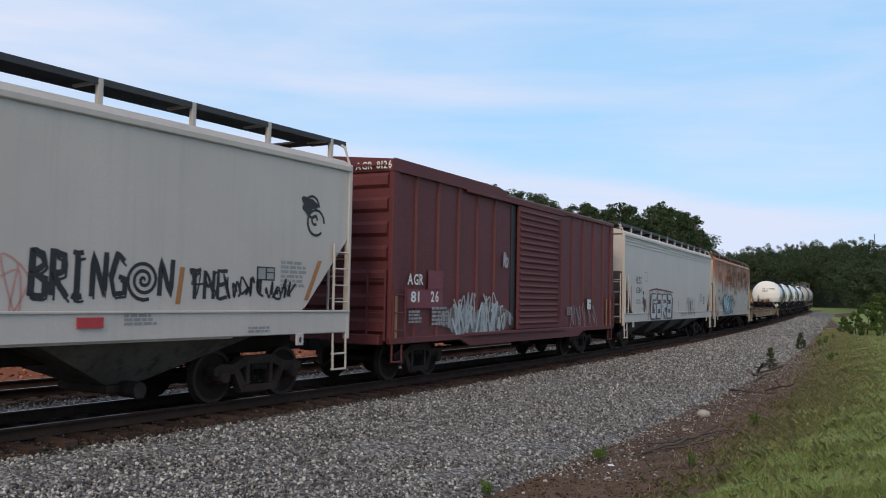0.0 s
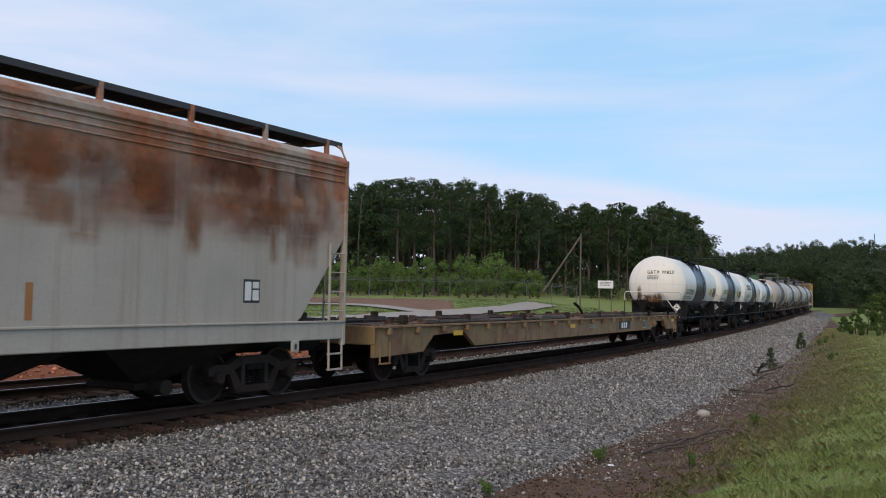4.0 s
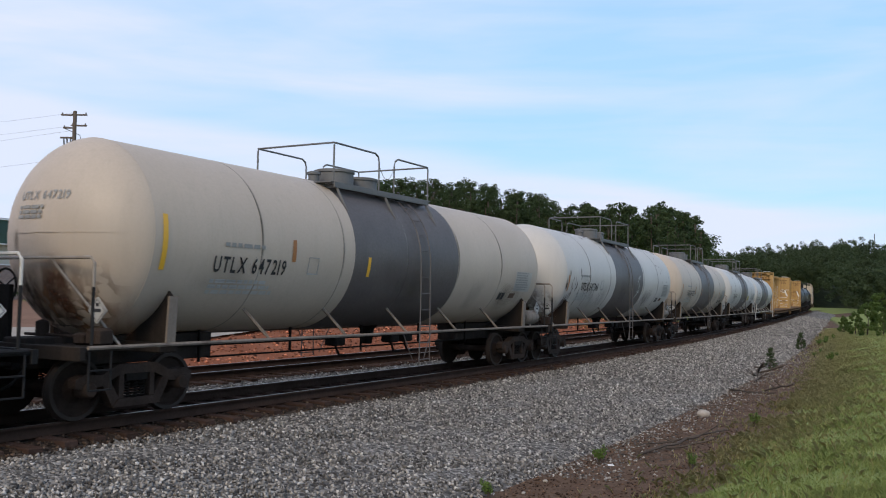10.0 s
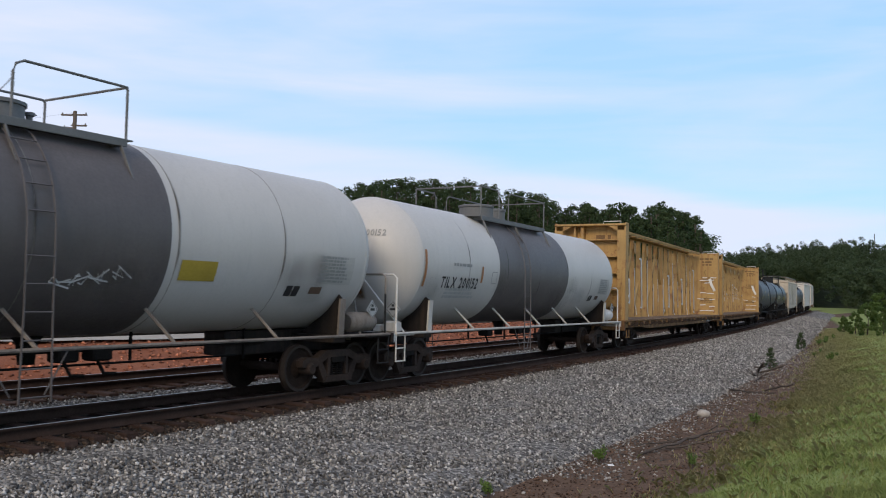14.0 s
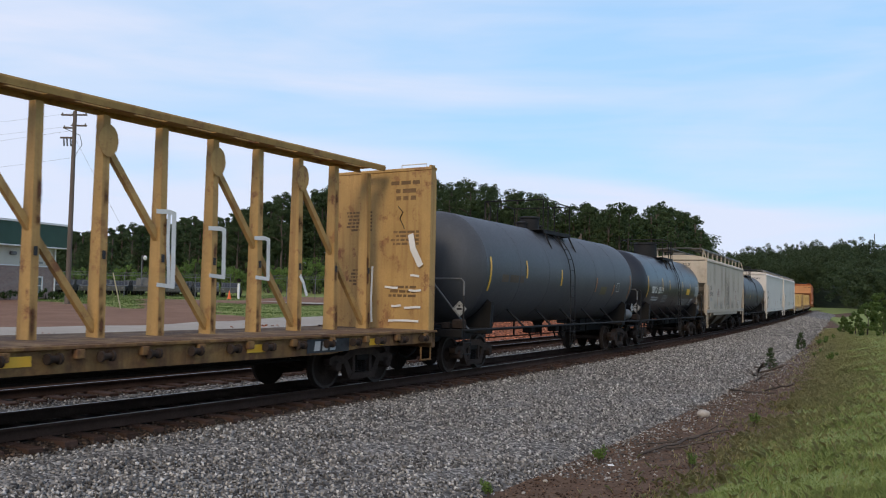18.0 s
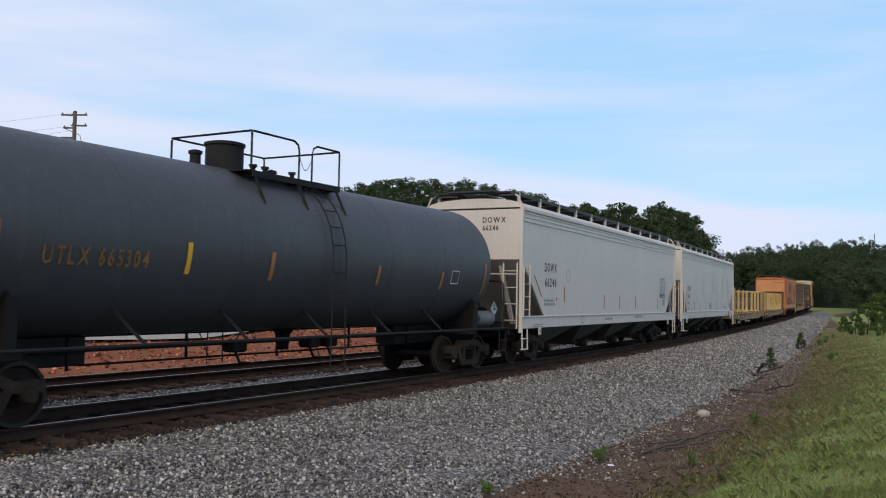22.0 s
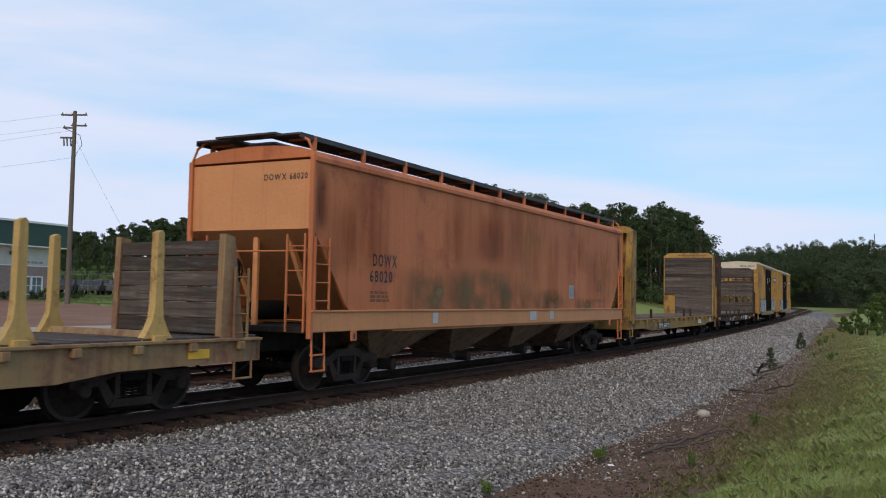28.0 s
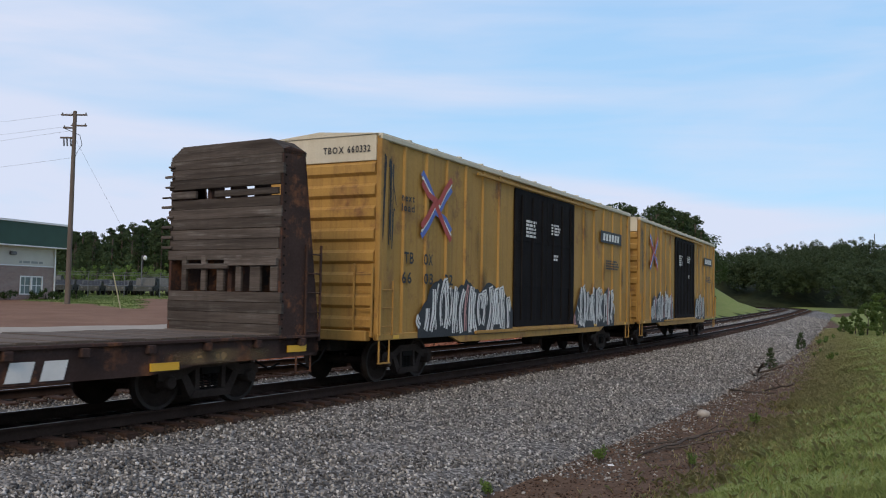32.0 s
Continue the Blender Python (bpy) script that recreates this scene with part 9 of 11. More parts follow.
def throw_up(x, z, w, h, y, seed):
    """Wall-to-wall graffiti: a ragged dark ground, pale upright curves, pink fills and thin outlines."""
    rg = random.Random(seed)
    back, pale, pink, thin = G(), G(), G(), G()
    n = int(w / 0.13)
    tops = [z + h * (0.86 + 0.09 * math.sin(k * 0.6 + seed) + 0.05 * rg.uniform(-1, 1)) * min(1, 0.45 + 5 * min(k, n - k) / n) for k in range(n + 1)]
    vs = [q for k in range(n + 1) for q in ((x + w * k / n, y, z), (x + w * k / n, y, tops[k]))]
    back.add(vs, [(2 * k, 2 * k + 2, 2 * k + 3, 2 * k + 1) for k in range(n)])
    a = x + 0.1
    k = 0
    while a < x + w - 0.15:
        t = tops[min(n, int((a - x) / w * n))]
        lean, bow = rg.uniform(-0.1, 0.14), rg.uniform(-0.16, 0.16)
        z0, z1 = z + rg.uniform(0.02, 0.2) * h, t - rg.uniform(-0.05, 0.1) * h
        pts = [(a + lean * q / 7 + bow * math.sin(math.pi * q / 7), y - 0.002 - 0.0004 * (k % 3), z0 + (z1 - z0) * q / 7) for q in range(8)]
        if rg.random() < 0.4:
            pts += [(pts[-1][0] + 0.12, y - 0.0024, z1 + 0.03), (pts[-1][0] + 0.2, y - 0.0024, z1 - 0.15), (pts[-1][0] + 0.16, y - 0.0024, z1 - 0.32)]
        (pink if rg.random() < 0.12 else pale).ribbon(pts, rg.uniform(0.09, 0.19))
        thin.ribbon([(p[0] + 0.02 + 0.03 * math.sin(9 * p[2]), y - 0.004, p[2]) for p in pts], 0.03)
        a += rg.uniform(0.15, 0.28)
        k += 1
    return back, pale, pink, thin


def deco_yellow(first):
    def f(car, mid, hl, ys):
        a, b = -hl + 7.05, -hl + 11.9
        black = M("black_plug_door", (0.013, 0.0115, 0.012), 0.85, spec=0.08, var=0.2, streak=0.3, scol=(0.05, 0.045, 0.04))
        for sy in (-1, 1):
            for xa, xb in ((a, (a + b) / 2 - 0.01), ((a + b) / 2 + 0.01, b)):
                d = part("plug_door", G().box(xa, xb, min(sy * 1.53, sy * 1.585), max(sy * 1.53, sy * 1.585), 1.12, 5.02, 0.02), black, car, "black plug door")
                for q in (0.18, 0.5, 0.82):
                    x = xa + (xb - xa) * q
                    part("lock_rod", G().tube([(x, sy * 1.61, 1.3), (x, sy * 1.61, 4.85)], 0.022, 6), black, d)
                for z in (2.3, 3.6):
                    part("door_rib", G().box(xa + 0.08, xb - 0.08, min(sy * 1.585, sy * 1.6), max(sy * 1.585, sy * 1.6), z - 0.05, z + 0.05, 0.01), black, d)
        y = ys - 0.035
        p = lambda x, z: (x, y, z)
        for k, (rows, h_, x, z, w) in enumerate(((5, 0.07, a + 0.7, 4.1, 0.8), (4, 0.06, a + 2.7, 4.15, 0.8), (2, 0.07, a + 2.9, 3.2, 0.4), (4, 0.06, hl - 3.2, 3.3, 1.6))):
            part("stencil_block", bars(rows, h_, x, z, w, lambda q, zz: (q, ys - 0.066, zz), k), INK_WHITE if k < 3 else INK_BLACK, car)["kind"] = "stuff"
        cx, cz = -hl + 2.45, 4.0
        for m_, wd, d, off in ((SIGN_BLUE, 0.15, 0.002, -0.11), (INK_WHITE, 0.07, 0.004, 0.0), (EMBLEM_RED, 0.15, 0.006, 0.11)):
            for dx in (-1, 1):
                yy = y - d - 0.001 * (dx > 0)
                g = G().ribbon([(cx - 0.72 * dx, yy, cz - 0.62 + off * dx), (cx - 0.42 * dx, yy, cz - 0.36 + off * dx), (cx - 0.1, yy, cz + 0.0 + off * 0.9)], wd)
                g.ribbon([(cx + 0.1, yy, cz + off * 0.9), (cx + 0.42 * dx, yy, cz + 0.36 + off * dx), (cx + 0.72 * dx, yy, cz + 0.62 + off * dx)], wd)
                part("emblem", g, m_, car, "red, white and blue crossing-track emblem")
        if first:
            for txt, x, z in (("TB", 1.00, 2.64), ("OX", 1.88, 2.64), ("66", 0.92, 2.20), ("03", 1.90, 2.20), ("32", 2.90, 2.20)):
                part("car_mark", lettering(txt, 0.26, -hl + x, z, p, width=0.42), INK_BLACK, car)
            for txt, x, z in (("next", 0.86, 4.0), ("load", 0.86, 3.78)):
                part("car_mark", lettering(txt, 0.17, -hl + x, z, p, width=0.55), INK_BLACK, car)
            part("end_mark", lettering("TBOX 660332", 0.15, 0.1, 4.95, lambda q, z: (-hl - 0.035, -q, z)), INK_BLACK, car)
        part("logo_panel", G().box(hl - 3.75, hl - 1.25, y - 0.004, y, 3.98, 4.4, 0), INK_BLACK, car)
        word_shape(car, hl - 3.5, 4.06, 0.28, y - 0.008, INK_WHITE, 6)
        for x0, w, n, sd in ((-hl + 1.65, 5.3, 6, 91), (b + 0.1, 4.3, 6, 92)) if first else ((-hl + 2.0, 4.6, 6, 95), (b + 0.2, 2.9, 5, 96)):
            back, pale, pink, thin = throw_up(x0, 0.98, w, 1.4, y - 0.003, sd)
            part("graffiti", back, INK_BLACK, car, "black and white graffiti along the sill")
            part("graffiti", pale, INK_WHITE, car)
            part("graffiti", pink, SPRAY_PINK, car)
            part("graffiti", thin, INK_BLACK, car)
        rg = random.Random(3)
        for k in range(12):
            smudge(car, p, -hl + 0.5 + (2 * hl - 1) * rg.random(), rg.uniform(1.4, 4.6), rg.uniform(0.15, 0.6), rg.uniform(0.6, 1.8), BOX_GRIME, "grime", 0.4)
        part("graffiti", scrawl(-hl + 0.1, 2.9, 0.55, 2.0, 3, ys - 0.03, 0.03, 99), INK_BLACK, car)
        part("door_track", G().box(a - 2.5, b + 0.3, ys - 0.09, ys - 0.03, 1.0, 1.08, 0.01).box(a - 2.5, b + 2.2, ys - 0.09, ys - 0.03, 5.03, 5.1, 0.01), YELLOW_BOX, car)
        for x in (0.6, 5.0, 9.5, 14.0, 17.6):
            part("reflector", G().box(-hl + x, -hl + x + 0.25, ys - 0.042, ys - 0.036, 1.0, 1.08, 0), REFL_YELLOW, car)
    return f


CAP = M("faded_cream_top", (0.55, 0.49, 0.37), 0.6, var=0.1, streak=0.3, scol=(0.4, 0.3, 0.18))
for first, aL, aR in ((True, 483.25, 501.65), (False, 503.15, 521.65)):
    boxcar("boxcar", "yellow high-cube boxcar with black doors and graffiti", aL, aR, YELLOW_BOX, 5.32, 0.98, (-(aR - aL) / 2 + 7.05, -(aR - aL) / 2 + 11.9, 1.1, 5.0), 0.98, deco_yellow(first), end_top=CAP)


# ---------- ties ----------
def build_ties():
    bed = bpy.data.objects["ballast_bed"]
    rg = random.Random(11)
    shapes = []
    for k in range(5):
        g = G().box(-0.115, 0.115, -1.38 - rg.uniform(-0.06, 0.1), 1.38 + rg.uniform(-0.06, 0.1), -0.30, -0.172, 0.014)
        for y in (-0.7525, 0.7525):
            g.box(-0.09, 0.09, y - 0.17, y + 0.17, -0.178, -0.168, 0.004)
            for dx, dy in ((-0.06, -0.1), (0.06, 0.1), (0.06, -0.12)):
                g.box(dx - 0.012, dx + 0.012, y + dy - 0.012, y + dy + 0.012, -0.168, -0.148, 0)
        shapes.append(g.mesh("tie", TIE_WOOD))
    far = G()
    for off in (0.0, OFF2):
        for k in range(-60, 560):
            s = k * 0.53
            m = line_pose(s, off, rg.uniform(-0.012, 0.006)) @ pose(0, rg.uniform(-0.06, 0.06), 0, 0, 0, rg.uniform(-1.2, 1.2))
            if -15.5 < s < (62 if off == 0 else 60):
                ob = new("tie", shapes[rg.randrange(5)])
                ob.parent = bed
                ob.matrix_basis = m
            elif k % 1 == 0:
                p = [m @ Vector((x, y, z)) for z in (-0.3, -0.178) for y in (-1.3, 1.3) for x in (-0.11, 0.11)]
                far.add([tuple(q) for q in p], [(0, 2, 3, 1), (4, 5, 7, 6), (0, 1, 5, 4), (2, 6, 7, 3), (0, 4, 6, 2), (1, 3, 7, 5)])
    ob = new("ties", far.mesh("ties", TIE_WOOD))
    ob.parent = bed
    ob["kind"] = "stuff"


build_ties()


# ---------- leaves ----------
def leaf_material(name, dark, light, rough=0.6, thin=0.42):
    m = bpy.data.materials.new(name)
    m.use_nodes = True
    nt = m.node_tree
    N, L = nt.nodes.new, nt.links.new
    b = nt.nodes["Principled BSDF"]
    ge, oi, tc, nz = N("ShaderNodeNewGeometry"), N("ShaderNodeObjectInfo"), N("ShaderNodeTexCoord"), N("ShaderNodeTexNoise")
    nz.inputs["Scale"].default_value = 0.22
    L(tc.outputs["Object"], nz.inputs["Vector"])
    a1, a2 = N("ShaderNodeMath"), N("ShaderNodeMath")
    a1.operation = a2.operation = "MULTIPLY_ADD"
    L(ge.outputs["Random Per Island"], a1.inputs[0])
    a1.inputs[1].default_value = 0.45
    L(nz.outputs["Fac"], a1.inputs[2])
    L(oi.outputs["Random"], a2.inputs[0])
    a2.inputs[1].default_value = 0.35
    L(a1.outputs[0], a2.inputs[2])
    r, x = N("ShaderNodeMapRange"), N("ShaderNodeMixRGB")
    r.inputs[1].default_value, r.inputs[2].default_value = 0.35, 1.15
    L(a2.outputs[0], r.inputs[0])
    L(r.outputs[0], x.inputs["Fac"])
    x.inputs["Color1"].default_value, x.inputs["Color2"].default_value = (*dark, 1), (*light, 1)
    L(x.outputs["Color"], b.inputs["Base Color"])
    b.inputs["Roughness"].default_value = rough
    b.inputs["Specular IOR Level"].default_value = 0.1
    tr, mx = N("ShaderNodeBsdfTranslucent"), N("ShaderNodeMixShader")
    L(x.outputs["Color"], tr.inputs["Color"])
    mx.inputs[0].default_value = thin
    out = nt.nodes["Material Output"]
    L(b.outputs[0], mx.inputs[1])
    L(tr.outputs[0], mx.inputs[2])
    L(mx.outputs[0], out.inputs["Surface"])
    return m


PINE = leaf_material("pine_needles", (0.034, 0.055, 0.025), (0.070, 0.098, 0.042), 0.7, 0.4)
BROAD = leaf_material("broad_leaves", (0.026, 0.046, 0.015), (0.055, 0.09, 0.026))
YOUNG = leaf_material("young_leaves", (0.085, 0.145, 0.035), (0.17, 0.25, 0.065))
BUSH = leaf_material("bush_leaves", (0.05, 0.085, 0.022), (0.105, 0.155, 0.042))
FARLEAF = leaf_material("distant_leaves", (0.036, 0.055, 0.025), (0.066, 0.09, 0.042))
BARK = M("grey_brown_bark", (0.085, 0.065, 0.052), 0.9, var=0.3, scale=2, bump=0.5, stretch=(3, 3, 0.5))


def leaf_cloud(centres, radii, per, size, rs, flat=0.75):
    """Small leaf tufts scattered round the clumps' centres: arrays of corners and four-cornered faces."""
    centres = np.repeat(np.asarray(centres, float), per, 0)
    radii = np.repeat(np.asarray(radii, float), per)
    n = len(centres)
    d = rs.normal(size=(n, 3))
    d /= np.linalg.norm(d, axis=1, keepdims=True)
    p = centres + d * (radii * rs.uniform(0.45, 1.08, n) ** 0.6)[:, None] * np.array([1, 1, flat])
    face = d * 0.9 + np.array([0, 0, 0.55]) + rs.normal(0, 0.42, (n, 3))
    face /= np.linalg.norm(face, axis=1, keepdims=True)
    u = np.cross(face, rs.normal(size=(n, 3)))
    u /= np.linalg.norm(u, axis=1, keepdims=True)
    w = np.cross(face, u)
    sz = size * rs.uniform(0.55, 1.3, n)
    u, w = u * sz[:, None], w * (sz * rs.uniform(0.35, 0.7, n))[:, None]
    V = np.stack([p - u, p - w * 0.9 + u * 0.1, p + u, p + w], 1).reshape(-1, 3)
    return V, np.arange(n * 4).reshape(-1, 4)


def limbs(g, H, r0, tops, rs, bend=0.03):
    """A tapered trunk with limbs to the given clumps."""
    pts = [(rs.normal(0, bend) * k, rs.normal(0, bend) * k, H * k / 6) for k in range(7)]
    n = 7
    vs, fs = [], []
    for k, p in enumerate(pts):
        r = r0 * (1 - 0.8 * k / 6) * (1.25 if k == 0 else 1)
        for i in range(n):
            t = 2 * math.pi * i / n
            vs.append((p[0] + r * math.cos(t), p[1] + r * math.sin(t), p[2]))
    for k in range(6):
        for i in range(n):
            fs.append((k * n + i, k * n + (i + 1) % n, (k + 1) * n + (i + 1) % n, (k + 1) * n + i))
    g.add(vs, fs)
    for c in tops:
        z = max(0.15 * H, c[2] - 0.35 * math.hypot(c[0], c[1]) - 0.3)
        f = min(1, z / H)
        b = (pts[0][0] * (1 - f) + pts[-1][0] * f, pts[0][1] * (1 - f) + pts[-1][1] * f, z)
        g.tube([b, ((b[0] + c[0]) / 2, (b[1] + c[1]) / 2, (b[2] + c[2]) / 2 + 0.15), tuple(c)], max(0.02, r0 * 0.22), 4)


def pine_clumps(H, rs, n=42, base=0.45):
    z = base * H + (1 - base) * H * rs.rand(n) ** 0.85
    t = (z - base * H) / ((1 - base) * H)
    R = 0.17 * H * np.clip(1.0 - t, 0, 1) ** 0.6 * np.clip(0.35 + 2.5 * t, 0, 1) + 0.25
    a = rs.uniform(0, 2 * math.pi, n)
    q = R * rs.uniform(0.25, 1.0, n) ** 0.6
    c = np.stack([q * np.cos(a), q * np.sin(a), z], 1)
    return c, rs.uniform(0.045, 0.085, n) * H * np.clip(1.15 - 0.5 * t, 0.5, 1)


def broad_clumps(H, W, rs, n=40, base=0.25):
    d = rs.normal(size=(n, 3))
    d /= np.linalg.norm(d, axis=1, keepdims=True)
    q = rs.uniform(0.45, 1.0, n)[:, None]
    mid, up = (1 + base) / 2 * H, (1 - base) / 2 * H
    c = d * q * np.array([W, W, up * 0.92]) + np.array([0, 0, mid])
    return c, rs.uniform(0.16, 0.3, n) * W


def tree_template(kind, H, seed, leafmat, leaf=0.3, per=22):
    rs = np.random.RandomState(seed)
    if kind == "pine":
        c, r = pine_clumps(H, rs)
        nm, lab, flat = "pine_tree", "tall dark pine tree at the edge of the woods", 0.55
    elif kind == "sapling":
        c, r = broad_clumps(H, H * 0.36, rs, 26, 0.03)
        nm, lab, flat = "young_tree", "bushy light green young tree before the pines", 0.9
    else:
        c, r = broad_clumps(H, H * 0.27, rs, 46, 0.18)
        nm, lab, flat = "broadleaf_tree", "tall leafy tree with an uneven crown", 0.85
    ob = thing(nm, lab, "tree", {"pine": "pines along the wood's edge", "sapling": "young trees before the pines"}.get(kind, "tall trees by the line"))
    g = G()
    limbs(g, H * (0.97 if kind == "pine" else 0.8), 0.012 * H + 0.05, c[:: 3 if kind != "sapling" else 5], rs)
    part("trunk", g, BARK, ob)
    V, F = leaf_cloud(c, r, per, leaf, rs, flat)
    me = fast_mesh("crown", V, 4, F, leafmat)
    part("crown", me, None, ob)
    return ob


def place_tree(t, x, y, H, base_h, rg, sink=0.1):
    s = H / base_h
    z = float(ground_z([x], [y])[0]) - sink
    return copy_thing(t, Matrix.LocRotScale((x, y, z), Euler((0, 0, rg.uniform(0, 6.28))), (s * rg.uniform(0.9, 1.1), s * rg.uniform(0.9, 1.1), s)))


SKYLINE_X = (-0.60, -0.50, -0.408, -0.39, -0.312, -0.25, -0.184, -0.115, -0.056, 0.02, 0.073, 0.105, 0.138, 0.165, 0.203, 0.222, 0.2475, 0.262, 0.286, 0.305, 0.312)
SKYLINE_Z = (0.060, 0.062, 0.067, 0.070, 0.085, 0.085, 0.115, 0.122, 0.132, 0.133, 0.125, 0.120, 0.110, 0.109, 0.114, 0.098, 0.114, 0.105, 0.097, 0.078, 0.058)


def treetop(x, y):
    """How high the wood's outline stands over a place."""
    return EYE_H + 1.03 * y * float(np.interp(x / y, SKYLINE_X, SKYLINE_Z))


def build_woods():
    rg = random.Random(21)
    pines = [tree_template("pine", 15, 100 + k, PINE, 0.15, 85) for k in range(4)]
    broads = [tree_template("broad", 14, 110 + k, BROAD, 0.16, 80) for k in range(3)]
    saps = [tree_template("sapling", 4, 120 + k, YOUNG, 0.10, 55) for k in range(4)]
    bushes = [tree_template("sapling", 4, 130 + k, BUSH, 0.15, 80) for k in range(2)]
    # front row of pines, each a tree of its own
    q = -0.56
    while q < 0.215:
        y = rg.uniform(114, 126)
        x = q * y
        H = treetop(x, y) - float(ground_z([x], [y])[0]) - abs(rg.gauss(0, 0.9))
        t = pines[rg.randrange(4)] if q < 0.15 else (pines + broads)[rg.randrange(7)]
        place_tree(t, x, y, max(6, H), 15 if t in pines else 14, rg)
        q += rg.uniform(0.018, 0.034)
    for q, top in ((0.205, 0.112), (0.218, 0.098), (0.2475, 0.113), (0.262, 0.105), (0.278, 0.100), (0.292, 0.088), (0.302, 0.072), (0.235, 0.085)):
        y = 148 + rg.uniform(-4, 4)
        x = q * y
        place_tree(broads[rg.randrange(3)], x, y, EYE_H + top * y - float(ground_z([x], [y])[0]) + 0.15, 14, rg)
    # young growth before them
    q = -0.50
    while q < 0.12:
        y = rg.uniform(97, 109)
        x = q * y
        h_ = float(np.interp(q, (-0.5, -0.4, -0.25, -0.1, 0.05, 0.12), (2.2, 3.0, 4.2, 4.8, 5.4, 4.5))) * rg.uniform(0.7, 1.15)
        place_tree(saps[rg.randrange(4)], x, y, h_, 4, rg)
        q += rg.uniform(0.008, 0.017)
    for q, y, h_ in ((0.482, 66, 2.6), (0.50, 70, 3.2), (0.515, 64, 2.9), (0.468, 74, 2.0), (0.50, 60, 1.7), (0.51, 57, 1.4), (0.455, 82, 1.6), (0.53, 72, 3.6), (0.455, 92, 1.6)):
        place_tree(bushes[rg.randrange(2)], q * y, y, h_, 4, rg)
    for t in pines + broads + saps + bushes:
        for o in (t, *t.children_recursive):
            bpy.data.objects.remove(o)
    # the wood behind, too dense to count
    rs = np.random.RandomState(5)
    Vs, Fs, n0 = [], [], 0
    trunk = G()

    def put(c, r, per, size, flat):
        nonlocal n0
        V, F = leaf_cloud(c, r, per, size, rs, flat)
        Vs.append(V)
        Fs.append(F + n0)
        n0 += len(V)

    for k in range(330):
        q = rs.uniform(-0.60, 0.30)
        y = rs.uniform(118, 172)
        x = q * y
        gz = float(ground_z([x], [y])[0])
        H = min(24, treetop(x, y) - gz - abs(rs.normal(0, 1.1)) - 0.2)
        if H < 4:
            continue
        if k % 6 == 0:
            c, r = broad_clumps(H, H * 0.25, rs, 26, 0.2)
            put(c + [x, y, gz], r, 26, 0.28, 0.85)
        else:
            c, r = pine_clumps(H, rs, 30, 0.38)
            put(c + [x, y, gz], r, 34, 0.22, 0.55)
        trunk.tube([(x, y, gz - 0.2), (x + rs.normal(0, 0.15), y, gz + H * 0.5), (x + rs.normal(0, 0.2), y, gz + H * 0.92)], 0.10, 5)
    for k in range(260):
        q, y = rs.uniform(-0.6, 0.30), rs.uniform(111, 150)
        x = q * y
        gz = float(ground_z([x], [y])[0])
        c, r = broad_clumps(rs.uniform(2, 5.5), 1.6, rs, 8, 0.0)
        put(c + [x, y, gz], r + 0.3, 20, 0.25, 0.9)
    for k in range(230):
        q, y = rs.uniform(-0.62, 0.31), rs.uniform(172, 205)
        x = q * y
        gz = float(ground_z([x], [y])[0])
        H = (treetop(x, y) - gz) * rs.uniform(0.62, 0.88)
        if H > 3:
            c, r = broad_clumps(H, 3.2, rs, 22, -0.1)
            put(c + [x, y, gz], r + 0.5, 18, 0.5, 0.9)
    ob = new("pine_woods", fast_mesh("pine_woods", np.concatenate(Vs), 4, np.concatenate(Fs), PINE))
    tagged(ob, "dense dark pine woods on a low hill", "woods", kind="stuff")
    tr = part("trunks", trunk, BARK, ob)
    tr["kind"] = "stuff"
    # the far hillside round the bend
    Vs, Fs, n0 = [], [], 0
    cnt = 0
    while cnt < 300:
        q = rs.uniform(0.27, 0.62)
        y = rs.uniform(175, 330) if q > 0.44 else rs.uniform(262, 345)
        x = q * y
        s, o = nearest([x], [y])
        if -16 < o[0] < 9:
            continue
        top = float(np.interp(q, (0.27, 0.31, 0.335, 0.36, 0.395, 0.42, 0.46, 0.49, 0.52, 0.62), (0.066, 0.061, 0.066, 0.072, 0.076, 0.078, 0.086, 0.084, 0.084, 0.084)))
        depth = (y - 175) / 170
        zt = EYE_H + y * top * (0.55 + 0.45 * depth if q > 0.44 else 0.72 + 0.28 * (y - 262) / 83)
        hill = max(0.3, (zt - 13) if zt > 14 else 0.3)
        H = zt - hill - abs(rs.normal(0, 0.9))
        c, r = broad_clumps(H, H * 0.34, rs, 26, 0.02)
        put(c + [x, y, hill], r, 40, 0.33, 0.9)
        cnt += 1
    ob = new("hillside_woods", fast_mesh("hillside_woods", np.concatenate(Vs), 4, np.concatenate(Fs), FARLEAF))
    tagged(ob, "dark wooded hillside beyond the bend of the line", "woods", kind="stuff")
    # wooded ridge as ground under those trees
    g = G()
    n = 24
    vs = []
    for i in range(n + 1):
        q = 0.24 + 0.42 * i / n
        for y, zz in ((262, -1.5), (300, 7.0 + 3 * math.sin(i * 0.9)), (345, 12.0 + 3 * math.sin(i * 0.7)), (420, 15.0), (520, -2)):
            vs.append((q * y, y, zz * min(1, i / 3)))
    g.add(vs, [(5 * i + k, 5 * i + 5 + k, 5 * i + 6 + k, 5 * i + 1 + k) for i in range(n) for k in range(4)])
    ob = new("hillside", g.mesh("hillside", M("shaded_leaf_litter", (0.035, 0.042, 0.018), 0.95, var=0.4, scale=0.3, bump=0.0, spec=0.1), 60))
    tagged(ob, "wooded rise of ground beyond the bend", "hill", kind="structure")


build_woods()


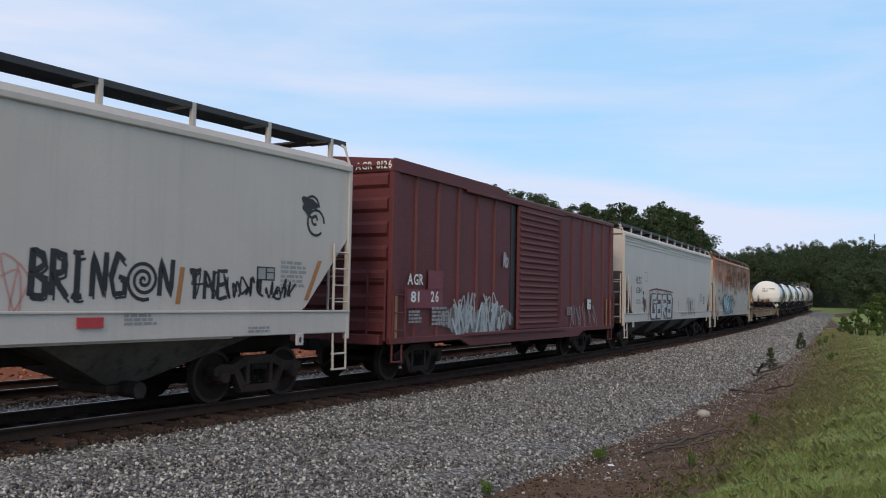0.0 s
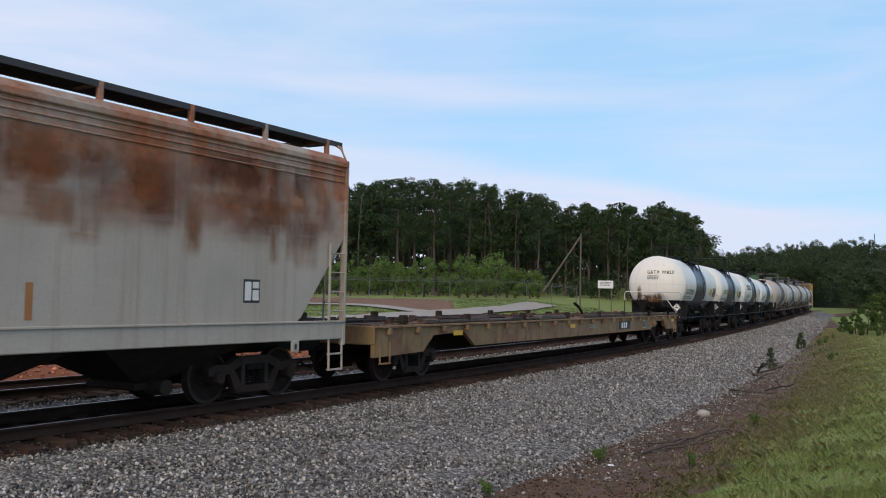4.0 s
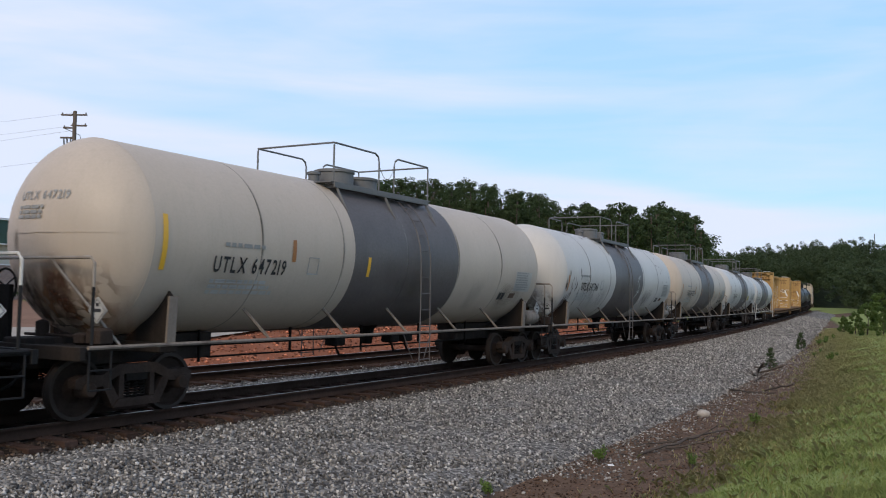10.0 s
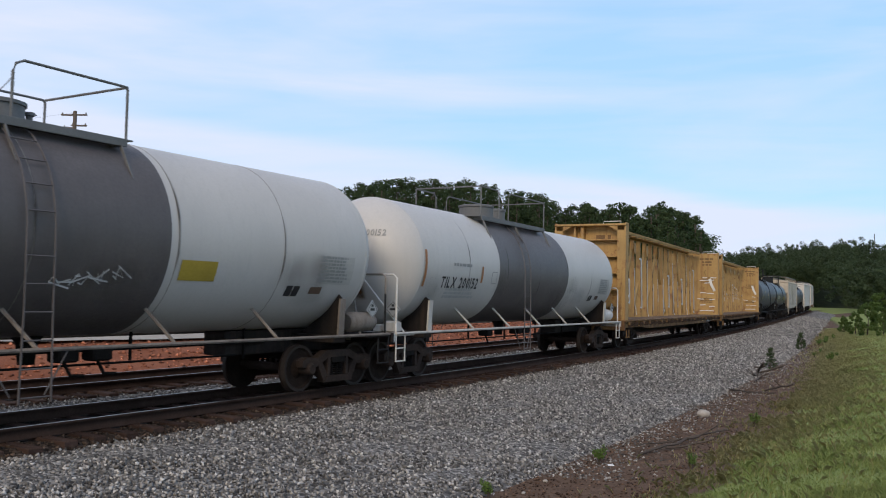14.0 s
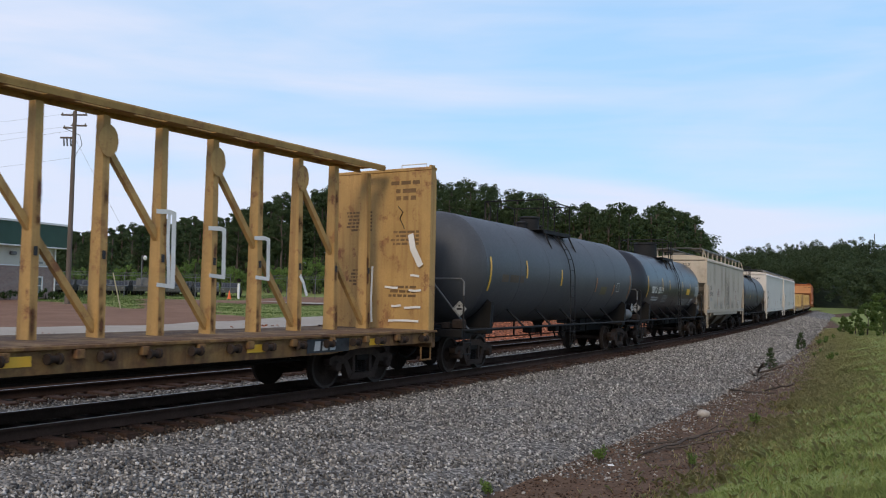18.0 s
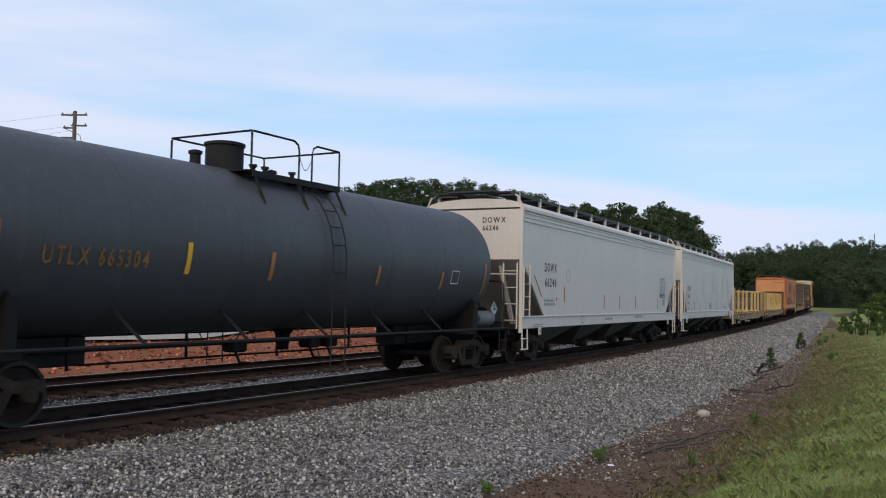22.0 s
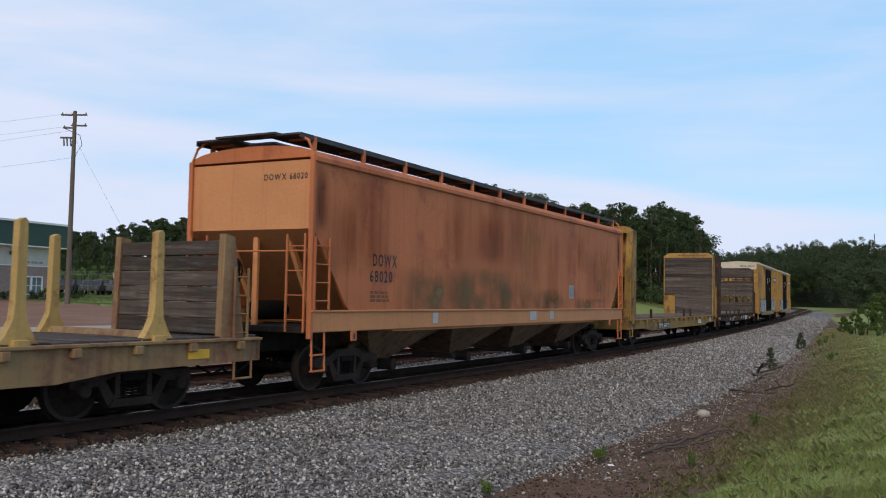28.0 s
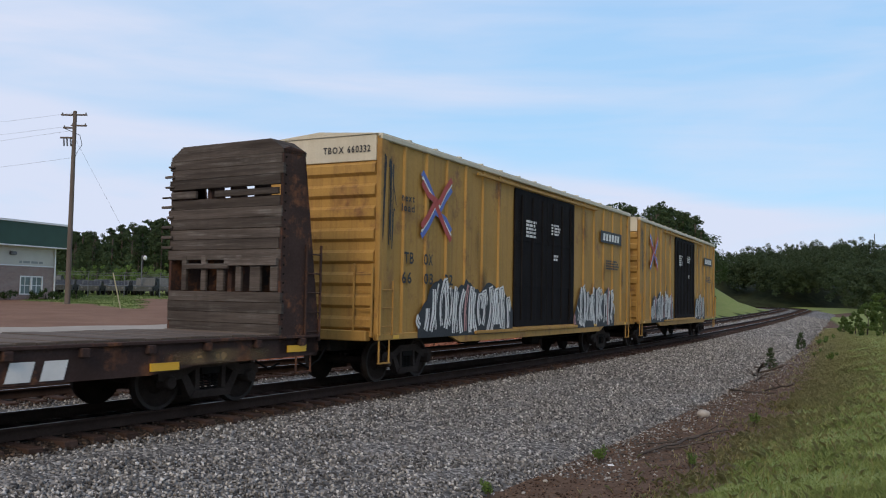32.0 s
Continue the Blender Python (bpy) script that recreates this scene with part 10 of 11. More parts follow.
# ---------- grass and weeds on the camera's side ----------
def grass_material():
    m = leaf_material("meadow_grass", (0.23, 0.315, 0.08), (0.42, 0.46, 0.17), 0.75, 0.5)
    return m


GRASS = grass_material()
STRAW = leaf_material("dry_straw", (0.36, 0.34, 0.14), (0.60, 0.54, 0.28), 0.8, 0.5)
LAWN = leaf_material("lawn_blades", (0.06, 0.105, 0.026), (0.115, 0.16, 0.048), 0.75, 0.4)


def blades(px, py, length, width, rs, lean=0.45):
    n = len(px)
    z = ground_z(px, py)
    a = rs.uniform(0, 2 * math.pi, n)
    d = np.stack([np.cos(a), np.sin(a), np.zeros(n)], 1)
    side_ = np.stack([-np.sin(a), np.cos(a), np.zeros(n)], 1)
    base = np.stack([px, py, z - 0.01], 1)
    L_ = length[:, None]
    k = rs.uniform(0.1, lean * 2, n)[:, None]
    mid_ = base + np.array([0, 0, 1]) * L_ * 0.55 + d * L_ * k * 0.25
    tip = base + np.array([0, 0, 1]) * L_ * (1 - 0.3 * k) + d * L_ * k * 0.8
    w = width[:, None]
    V = np.stack([base - side_ * w, base + side_ * w, mid_ + side_ * w * 0.75, tip, mid_ - side_ * w * 0.75], 1)
    return V.reshape(-1, 3), np.arange(n * 5).reshape(-1, 5)


def build_grass():
    rs = np.random.RandomState(9)
    n = 430000
    y = 7 + 85 * rs.rand(n) ** 2.0
    q = rs.uniform(0.13, 0.62, n)
    x = q * y
    s, o = nearest(x, y)
    edge = np.interp(s, (-20, 10, 30, 60, 100), (8.5, 8.3, 7.5, 6.6, 5.6))
    wob = np.array([noise.noise((a * 0.8, b * 0.8, 7.0)) for a, b in zip(x[::1], y[::1])])
    keep = o > edge + wob * 0.9 + 0.15 + rs.exponential(0.25, n)
    keep &= (wob * 0.5 + rs.rand(n)) > 0.12 + 0.3 * np.clip(1 - (o - edge) / 3.5, 0, 1)
    x, y, o, wob = x[keep], y[keep], o[keep], wob[keep]
    big = 1 + y / 28
    length = np.where(rs.rand(len(x)) < 0.006, rs.uniform(0.08, 0.14, len(x)), rs.uniform(0.022, 0.055, len(x))) * (0.9 + 0.5 * wob) * np.clip(big, 1, 1.8)
    width = rs.uniform(0.0014, 0.003, len(x)) * big
    V, F = blades(x, y, length, width, rs)
    tagged(new("grass", fast_mesh("grass", V, 5, F, GRASS)), "short fresh green grass on the bank", "grass", kind="stuff")
    # dry straw-coloured stalks where the turf meets the bare earth
    n = 95000
    s = -14 + 96 * rs.rand(n) ** 1.4
    edge = np.interp(s, (-20, 10, 30, 60, 100), (8.5, 8.3, 7.5, 6.6, 5.6))
    o = edge + np.where(rs.rand(n) < 0.35, rs.normal(0.55, 0.6, n), np.abs(rs.normal(0.2, 1.5, n)))
    x, y, _ = on_line(s, o)
    wob = np.array([noise.noise((a * 0.7, b * 0.7, 3.0)) for a, b in zip(x, y)])
    keep = (y > 6) & (wob + rs.rand(n) * 0.7 > 0.15) & (rs.rand(n) < np.clip((y - 9) / 14, 0.12, 1))
    x, y = x[keep], y[keep]
    big = 1 + y / 28
    V, F = blades(x, y, rs.uniform(0.05, 0.17, len(x)), rs.uniform(0.0014, 0.0028, len(x)) * big, rs, 0.7)
    tagged(new("dry_grass", fast_mesh("dry_grass", V, 5, F, STRAW)), "dry straw-coloured stalks at the edge of the turf", "grass", kind="stuff")
    # lawn strips across the line
    n = 130000
    x, y = rs.uniform(-36, 16, n), rs.uniform(43, 92, n)
    x, y = x[lawn_at(x, y)], y[lawn_at(x, y)]
    V, F = blades(x, y, rs.uniform(0.04, 0.10, len(x)), rs.uniform(0.009, 0.018, len(x)), rs)
    tagged(new("lawn_grass", fast_mesh("lawn_grass", V, 5, F, LAWN)), "mown grass strips beside the bare plot", "grass", kind="stuff")


build_grass()


def weed(name, label, x, y, h_, seed, mat, conifer=False):
    rs = np.random.RandomState(seed)
    z = float(ground_z([x], [y])[0])
    ob = thing(name, label, "plant", at=(x, y, z))
    g = G()
    cs = []
    if conifer:
        g.tube([(0, 0, -0.05), (0, 0, h_ * 0.95)], 0.018, 5)
        for k in range(44):
            t = rs.uniform(0.05, 1)
            a = rs.uniform(0, 6.28)
            R = 0.42 * h_ * (1 - t) + 0.03
            cs.append((R * math.cos(a) * 0.7, R * math.sin(a) * 0.7, h_ * t))
        V, F = leaf_cloud(cs, [0.11 * h_] * len(cs), 22, 0.045 * h_, rs, 0.8)
    else:
        for k in range(7):
            a, R = rs.uniform(0, 6.28), rs.uniform(0.1, 0.4) * h_
            tip = (R * math.cos(a), R * math.sin(a), h_ * rs.uniform(0.6, 1))
            g.tube([(0, 0, -0.03), (tip[0] * 0.4, tip[1] * 0.4, tip[2] * 0.6), tip], 0.008, 4)
            cs += [tuple(c * f for c in tip) for f in (0.6, 0.8, 1.0)]
        V, F = leaf_cloud(cs, [0.12 * h_] * len(cs), 12, 0.09 * h_, rs, 0.8)
    part("stem", g, BARK, ob)
    part("foliage", fast_mesh("foliage", V, 4, F, mat), None, ob)


weed("conifer_seedling", "small dark conifer seedling at the stones' edge", 14.1, 37.9, 0.9, 1, PINE, True)
weed("conifer_seedling", "thin dark conifer seedling beside the bank", 21.8, 53.6, 1.05, 2, PINE, True)
weed("weed_tuft", "low green weed in the bare earth", 0.7, 12.4, 0.28, 3, YOUNG)
weed("weed_tuft", "low green weed in the bare earth", 2.69, 15.0, 0.3, 4, YOUNG)
weed("weed_tuft", "bright green tuft at the grass edge", 3.91, 13.8, 0.25, 5, YOUNG)
weed("weed_tuft", "bright green tuft on the bank", 6.64, 18.8, 0.3, 6, YOUNG)
rgw = random.Random(44)
for k in range(12):
    s_ = rgw.uniform(20, 85)
    xw, yw, _ = on_line(s_, float(np.interp(s_, (10, 30, 60, 100), (8.3, 7.4, 6.4, 5.5))) + rgw.uniform(-0.2, 0.9))
    weed("weed_tuft", "straggling weeds along the bank's edge", float(xw), float(yw), rgw.uniform(0.22, 0.5), 50 + k, YOUNG)


# ---------- litter on the bare earth ----------
def on_ground(x, y, dz=0.0):
    return (x, y, float(ground_z([x], [y])[0]) + dz)


def stick(x, y, x2, y2, r, seed, lift=0.05):
    rg = random.Random(seed)
    a, b = Vector(on_ground(x, y, 0.02)), Vector(on_ground(x2, y2, lift))
    o = thing("stick", "dead grey-brown stick lying on bare earth", "stick", "sticks on the bare earth", at=a)
    d = b - a
    pts = [d * (k / 5) + Vector((rg.uniform(-0.04, 0.04), rg.uniform(-0.04, 0.04), rg.uniform(0, 0.04))) for k in range(6)]
    part("branch", G().tube(pts, r, 5), STICK, o)
    for k in (2, 3, 4):
        e = pts[k] + Vector((rg.uniform(-0.3, 0.3), rg.uniform(-0.3, 0.3), rg.uniform(0.02, 0.2)))
        part("twig", G().tube([pts[k], e], r * 0.5, 4), STICK, o)


STICK = M("dead_wood", (0.085, 0.066, 0.052), 0.9, var=0.3, bump=0.3)
STICK_PALE = M("bleached_wood", (0.30, 0.25, 0.2), 0.9, var=0.3)
for k, (a, b, c, d, r) in enumerate(((8.9, 28.6, 9.9, 26.4, 0.018), (4.2, 16.9, 5.9, 18.2, 0.02), (3.6, 16.5, 4.9, 17.3, 0.015), (4.6, 20.2, 3.2, 21.4, 0.014), (-4.2, 13.2, -3.3, 12.6, 0.014), (-1.3, 13.6, -0.9, 13.4, 0.012),
                                     (11.0, 31.0, 12.1, 33.5, 0.03), (3.4, 19.0, 4.6, 19.6, 0.014), (6.0, 23.5, 7.6, 23.0, 0.012), (2.6, 24.0, 2.8, 24.6, 0.012))):
    stick(a, b, c, d, r, 60 + k)
for k, (a, b, c, d, r, up) in enumerate(((12.63, 35.4, 12.2, 33.6, 0.05, 0.5), (12.5, 34.9, 13.1, 33.9, 0.04, 0.35), (10.03, 27.4, 10.4, 26.2, 0.03, 0.25), (12.3, 34.3, 11.6, 33.0, 0.035, 0.15), (3.51, 15.7, 4.93, 17.0, 0.028, 0.12), (4.1, 16.2, 5.0, 16.3, 0.02, 0.1),
                                         (-4.5, 14.43, -3.46, 13.28, 0.018, 0.06), (-2.15, 14.3, -1.69, 13.9, 0.014, 0.05), (9.34, 29.0, 9.0, 25.9, 0.022, 0.12))):
    stick(a, b, c, d, r, 90 + k, up)


def debris(name, label, x, y, size, mat, seed, flat=1.0):
    rs = np.random.RandomState(seed)
    bm = bmesh.new()
    bmesh.ops.create_icosphere(bm, subdivisions=2, radius=1)
    for v in bm.verts:
        f = 1 + 0.25 * noise.noise(v.co * 1.7 + Vector((seed, 0, 0)))
        v.co = Vector((v.co.x * size * f, v.co.y * size * f * 0.8, v.co.z * size * f * flat * 0.6))
    me = bpy.data.meshes.new(name)
    bm.to_mesh(me)
    bm.free()
    me.materials.append(mat)
    ob = new(name, me)
    ob.location = on_ground(x, y, size * flat * 0.35)
    ob.rotation_euler = (0, 0, seed)
    tagged(ob, label, name.split("_")[-1])


ROCK = M("pale_limestone", (0.42, 0.38, 0.33), 0.85, var=0.2, scale=6, bump=0.4)
PAPER = M("white_litter", (0.75, 0.75, 0.74), 0.6, var=0.08)
debris("pale_rock", "pale angular rock on the bare earth", 6.35, 21.4, 0.17, ROCK, 3)
for k, (x, y, z_) in enumerate(((5.2, 18.9, 0.05), (2.0, 14.6, 0.045), (1.6, 13.4, 0.04), (3.5, 17.5, 0.05), (5.6, 22.8, 0.05), (8.6, 26.0, 0.06), (7.3, 24.3, 0.05), (1.2, 12.6, 0.035), (2.6, 13.6, 0.03))):
    debris("small_rock", "small pale stone on the bare earth", x, y, z_, ROCK, 10 + k)
debris("paper_scrap", "crumpled white paper scrap on the ground", 2.85, 14.8, 0.075, PAPER, 5, 0.3)
debris("paper_scrap", "white paper scrap by the stones", 4.5, 19.6, 0.06, PAPER, 6, 0.4)
debris("paper_scrap", "white paper scrap in the grass", 6.2, 11.8, 0.06, PAPER, 8, 0.4)
g = G().lathe([(0.0, 0.0), (0.0, 0.032), (0.005, 0.036), (0.14, 0.044), (0.145, 0.04), (0.14, 0.0)], 14, axis="z")
cup = new("paper_cup", g.mesh("paper_cup", PAPER, 40))
cup.location = on_ground(4.72, 20.5, 0.0)
tagged(cup, "white paper cup standing on bare earth", "cup")
# gravel spilled over the bare earth
rs_ = np.random.RandomState(31)
n_ = 5000
s_ = -8 + 45 * rs_.rand(n_) ** 1.3
o_ = 6.0 + np.abs(rs_.normal(0, 0.9, n_))
x_, y_, _ = on_line(s_, o_)
z_ = ground_z(x_, y_)
sz_ = rs_.uniform(0.012, 0.03, n_)
base_ = np.array([(1, 0, 0), (-1, 0, 0), (0, 1, 0), (0, -1, 0), (0, 0, 0.7), (0, 0, -0.7)])
tri_ = np.array([(0, 2, 4), (2, 1, 4), (1, 3, 4), (3, 0, 4), (2, 0, 5), (1, 2, 5), (3, 1, 5), (0, 3, 5)])
P_ = base_[None] * rs_.uniform(0.6, 1.3, (n_, 6, 3)) * sz_[:, None, None] + np.stack([x_, y_, z_ + sz_ * 0.3], 1)[:, None, :]
tagged(new("spilled_stones", fast_mesh("spilled_stones", P_.reshape(-1, 3), 3, (tri_[None] + (np.arange(n_) * 6)[:, None, None]).reshape(-1, 3), STONES)), "scattered stones and clods on bare earth", "gravel", kind="stuff")


CLOD = stone_material("brown_clods", (0.42, 0.27, 0.19))
n_ = 9000
s_, o_ = rs_.uniform(-22, 60, n_), -6.6 - 6.0 * rs_.rand(n_)
x_, y_, _ = on_line(s_, o_)
z_ = ground_z(x_, y_)
sz_ = rs_.uniform(0.03, 0.085, n_)
P_ = base_[None] * rs_.uniform(0.6, 1.3, (n_, 6, 3)) * sz_[:, None, None] + np.stack([x_, y_, z_ + sz_ * 0.2], 1)[:, None, :]
tagged(new("red_rubble", fast_mesh("red_rubble", P_.reshape(-1, 3), 3, (tri_[None] + (np.arange(n_) * 6)[:, None, None]).reshape(-1, 3), stone_material("red_clay_rubble", (1.25, 0.50, 0.30)))), "broken red clay and stones on the cut bank", "earth", kind="stuff")
n_ = 16000
s_ = -10 + 55 * rs_.rand(n_) ** 1.3
o_ = rs_.uniform(5.6, 8.7, n_)
keep_ = o_ < np.interp(s_, (-20, 10, 30, 60), (8.8, 8.6, 7.8, 6.9)) + rs_.normal(0, 0.15, n_)
s_, o_ = s_[keep_], o_[keep_]
n_ = len(s_)
x_, y_, _ = on_line(s_, o_)
z_ = ground_z(x_, y_)
sz_ = rs_.uniform(0.008, 0.026, n_)
P_ = base_[None] * rs_.uniform(0.6, 1.3, (n_, 6, 3)) * sz_[:, None, None] + np.stack([x_, y_, z_ + sz_ * 0.15], 1)[:, None, :]
tagged(new("earth_clods", fast_mesh("earth_clods", P_.reshape(-1, 3), 3, (tri_[None] + (np.arange(n_) * 6)[:, None, None]).reshape(-1, 3), CLOD)), "crumbled brown clods and grit on bare earth", "earth", kind="stuff")
# small twigs and dead stalks, beyond counting
g = G()
rgt = random.Random(77)
for k in range(420):
    sq = -6 + 46 * rgt.random() ** 1.3
    xq, yq, _ = on_line(sq, rgt.uniform(5.9, 8.5))
    a_, l_ = rgt.uniform(0, 6.28), rgt.uniform(0.06, 0.35)
    p0 = on_ground(float(xq), float(yq), 0.012)
    p1 = on_ground(float(xq) + l_ * math.cos(a_), float(yq) + l_ * math.sin(a_), rgt.uniform(0.01, 0.05))
    g.tube([p0, ((p0[0] + p1[0]) / 2 + rgt.uniform(-0.02, 0.02), (p0[1] + p1[1]) / 2, (p0[2] + p1[2]) / 2 + 0.02), p1], rgt.uniform(0.003, 0.007), 3)
tagged(new("twigs", g.mesh("twigs", STICK)), "fine dead twigs scattered on bare earth", "twigs", kind="stuff")


# ---------- across the line: roads, fence, pole, building, parked vehicles ----------
CONCRETE = M("pale_concrete", (0.34, 0.30, 0.25), 0.9, var=0.12, scale=0.8, bump=0.15)


def road(name, pts, w, label):
    g = G()
    vs = []
    P = []
    for (ax, ay), (bx, by) in zip(pts[:-1], pts[1:]):
        n = max(2, int(math.hypot(bx - ax, by - ay) / 2))
        P += [(ax + (bx - ax) * k / n, ay + (by - ay) * k / n) for k in range(n)]
    P.append(pts[-1])
    for k, p in enumerate(P):
        a, b = P[max(0, k - 1)], P[min(len(P) - 1, k + 1)]
        d = Vector((b[0] - a[0], b[1] - a[1])).normalized()
        for q in (-w / 2, 0, w / 2):
            x, y = p[0] - d.y * q, p[1] + d.x * q
            vs.append((x, y, float(ground_z([x], [y])[0]) + 0.09))
    g.add(vs, [(3 * k + i, 3 * k + 3 + i, 3 * k + 4 + i, 3 * k + 1 + i) for k in range(len(P) - 1) for i in range(2)])
    tagged(new(name, g.mesh(name, CONCRETE, 60)), label, "road", kind="structure")


road("road", [(-60, -38), (-30, 2), (-13.0, 26.2), (-9.6, 31.5), (-5.0, 45.1), (0.5, 60), (6.5, 76), (10, 88)], 3.0, "pale concrete service road beside the tracks")
road("driveway", [(-13, 66), (-6.6, 63.0), (-1, 59.2), (1.5, 57.5)], 2.6, "pale concrete driveway to the fenced yard")

POLE_WOOD = M("weathered_pole_timber", (0.125, 0.10, 0.08), 0.9, var=0.2, stretch=(3, 3, 0.3), bump=0.3)
WIRE = M("dark_cable", (0.03, 0.03, 0.03), 0.6, var=0.1)
ALU = M("dull_aluminium", (0.17, 0.175, 0.18), 0.5, 0.5, var=0.1)


def utility_pole():
    bz = float(ground_z([-22.9], [54])[0])
    ob = thing("utility_pole", "tall weathered wooden utility pole with crossarms", "utility pole", at=(-22.9, 54, bz))
    H = 12.98 - bz
    part("pole", G().lathe([(-0.5, 0.17), (H * 0.5, 0.14), (H, 0.11), (H + 0.02, 0.0)], 12, axis="z"), POLE_WOOD, ob, smooth=50)
    for z, x0, x1 in ((H - 0.28, -0.2, 0.75), (H - 0.95, -0.2, 0.75), (H - 0.3, -0.85, 0.1), (H - 1.1, -0.7, 0.1)):
        part("crossarm", G().box(x0, x1, -0.06, 0.06, z, z + 0.09, 0.01), POLE_WOOD, ob)
        for q in (x0 + 0.08, x1 - 0.08):
            part("insulator", G().lathe([(z + 0.09, 0.03), (z + 0.16, 0.05), (z + 0.2, 0.02)], 8, axis="z", x=q), PIPE_GREY, ob)
    for q in (-0.62, -0.42, -0.2):
        part("fuse_cutout", G().tube([(q, -0.05, H - 1.75), (q + 0.06, -0.08, H - 2.2)], 0.05, 6), ALU, ob)
    part("cutout_arm", G().box(-0.85, 0.1, -0.05, 0.05, H - 1.72, H - 1.62, 0.01), POLE_WOOD, ob)
    part("jumper_cable", G().tube([(-0.6, 0, H - 1.1), (0.35, 0, H - 1.5), (0.5, 0, H - 2.1), (0.2, 0, H - 2.6), (0.1, 0, H - 2.9)], 0.02, 5), WIRE, ob)
    for k, (z, dz, y2) in enumerate(((H - 0.1, 0.3, 10), (H - 0.9, 0.2, 10), (H - 1.2, 0.0, 12), (H - 2.9, -0.6, 9))):
        pts = []
        for i in range(13):
            t = i / 12
            pts.append((-45 * t, y2 * t, z + dz * t - 1.4 * math.sin(math.pi * t)))
        part("overhead_wire", G().tube(pts, 0.005, 4), WIRE, ob)
    part("guy_wire", G().tube([(0.1, 0, H - 1.8), (4.0, 5.5, 0.2)], 0.007, 4), WIRE, ob)


utility_pole()


def far_pole():
    z = float(ground_z([13.3], [85])[0])
    ob = thing("braced_pole", "grey timber pole with a slanting brace pole", "pole", at=(13.3, 85, z))
    part("pole", G().tube([(0, 0, -0.4), (0, 0, 8.3 - z)], 0.08, 8), POLE_WOOD, ob)
    part("brace", G().tube([(-3.6, 0, 1.6), (-0.05, 0, 8.0 - z)], 0.09, 8), POLE_WOOD, ob)
    z = float(ground_z([14.8], [80])[0])
    ob = thing("notice_board", "small white notice board on two posts", "sign", at=(14.8, 80, z))
    part("board", G().box(-0.7, 0.7, -0.03, 0.03, 3.0 - z, 3.7 - z, 0.01), PAPER, ob)
    for q in (-0.55, 0.55):
        part("post", G().box(q - 0.05, q + 0.05, 0.03, 0.1, -0.3, 3.6 - z, 0.01), POLE_WOOD, ob)
    part("writing", bars(3, 0.09, -0.5, 3.5 - z, 1.0, lambda q, zz: (q, -0.034, zz), 2), INK_GREY, ob)
    z = float(ground_z([6.9], [57])[0])
    ob = thing("mailbox", "dark mailbox on a leaning post", "mailbox", at=(6.9, 57, z))
    part("post", G().tube([(0, 0, -0.2), (0.04, 0, 0.95)], 0.04, 6), STEEL_DARK, ob)
    part("box", G().box(-0.22, 0.2, -0.12, 0.12, 0.95, 1.2, 0.05), STEEL_DARK, ob)
    z = float(ground_z([-27.3], [80])[0])
    ob = thing("yard_lamp", "thin yard lamp post with a white globe", "lamp post", at=(-27.3, 80, z))
    part("post", G().tube([(0, 0, -0.2), (0, 0, 5.2 - z)], 0.05, 8), ALU, ob)
    part("lamp_head", G().lathe([(4.75 - z, 0.02), (4.85 - z, 0.16), (5.05 - z, 0.18), (5.2 - z, 0.02)], 10, axis="z", x=0.28), PAPER, ob, smooth=50)
    part("arm", G().tube([(0, 0, 5.15 - z), (0.28, 0, 5.15 - z)], 0.03, 5), ALU, ob)
    z = float(ground_z([-17.4], [48])[0])
    ob = thing("leaning_stake", "thin pale stake leaning over the bare plot", "stake", at=(-17.4, 48, z))
    part("rod", G().tube([(0, 0, -0.2), (-0.52, 0, 2.9 - z)], 0.035, 6), M("pale_cane", (0.36, 0.33, 0.2), 0.8, var=0.1), ob)
    z = float(ground_z([-17.95], [74.5])[0])
    ob = thing("traffic_cone", "orange traffic cone in the yard entrance", "cone", at=(-17.95, 74.5, z))
    part("body", G().lathe([(0.03, 0.17), (0.72, 0.04), (0.74, 0.0)], 12, axis="z"), M("cone_orange", (0.75, 0.13, 0.03), 0.5, var=0.05), ob, smooth=50)
    part("base", G().box(-0.22, 0.22, -0.22, 0.22, 0.0, 0.04, 0.01), M("cone_base", (0.7, 0.12, 0.03), 0.6), ob)
    z = float(ground_z([-17.3], [75])[0])
    ob = thing("gate_post", "white gate post with a round dark keypad", "post", at=(-17.3, 75, z))
    part("post", G().lathe([(-0.2, 0.1), (1.35, 0.1), (1.36, 0.0)], 10, axis="z"), PAPER, ob, smooth=50)
    part("keypad", G().lathe([(-0.08, 0.0), (-0.08, 0.17), (0.08, 0.17), (0.08, 0.0)], 14, axis="y", z=1.6), STEEL_DARK, ob, smooth=50)


far_pole()


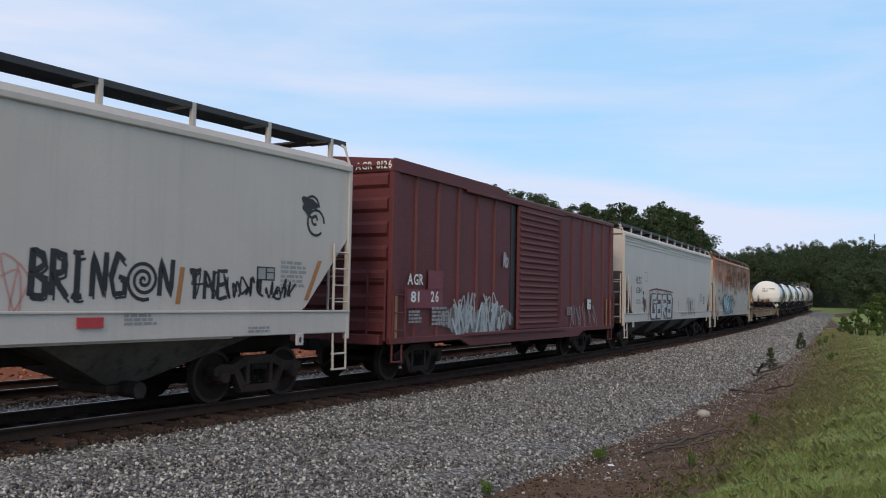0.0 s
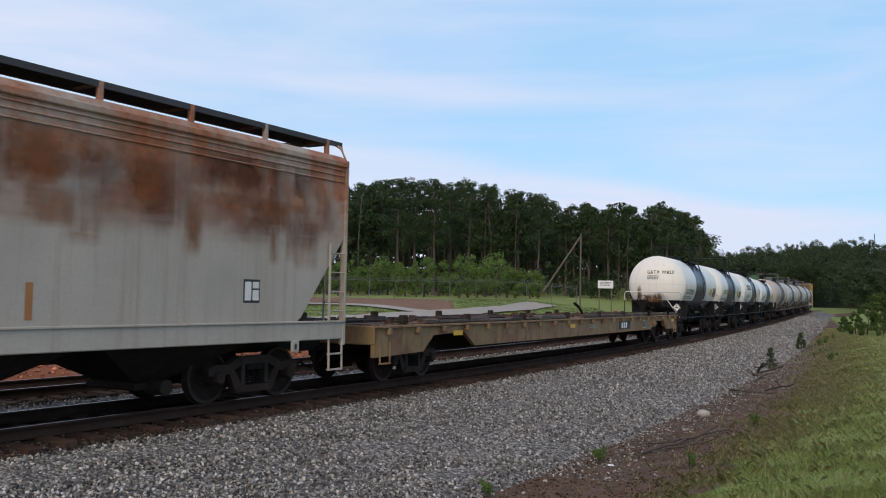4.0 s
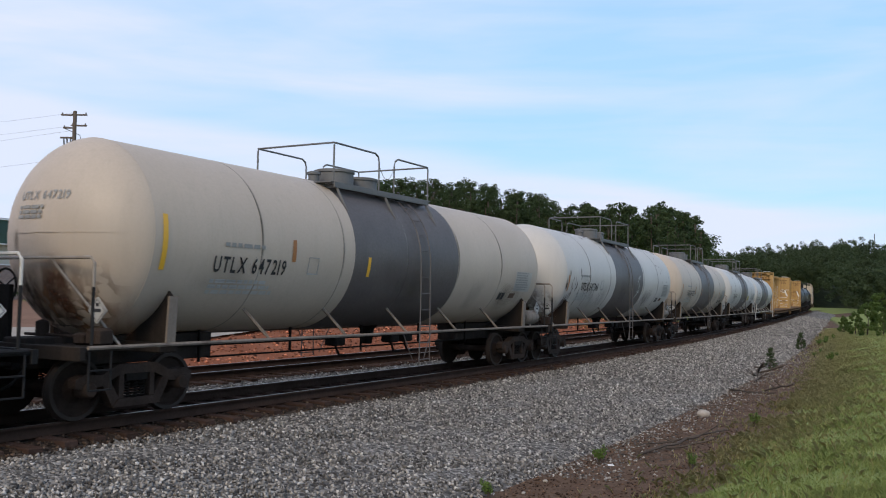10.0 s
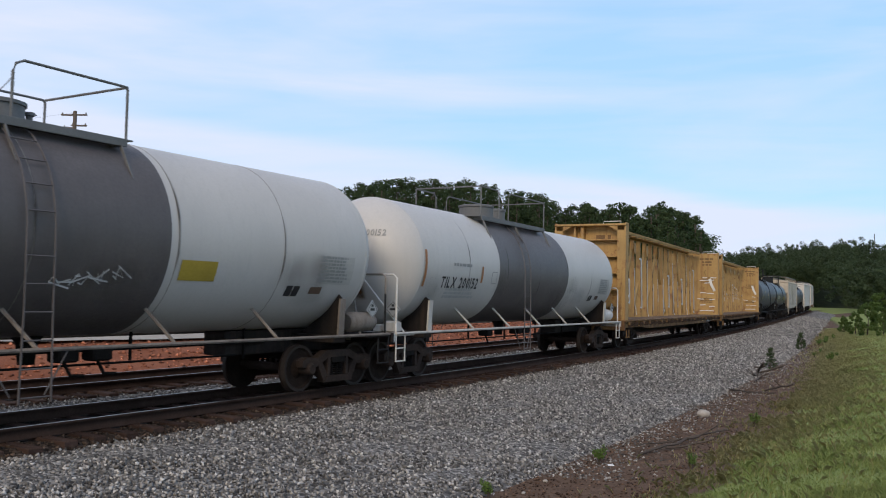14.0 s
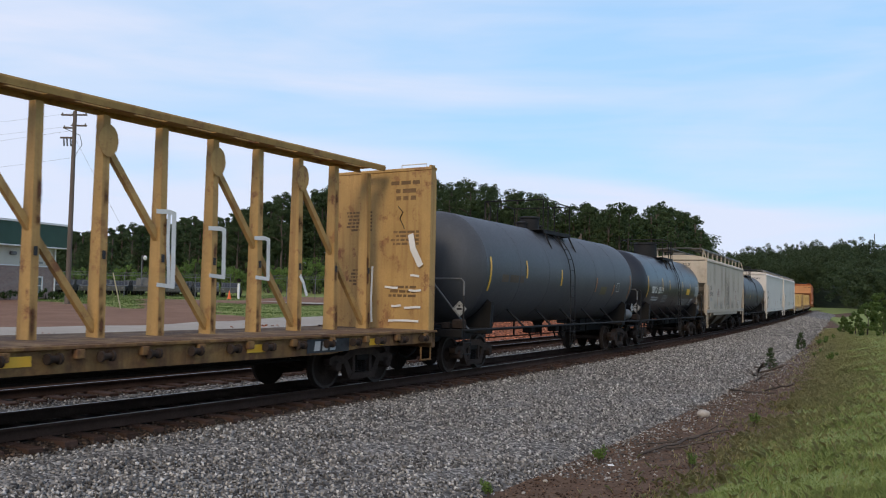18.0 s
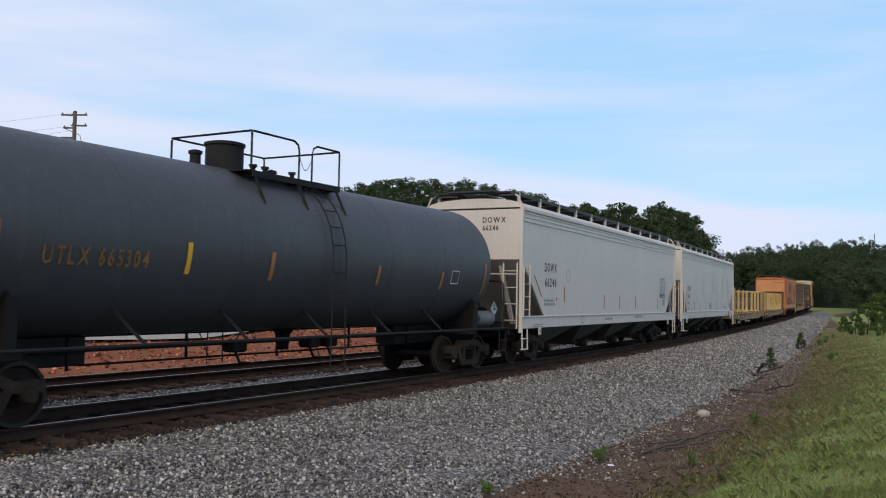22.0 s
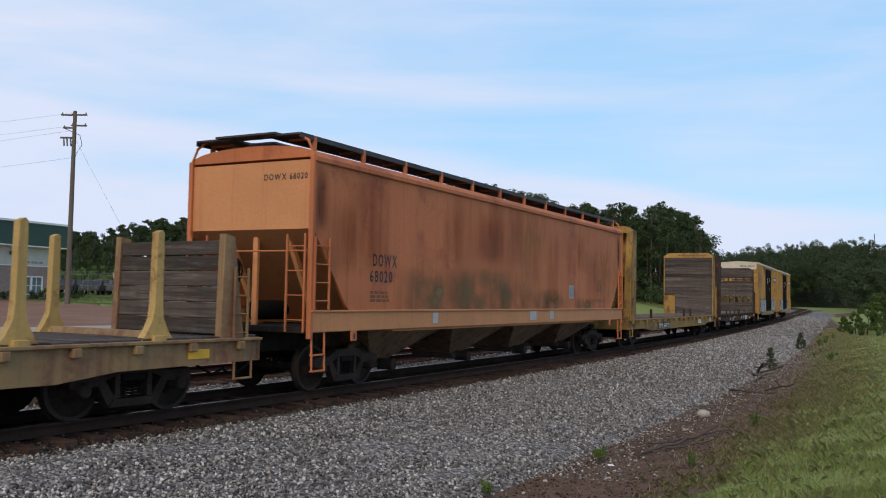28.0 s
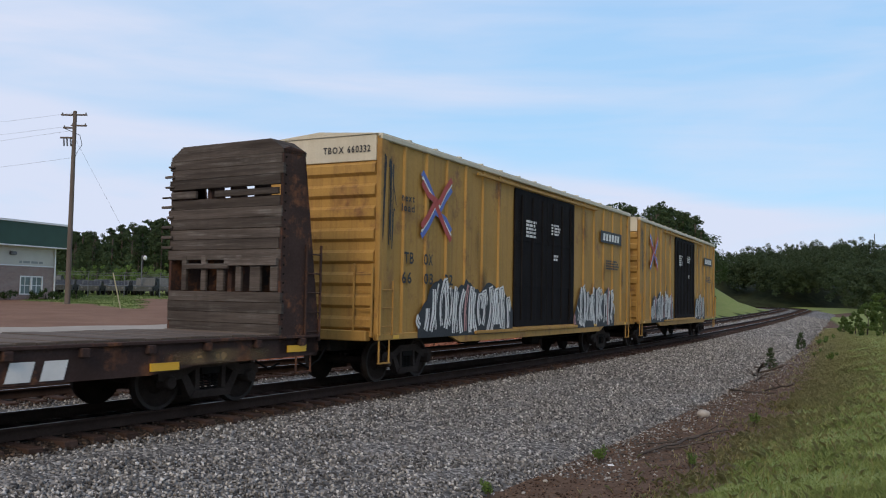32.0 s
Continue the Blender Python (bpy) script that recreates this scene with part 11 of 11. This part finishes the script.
def fence():
    pts = [(-33, 74.5), (-18.5, 77), (-16.2, 77.4), (-4.5, 84), (6, 90), (14, 92)]
    ob = thing("chain_link_fence", "tall chain-link fence with barbed wire round the yard", "fence")
    P = []
    for (ax, ay), (bx, by) in zip(pts[:-1], pts[1:]):
        if (ax, ay) == (-18.5, 77):
            continue
        n = max(1, int(math.hypot(bx - ax, by - ay) / 2.6))
        Q = [(ax + (bx - ax) * k / n, ay + (by - ay) * k / n) for k in range(n + 1)]
        P.append([(x, y, float(ground_z([x], [y])[0])) for x, y in Q])
    for Q in P:
        for x, y, z in Q:
            part("fence_post", G().tube([(x, y, z - 0.2), (x, y, z + 1.85), (x + 0.1, y - 0.12, z + 2.1)], 0.035, 6), ALU, ob)
        for h_ in (1.8, 1.95, 2.08):
            part("strand" if h_ > 1.85 else "top_rail", G().tube([(x + 0.05, y - 0.05, z + h_) for x, y, z in Q], 0.022 if h_ < 1.85 else 0.01, 5), ALU, ob)
        g = G()
        for a, b in zip(Q[:-1], Q[1:]):
            n = 12
            for k in range(n):
                t0, t1 = k / n, (k + 1) / n
                for u0, u1 in ((0.0, 1.8), (1.8, 0.0)):
                    p = [(a[i] + (b[i] - a[i]) * t for i in range(3)) for t in (t0, t1)]
                    p = [tuple(q) for q in p]
                    g.tube([(p[0][0], p[0][1], p[0][2] + u0), (p[1][0], p[1][1], p[1][2] + u1)], 0.004, 3)
        w = part("wire_mesh", g, ALU, ob)
        w["kind"] = "stuff"


fence()


def office():
    """A long low building: brick below, pale render above, a green metal fascia."""
    C, u, n = Vector((-28.6, 65.0, 0)), Vector((-0.37, -0.929, 0)), Vector((0.929, -0.37, 0))
    z0 = 1.25
    m = Matrix(((u.x, -n.x, 0, C.x), (u.y, -n.y, 0, C.y), (0, 0, 1, z0), (0, 0, 0, 1)))
    # local: x along the facade from its far corner, y into the building, z up
    ob = new("office_building")
    ob.matrix_world = m
    tagged(ob, "low brick and cream building with a green metal fascia", "building")
    brick = bpy.data.materials.new("red_grey_brick")
    brick.use_nodes = True
    nt = brick.node_tree
    b = nt.nodes["Principled BSDF"]
    tc, br, mp = nt.nodes.new("ShaderNodeTexCoord"), nt.nodes.new("ShaderNodeTexBrick"), nt.nodes.new("ShaderNodeMapping")
    mp.inputs["Rotation"].default_value = (radians(90), 0, 0)
    br.inputs["Scale"].default_value = 1.0
    br.inputs["Brick Width"].default_value, br.inputs["Row Height"].default_value, br.inputs["Mortar Size"].default_value = 0.22, 0.075, 0.008
    br.inputs["Color1"].default_value, br.inputs["Color2"].default_value, br.inputs["Mortar"].default_value = (0.20, 0.13, 0.11, 1), (0.30, 0.20, 0.17, 1), (0.33, 0.3, 0.27, 1)
    nt.links.new(tc.outputs["Object"], mp.inputs["Vector"])
    nt.links.new(mp.outputs["Vector"], br.inputs["Vector"])
    nt.links.new(br.outputs["Color"], b.inputs["Base Color"])
    b.inputs["Roughness"].default_value = 0.9
    cream = M("cream_render", (0.52, 0.49, 0.42), 0.9, var=0.08, scale=1, bump=0.1)
    green = M("green_metal_fascia", (0.035, 0.085, 0.065), 0.5, var=0.1, streak=0.2, scol=(0.05, 0.1, 0.08))
    trim = M("white_trim", (0.72, 0.72, 0.70), 0.6, var=0.05)
    L_ = 16.0
    wx0, wx1, wz0, wz1 = 1.05, 3.1, 0.28, 1.62
    for a, c, d, e in ((0, wx0, 0, 2.32), (wx1, L_, 0, 2.32), (wx0, wx1, 0, wz0), (wx0, wx1, wz1, 2.32)):
        part("brick_wall", G().box(a, c, 0.0, 0.25, d - (0.4 if d == 0 else 0), e, 0.0), brick, ob)
    part("brick_wall", G().box(-0.0, 0.25, 0.25, 9.0, -0.4, 2.32, 0.0), brick, ob)
    part("brick_wall", G().box(0.25, L_, 8.75, 9.0, -0.4, 2.32, 0.0), brick, ob)
    part("upper_wall", G().box(0.02, L_, 0.02, 9.0, 2.32, 3.9, 0.0), cream, ob)
    part("band_course", G().box(-0.03, L_, -0.03, 0.0, 2.30, 2.38, 0.005), trim, ob)
    part("fascia", G().prism([(-0.55, 3.75), (-0.75, 5.35), (9.2, 5.35), (9.2, 3.75)], "x", -0.55, L_), green, ob)
    part("gutter", G().box(-0.6, L_, -0.85, -0.72, 5.33, 5.48, 0.01).box(-0.66, -0.55, -0.85, 9.2, 3.7, 5.48, 0.01), trim, ob)
    part("soffit", G().box(-0.55, L_, -0.6, 0.1, 3.68, 3.76, 0.0), trim, ob)
    part("downpipe", G().tube([(0.05, -0.08, 0.0), (0.05, -0.08, 3.7)], 0.06, 6), trim, ob)
    win = part("window", G().box(wx0, wx1, 0.10, 0.14, wz0, wz1, 0.0), M("dim_window_glass", (0.16, 0.2, 0.19), 0.12, var=0.1), ob, "white double window with grids")
    for a, c, d, e in ((wx0, wx1, wz0, wz0 + 0.09), (wx0, wx1, wz1 - 0.09, wz1), (wx0, wx0 + 0.09, wz0, wz1), (wx1 - 0.09, wx1, wz0, wz1), ((wx0 + wx1) / 2 - 0.07, (wx0 + wx1) / 2 + 0.07, wz0, wz1)):
        part("frame", G().box(a, c, -0.03, 0.09, d, e, 0.008), trim, win)
    for k in (0.25, 0.75):
        x = wx0 + (wx1 - wx0) * k
        part("glazing_bar", G().box(x - 0.02, x + 0.02, 0.05, 0.095, wz0, wz1, 0), trim, win)
    part("glazing_bar", G().box(wx0, wx1, 0.05, 0.095, (wz0 + wz1) / 2 - 0.02, (wz0 + wz1) / 2 + 0.02, 0), trim, win)
    part("wall_lamp", G().box(3.6, 4.1, -0.22, 0.02, 3.05, 3.3, 0.04), PIPE_GREY, ob)
    part("wall_lettering", bars(1, 0.16, -3.2, 2.52, 2.6, lambda q, z: (-q, 0.012, z), 4), INK_GREY, ob)
    rs = np.random.RandomState(3)
    for k, (x, w) in enumerate(((0.3, 0.5), (1.5, 0.6), (2.4, 0.6), (4.6, 0.7), (6.0, 0.7), (-1.4, 0.8))):
        p = m @ Vector((x, -0.8, 0))
        sh = thing("shrub", "low clipped shrub along the building's foot", "shrub", "shrubs by the building", at=(p.x, p.y, float(ground_z([p.x], [p.y])[0])))
        c, r = broad_clumps(0.75, w, rs, 14, 0.0)
        V, F = leaf_cloud(c, r, 30, 0.07, rs, 0.9)
        part("foliage", fast_mesh("foliage", V, 4, F, BROAD), None, sh)
        part("stem", G().tube([(0, 0, -0.05), (0, 0, 0.4)], 0.03, 5), BARK, sh)


office()


def yard_vehicle(tall, seed):
    """A square-built dark utility truck."""
    ob = thing("parked_truck", "dark drab utility truck parked behind the fence", "truck", "trucks parked in the yard")
    drab = M("drab_dark_paint", (0.045, 0.05, 0.047), 0.45, var=0.2, rnd=0.4)
    glass = M("dark_windscreen", (0.02, 0.022, 0.024), 0.12, var=0.1, spec=0.6)
    g = G().prism([(-2.3, 0.55), (2.3, 0.55), (2.3, 1.15), (0.95, 1.25), (0.55, 1.85 if not tall else 2.2), (-0.7, 1.85 if not tall else 2.25), (-0.8, 1.2), (-2.3, 1.2)], "y", -0.98, 0.98)
    part("body", g, drab, ob)
    if tall:
        part("canvas_cover", G().prism([(-0.95, 1.2), (0.95, 1.2), (0.9, 2.2), (0.5, 2.42), (-0.5, 2.42), (-0.9, 2.2)], "x", -2.3, -0.8), M("canvas_cover", (0.05, 0.055, 0.045), 0.9, var=0.2), ob)
    part("windscreen", G().add([(0.93, -0.85, 1.3), (0.93, 0.85, 1.3), (0.60, 0.8, 1.78), (0.60, -0.8, 1.78)], [(0, 1, 2, 3)]), glass, ob)
    for sy in (-1, 1):
        part("side_window", G().add([(0.4, sy * 0.985, 1.3), (-0.55, sy * 0.985, 1.3), (-0.5, sy * 0.985, 1.75), (0.35, sy * 0.985, 1.75)], [(0, 1, 2, 3)]), glass, ob)
        part("headlight", G().lathe([(2.3, 0.11), (2.33, 0.1), (2.34, 0.0)], 10, y=sy * 0.7, z=0.95), PIPE_GREY, ob)
        for x in (-1.5, 1.5):
            w = part("wheel", G().lathe([(sy * 0.72, 0.0), (sy * 0.72, 0.46), (sy * 1.0, 0.46), (sy * 1.02, 0.26), (sy * 0.98, 0.0)], 16, axis="y", x=x, z=0.46), PIPE_BLACK, ob, smooth=40)
            part("rim", G().lathe([(sy * 1.0, 0.0), (sy * 1.025, 0.24), (sy * 1.03, 0.2), (sy * 1.03, 0.0)], 12, axis="y", x=x, z=0.46), drab, w)
    part("bumper", G().box(2.3, 2.42, -0.95, 0.95, 0.55, 0.72, 0.02), drab, ob)
    return ob


rgv = random.Random(8)
vehs = [yard_vehicle(False, 1), yard_vehicle(True, 2)]
for k in range(16):
    row = k // 9
    x, y = -39.5 + (k % 9) * 2.5 + row * 1.2 + rgv.uniform(-0.2, 0.2), 80.2 + rgv.uniform(-0.5, 0.5) + (k % 9) * 0.25 + row * 6.5
    copy_thing(vehs[k % 4 == 1], pose(x, y, float(ground_z([x], [y])[0]), 0, 0, -78 + rgv.uniform(-8, 8)) @ Matrix.Diagonal((0.85, 0.85, 0.72, 1)))
for v in vehs:
    for o in (v, *v.children_recursive):
        bpy.data.objects.remove(o)


def mast():
    ob = thing("radio_mast", "thin distant radio mast over the woods", "mast", at=(206, 420, 10))
    part("mast", G().tube([(0, 0, 0), (0, 0, 26)], 0.22, 5), ALU, ob)


mast()


def motions():
    times = [0.5 * k for k in range(65)]
    spans = {}
    for car, mid, half in CARS:
        rows = []
        for t in times:
            s = mid - run(t)
            ax, ay, az = on_line(s - half)
            bx, by, bz = on_line(s + half)
            d = Vector((float(bx - ax), float(by - ay), float(bz - az))).normalized()
            left = Vector((0, 0, 1)).cross(d).normalized()
            up = d.cross(left)
            m = Matrix((d, left, up)).transposed().to_4x4()
            m.translation = ((ax + bx) / 2, (ay + by) / 2, (az + bz) / 2)
            rows.append((t, m))
        walk(car, rows)
        spans[car] = mid
    # wheels roll while they pass; far round the bend they are only carried along
    for wheel, car, along in WHEELS:
        a = spans[car] + along
        on = [k for k in range(0, 961, 2 if FPS > 40 else 1) if -22 < a - run(k / 30) < 45]
        x = wheel.location.x
        turn = lambda t: -math.degrees(run(t) / 0.457)
        if not on:
            on = [0, 960]
        ts = ([0.0] if on[0] > 0 else []) + [k / 30 for k in on] + ([32.0] if on[-1] < 960 else [])
        hold = lambda t: turn(min(max(t, on[0] / 30), on[-1] / 30))
        walk(wheel, [(t, pose(x, 0, 0.457, 0, hold(t) % 360, 0)) for t in ts])


motions()
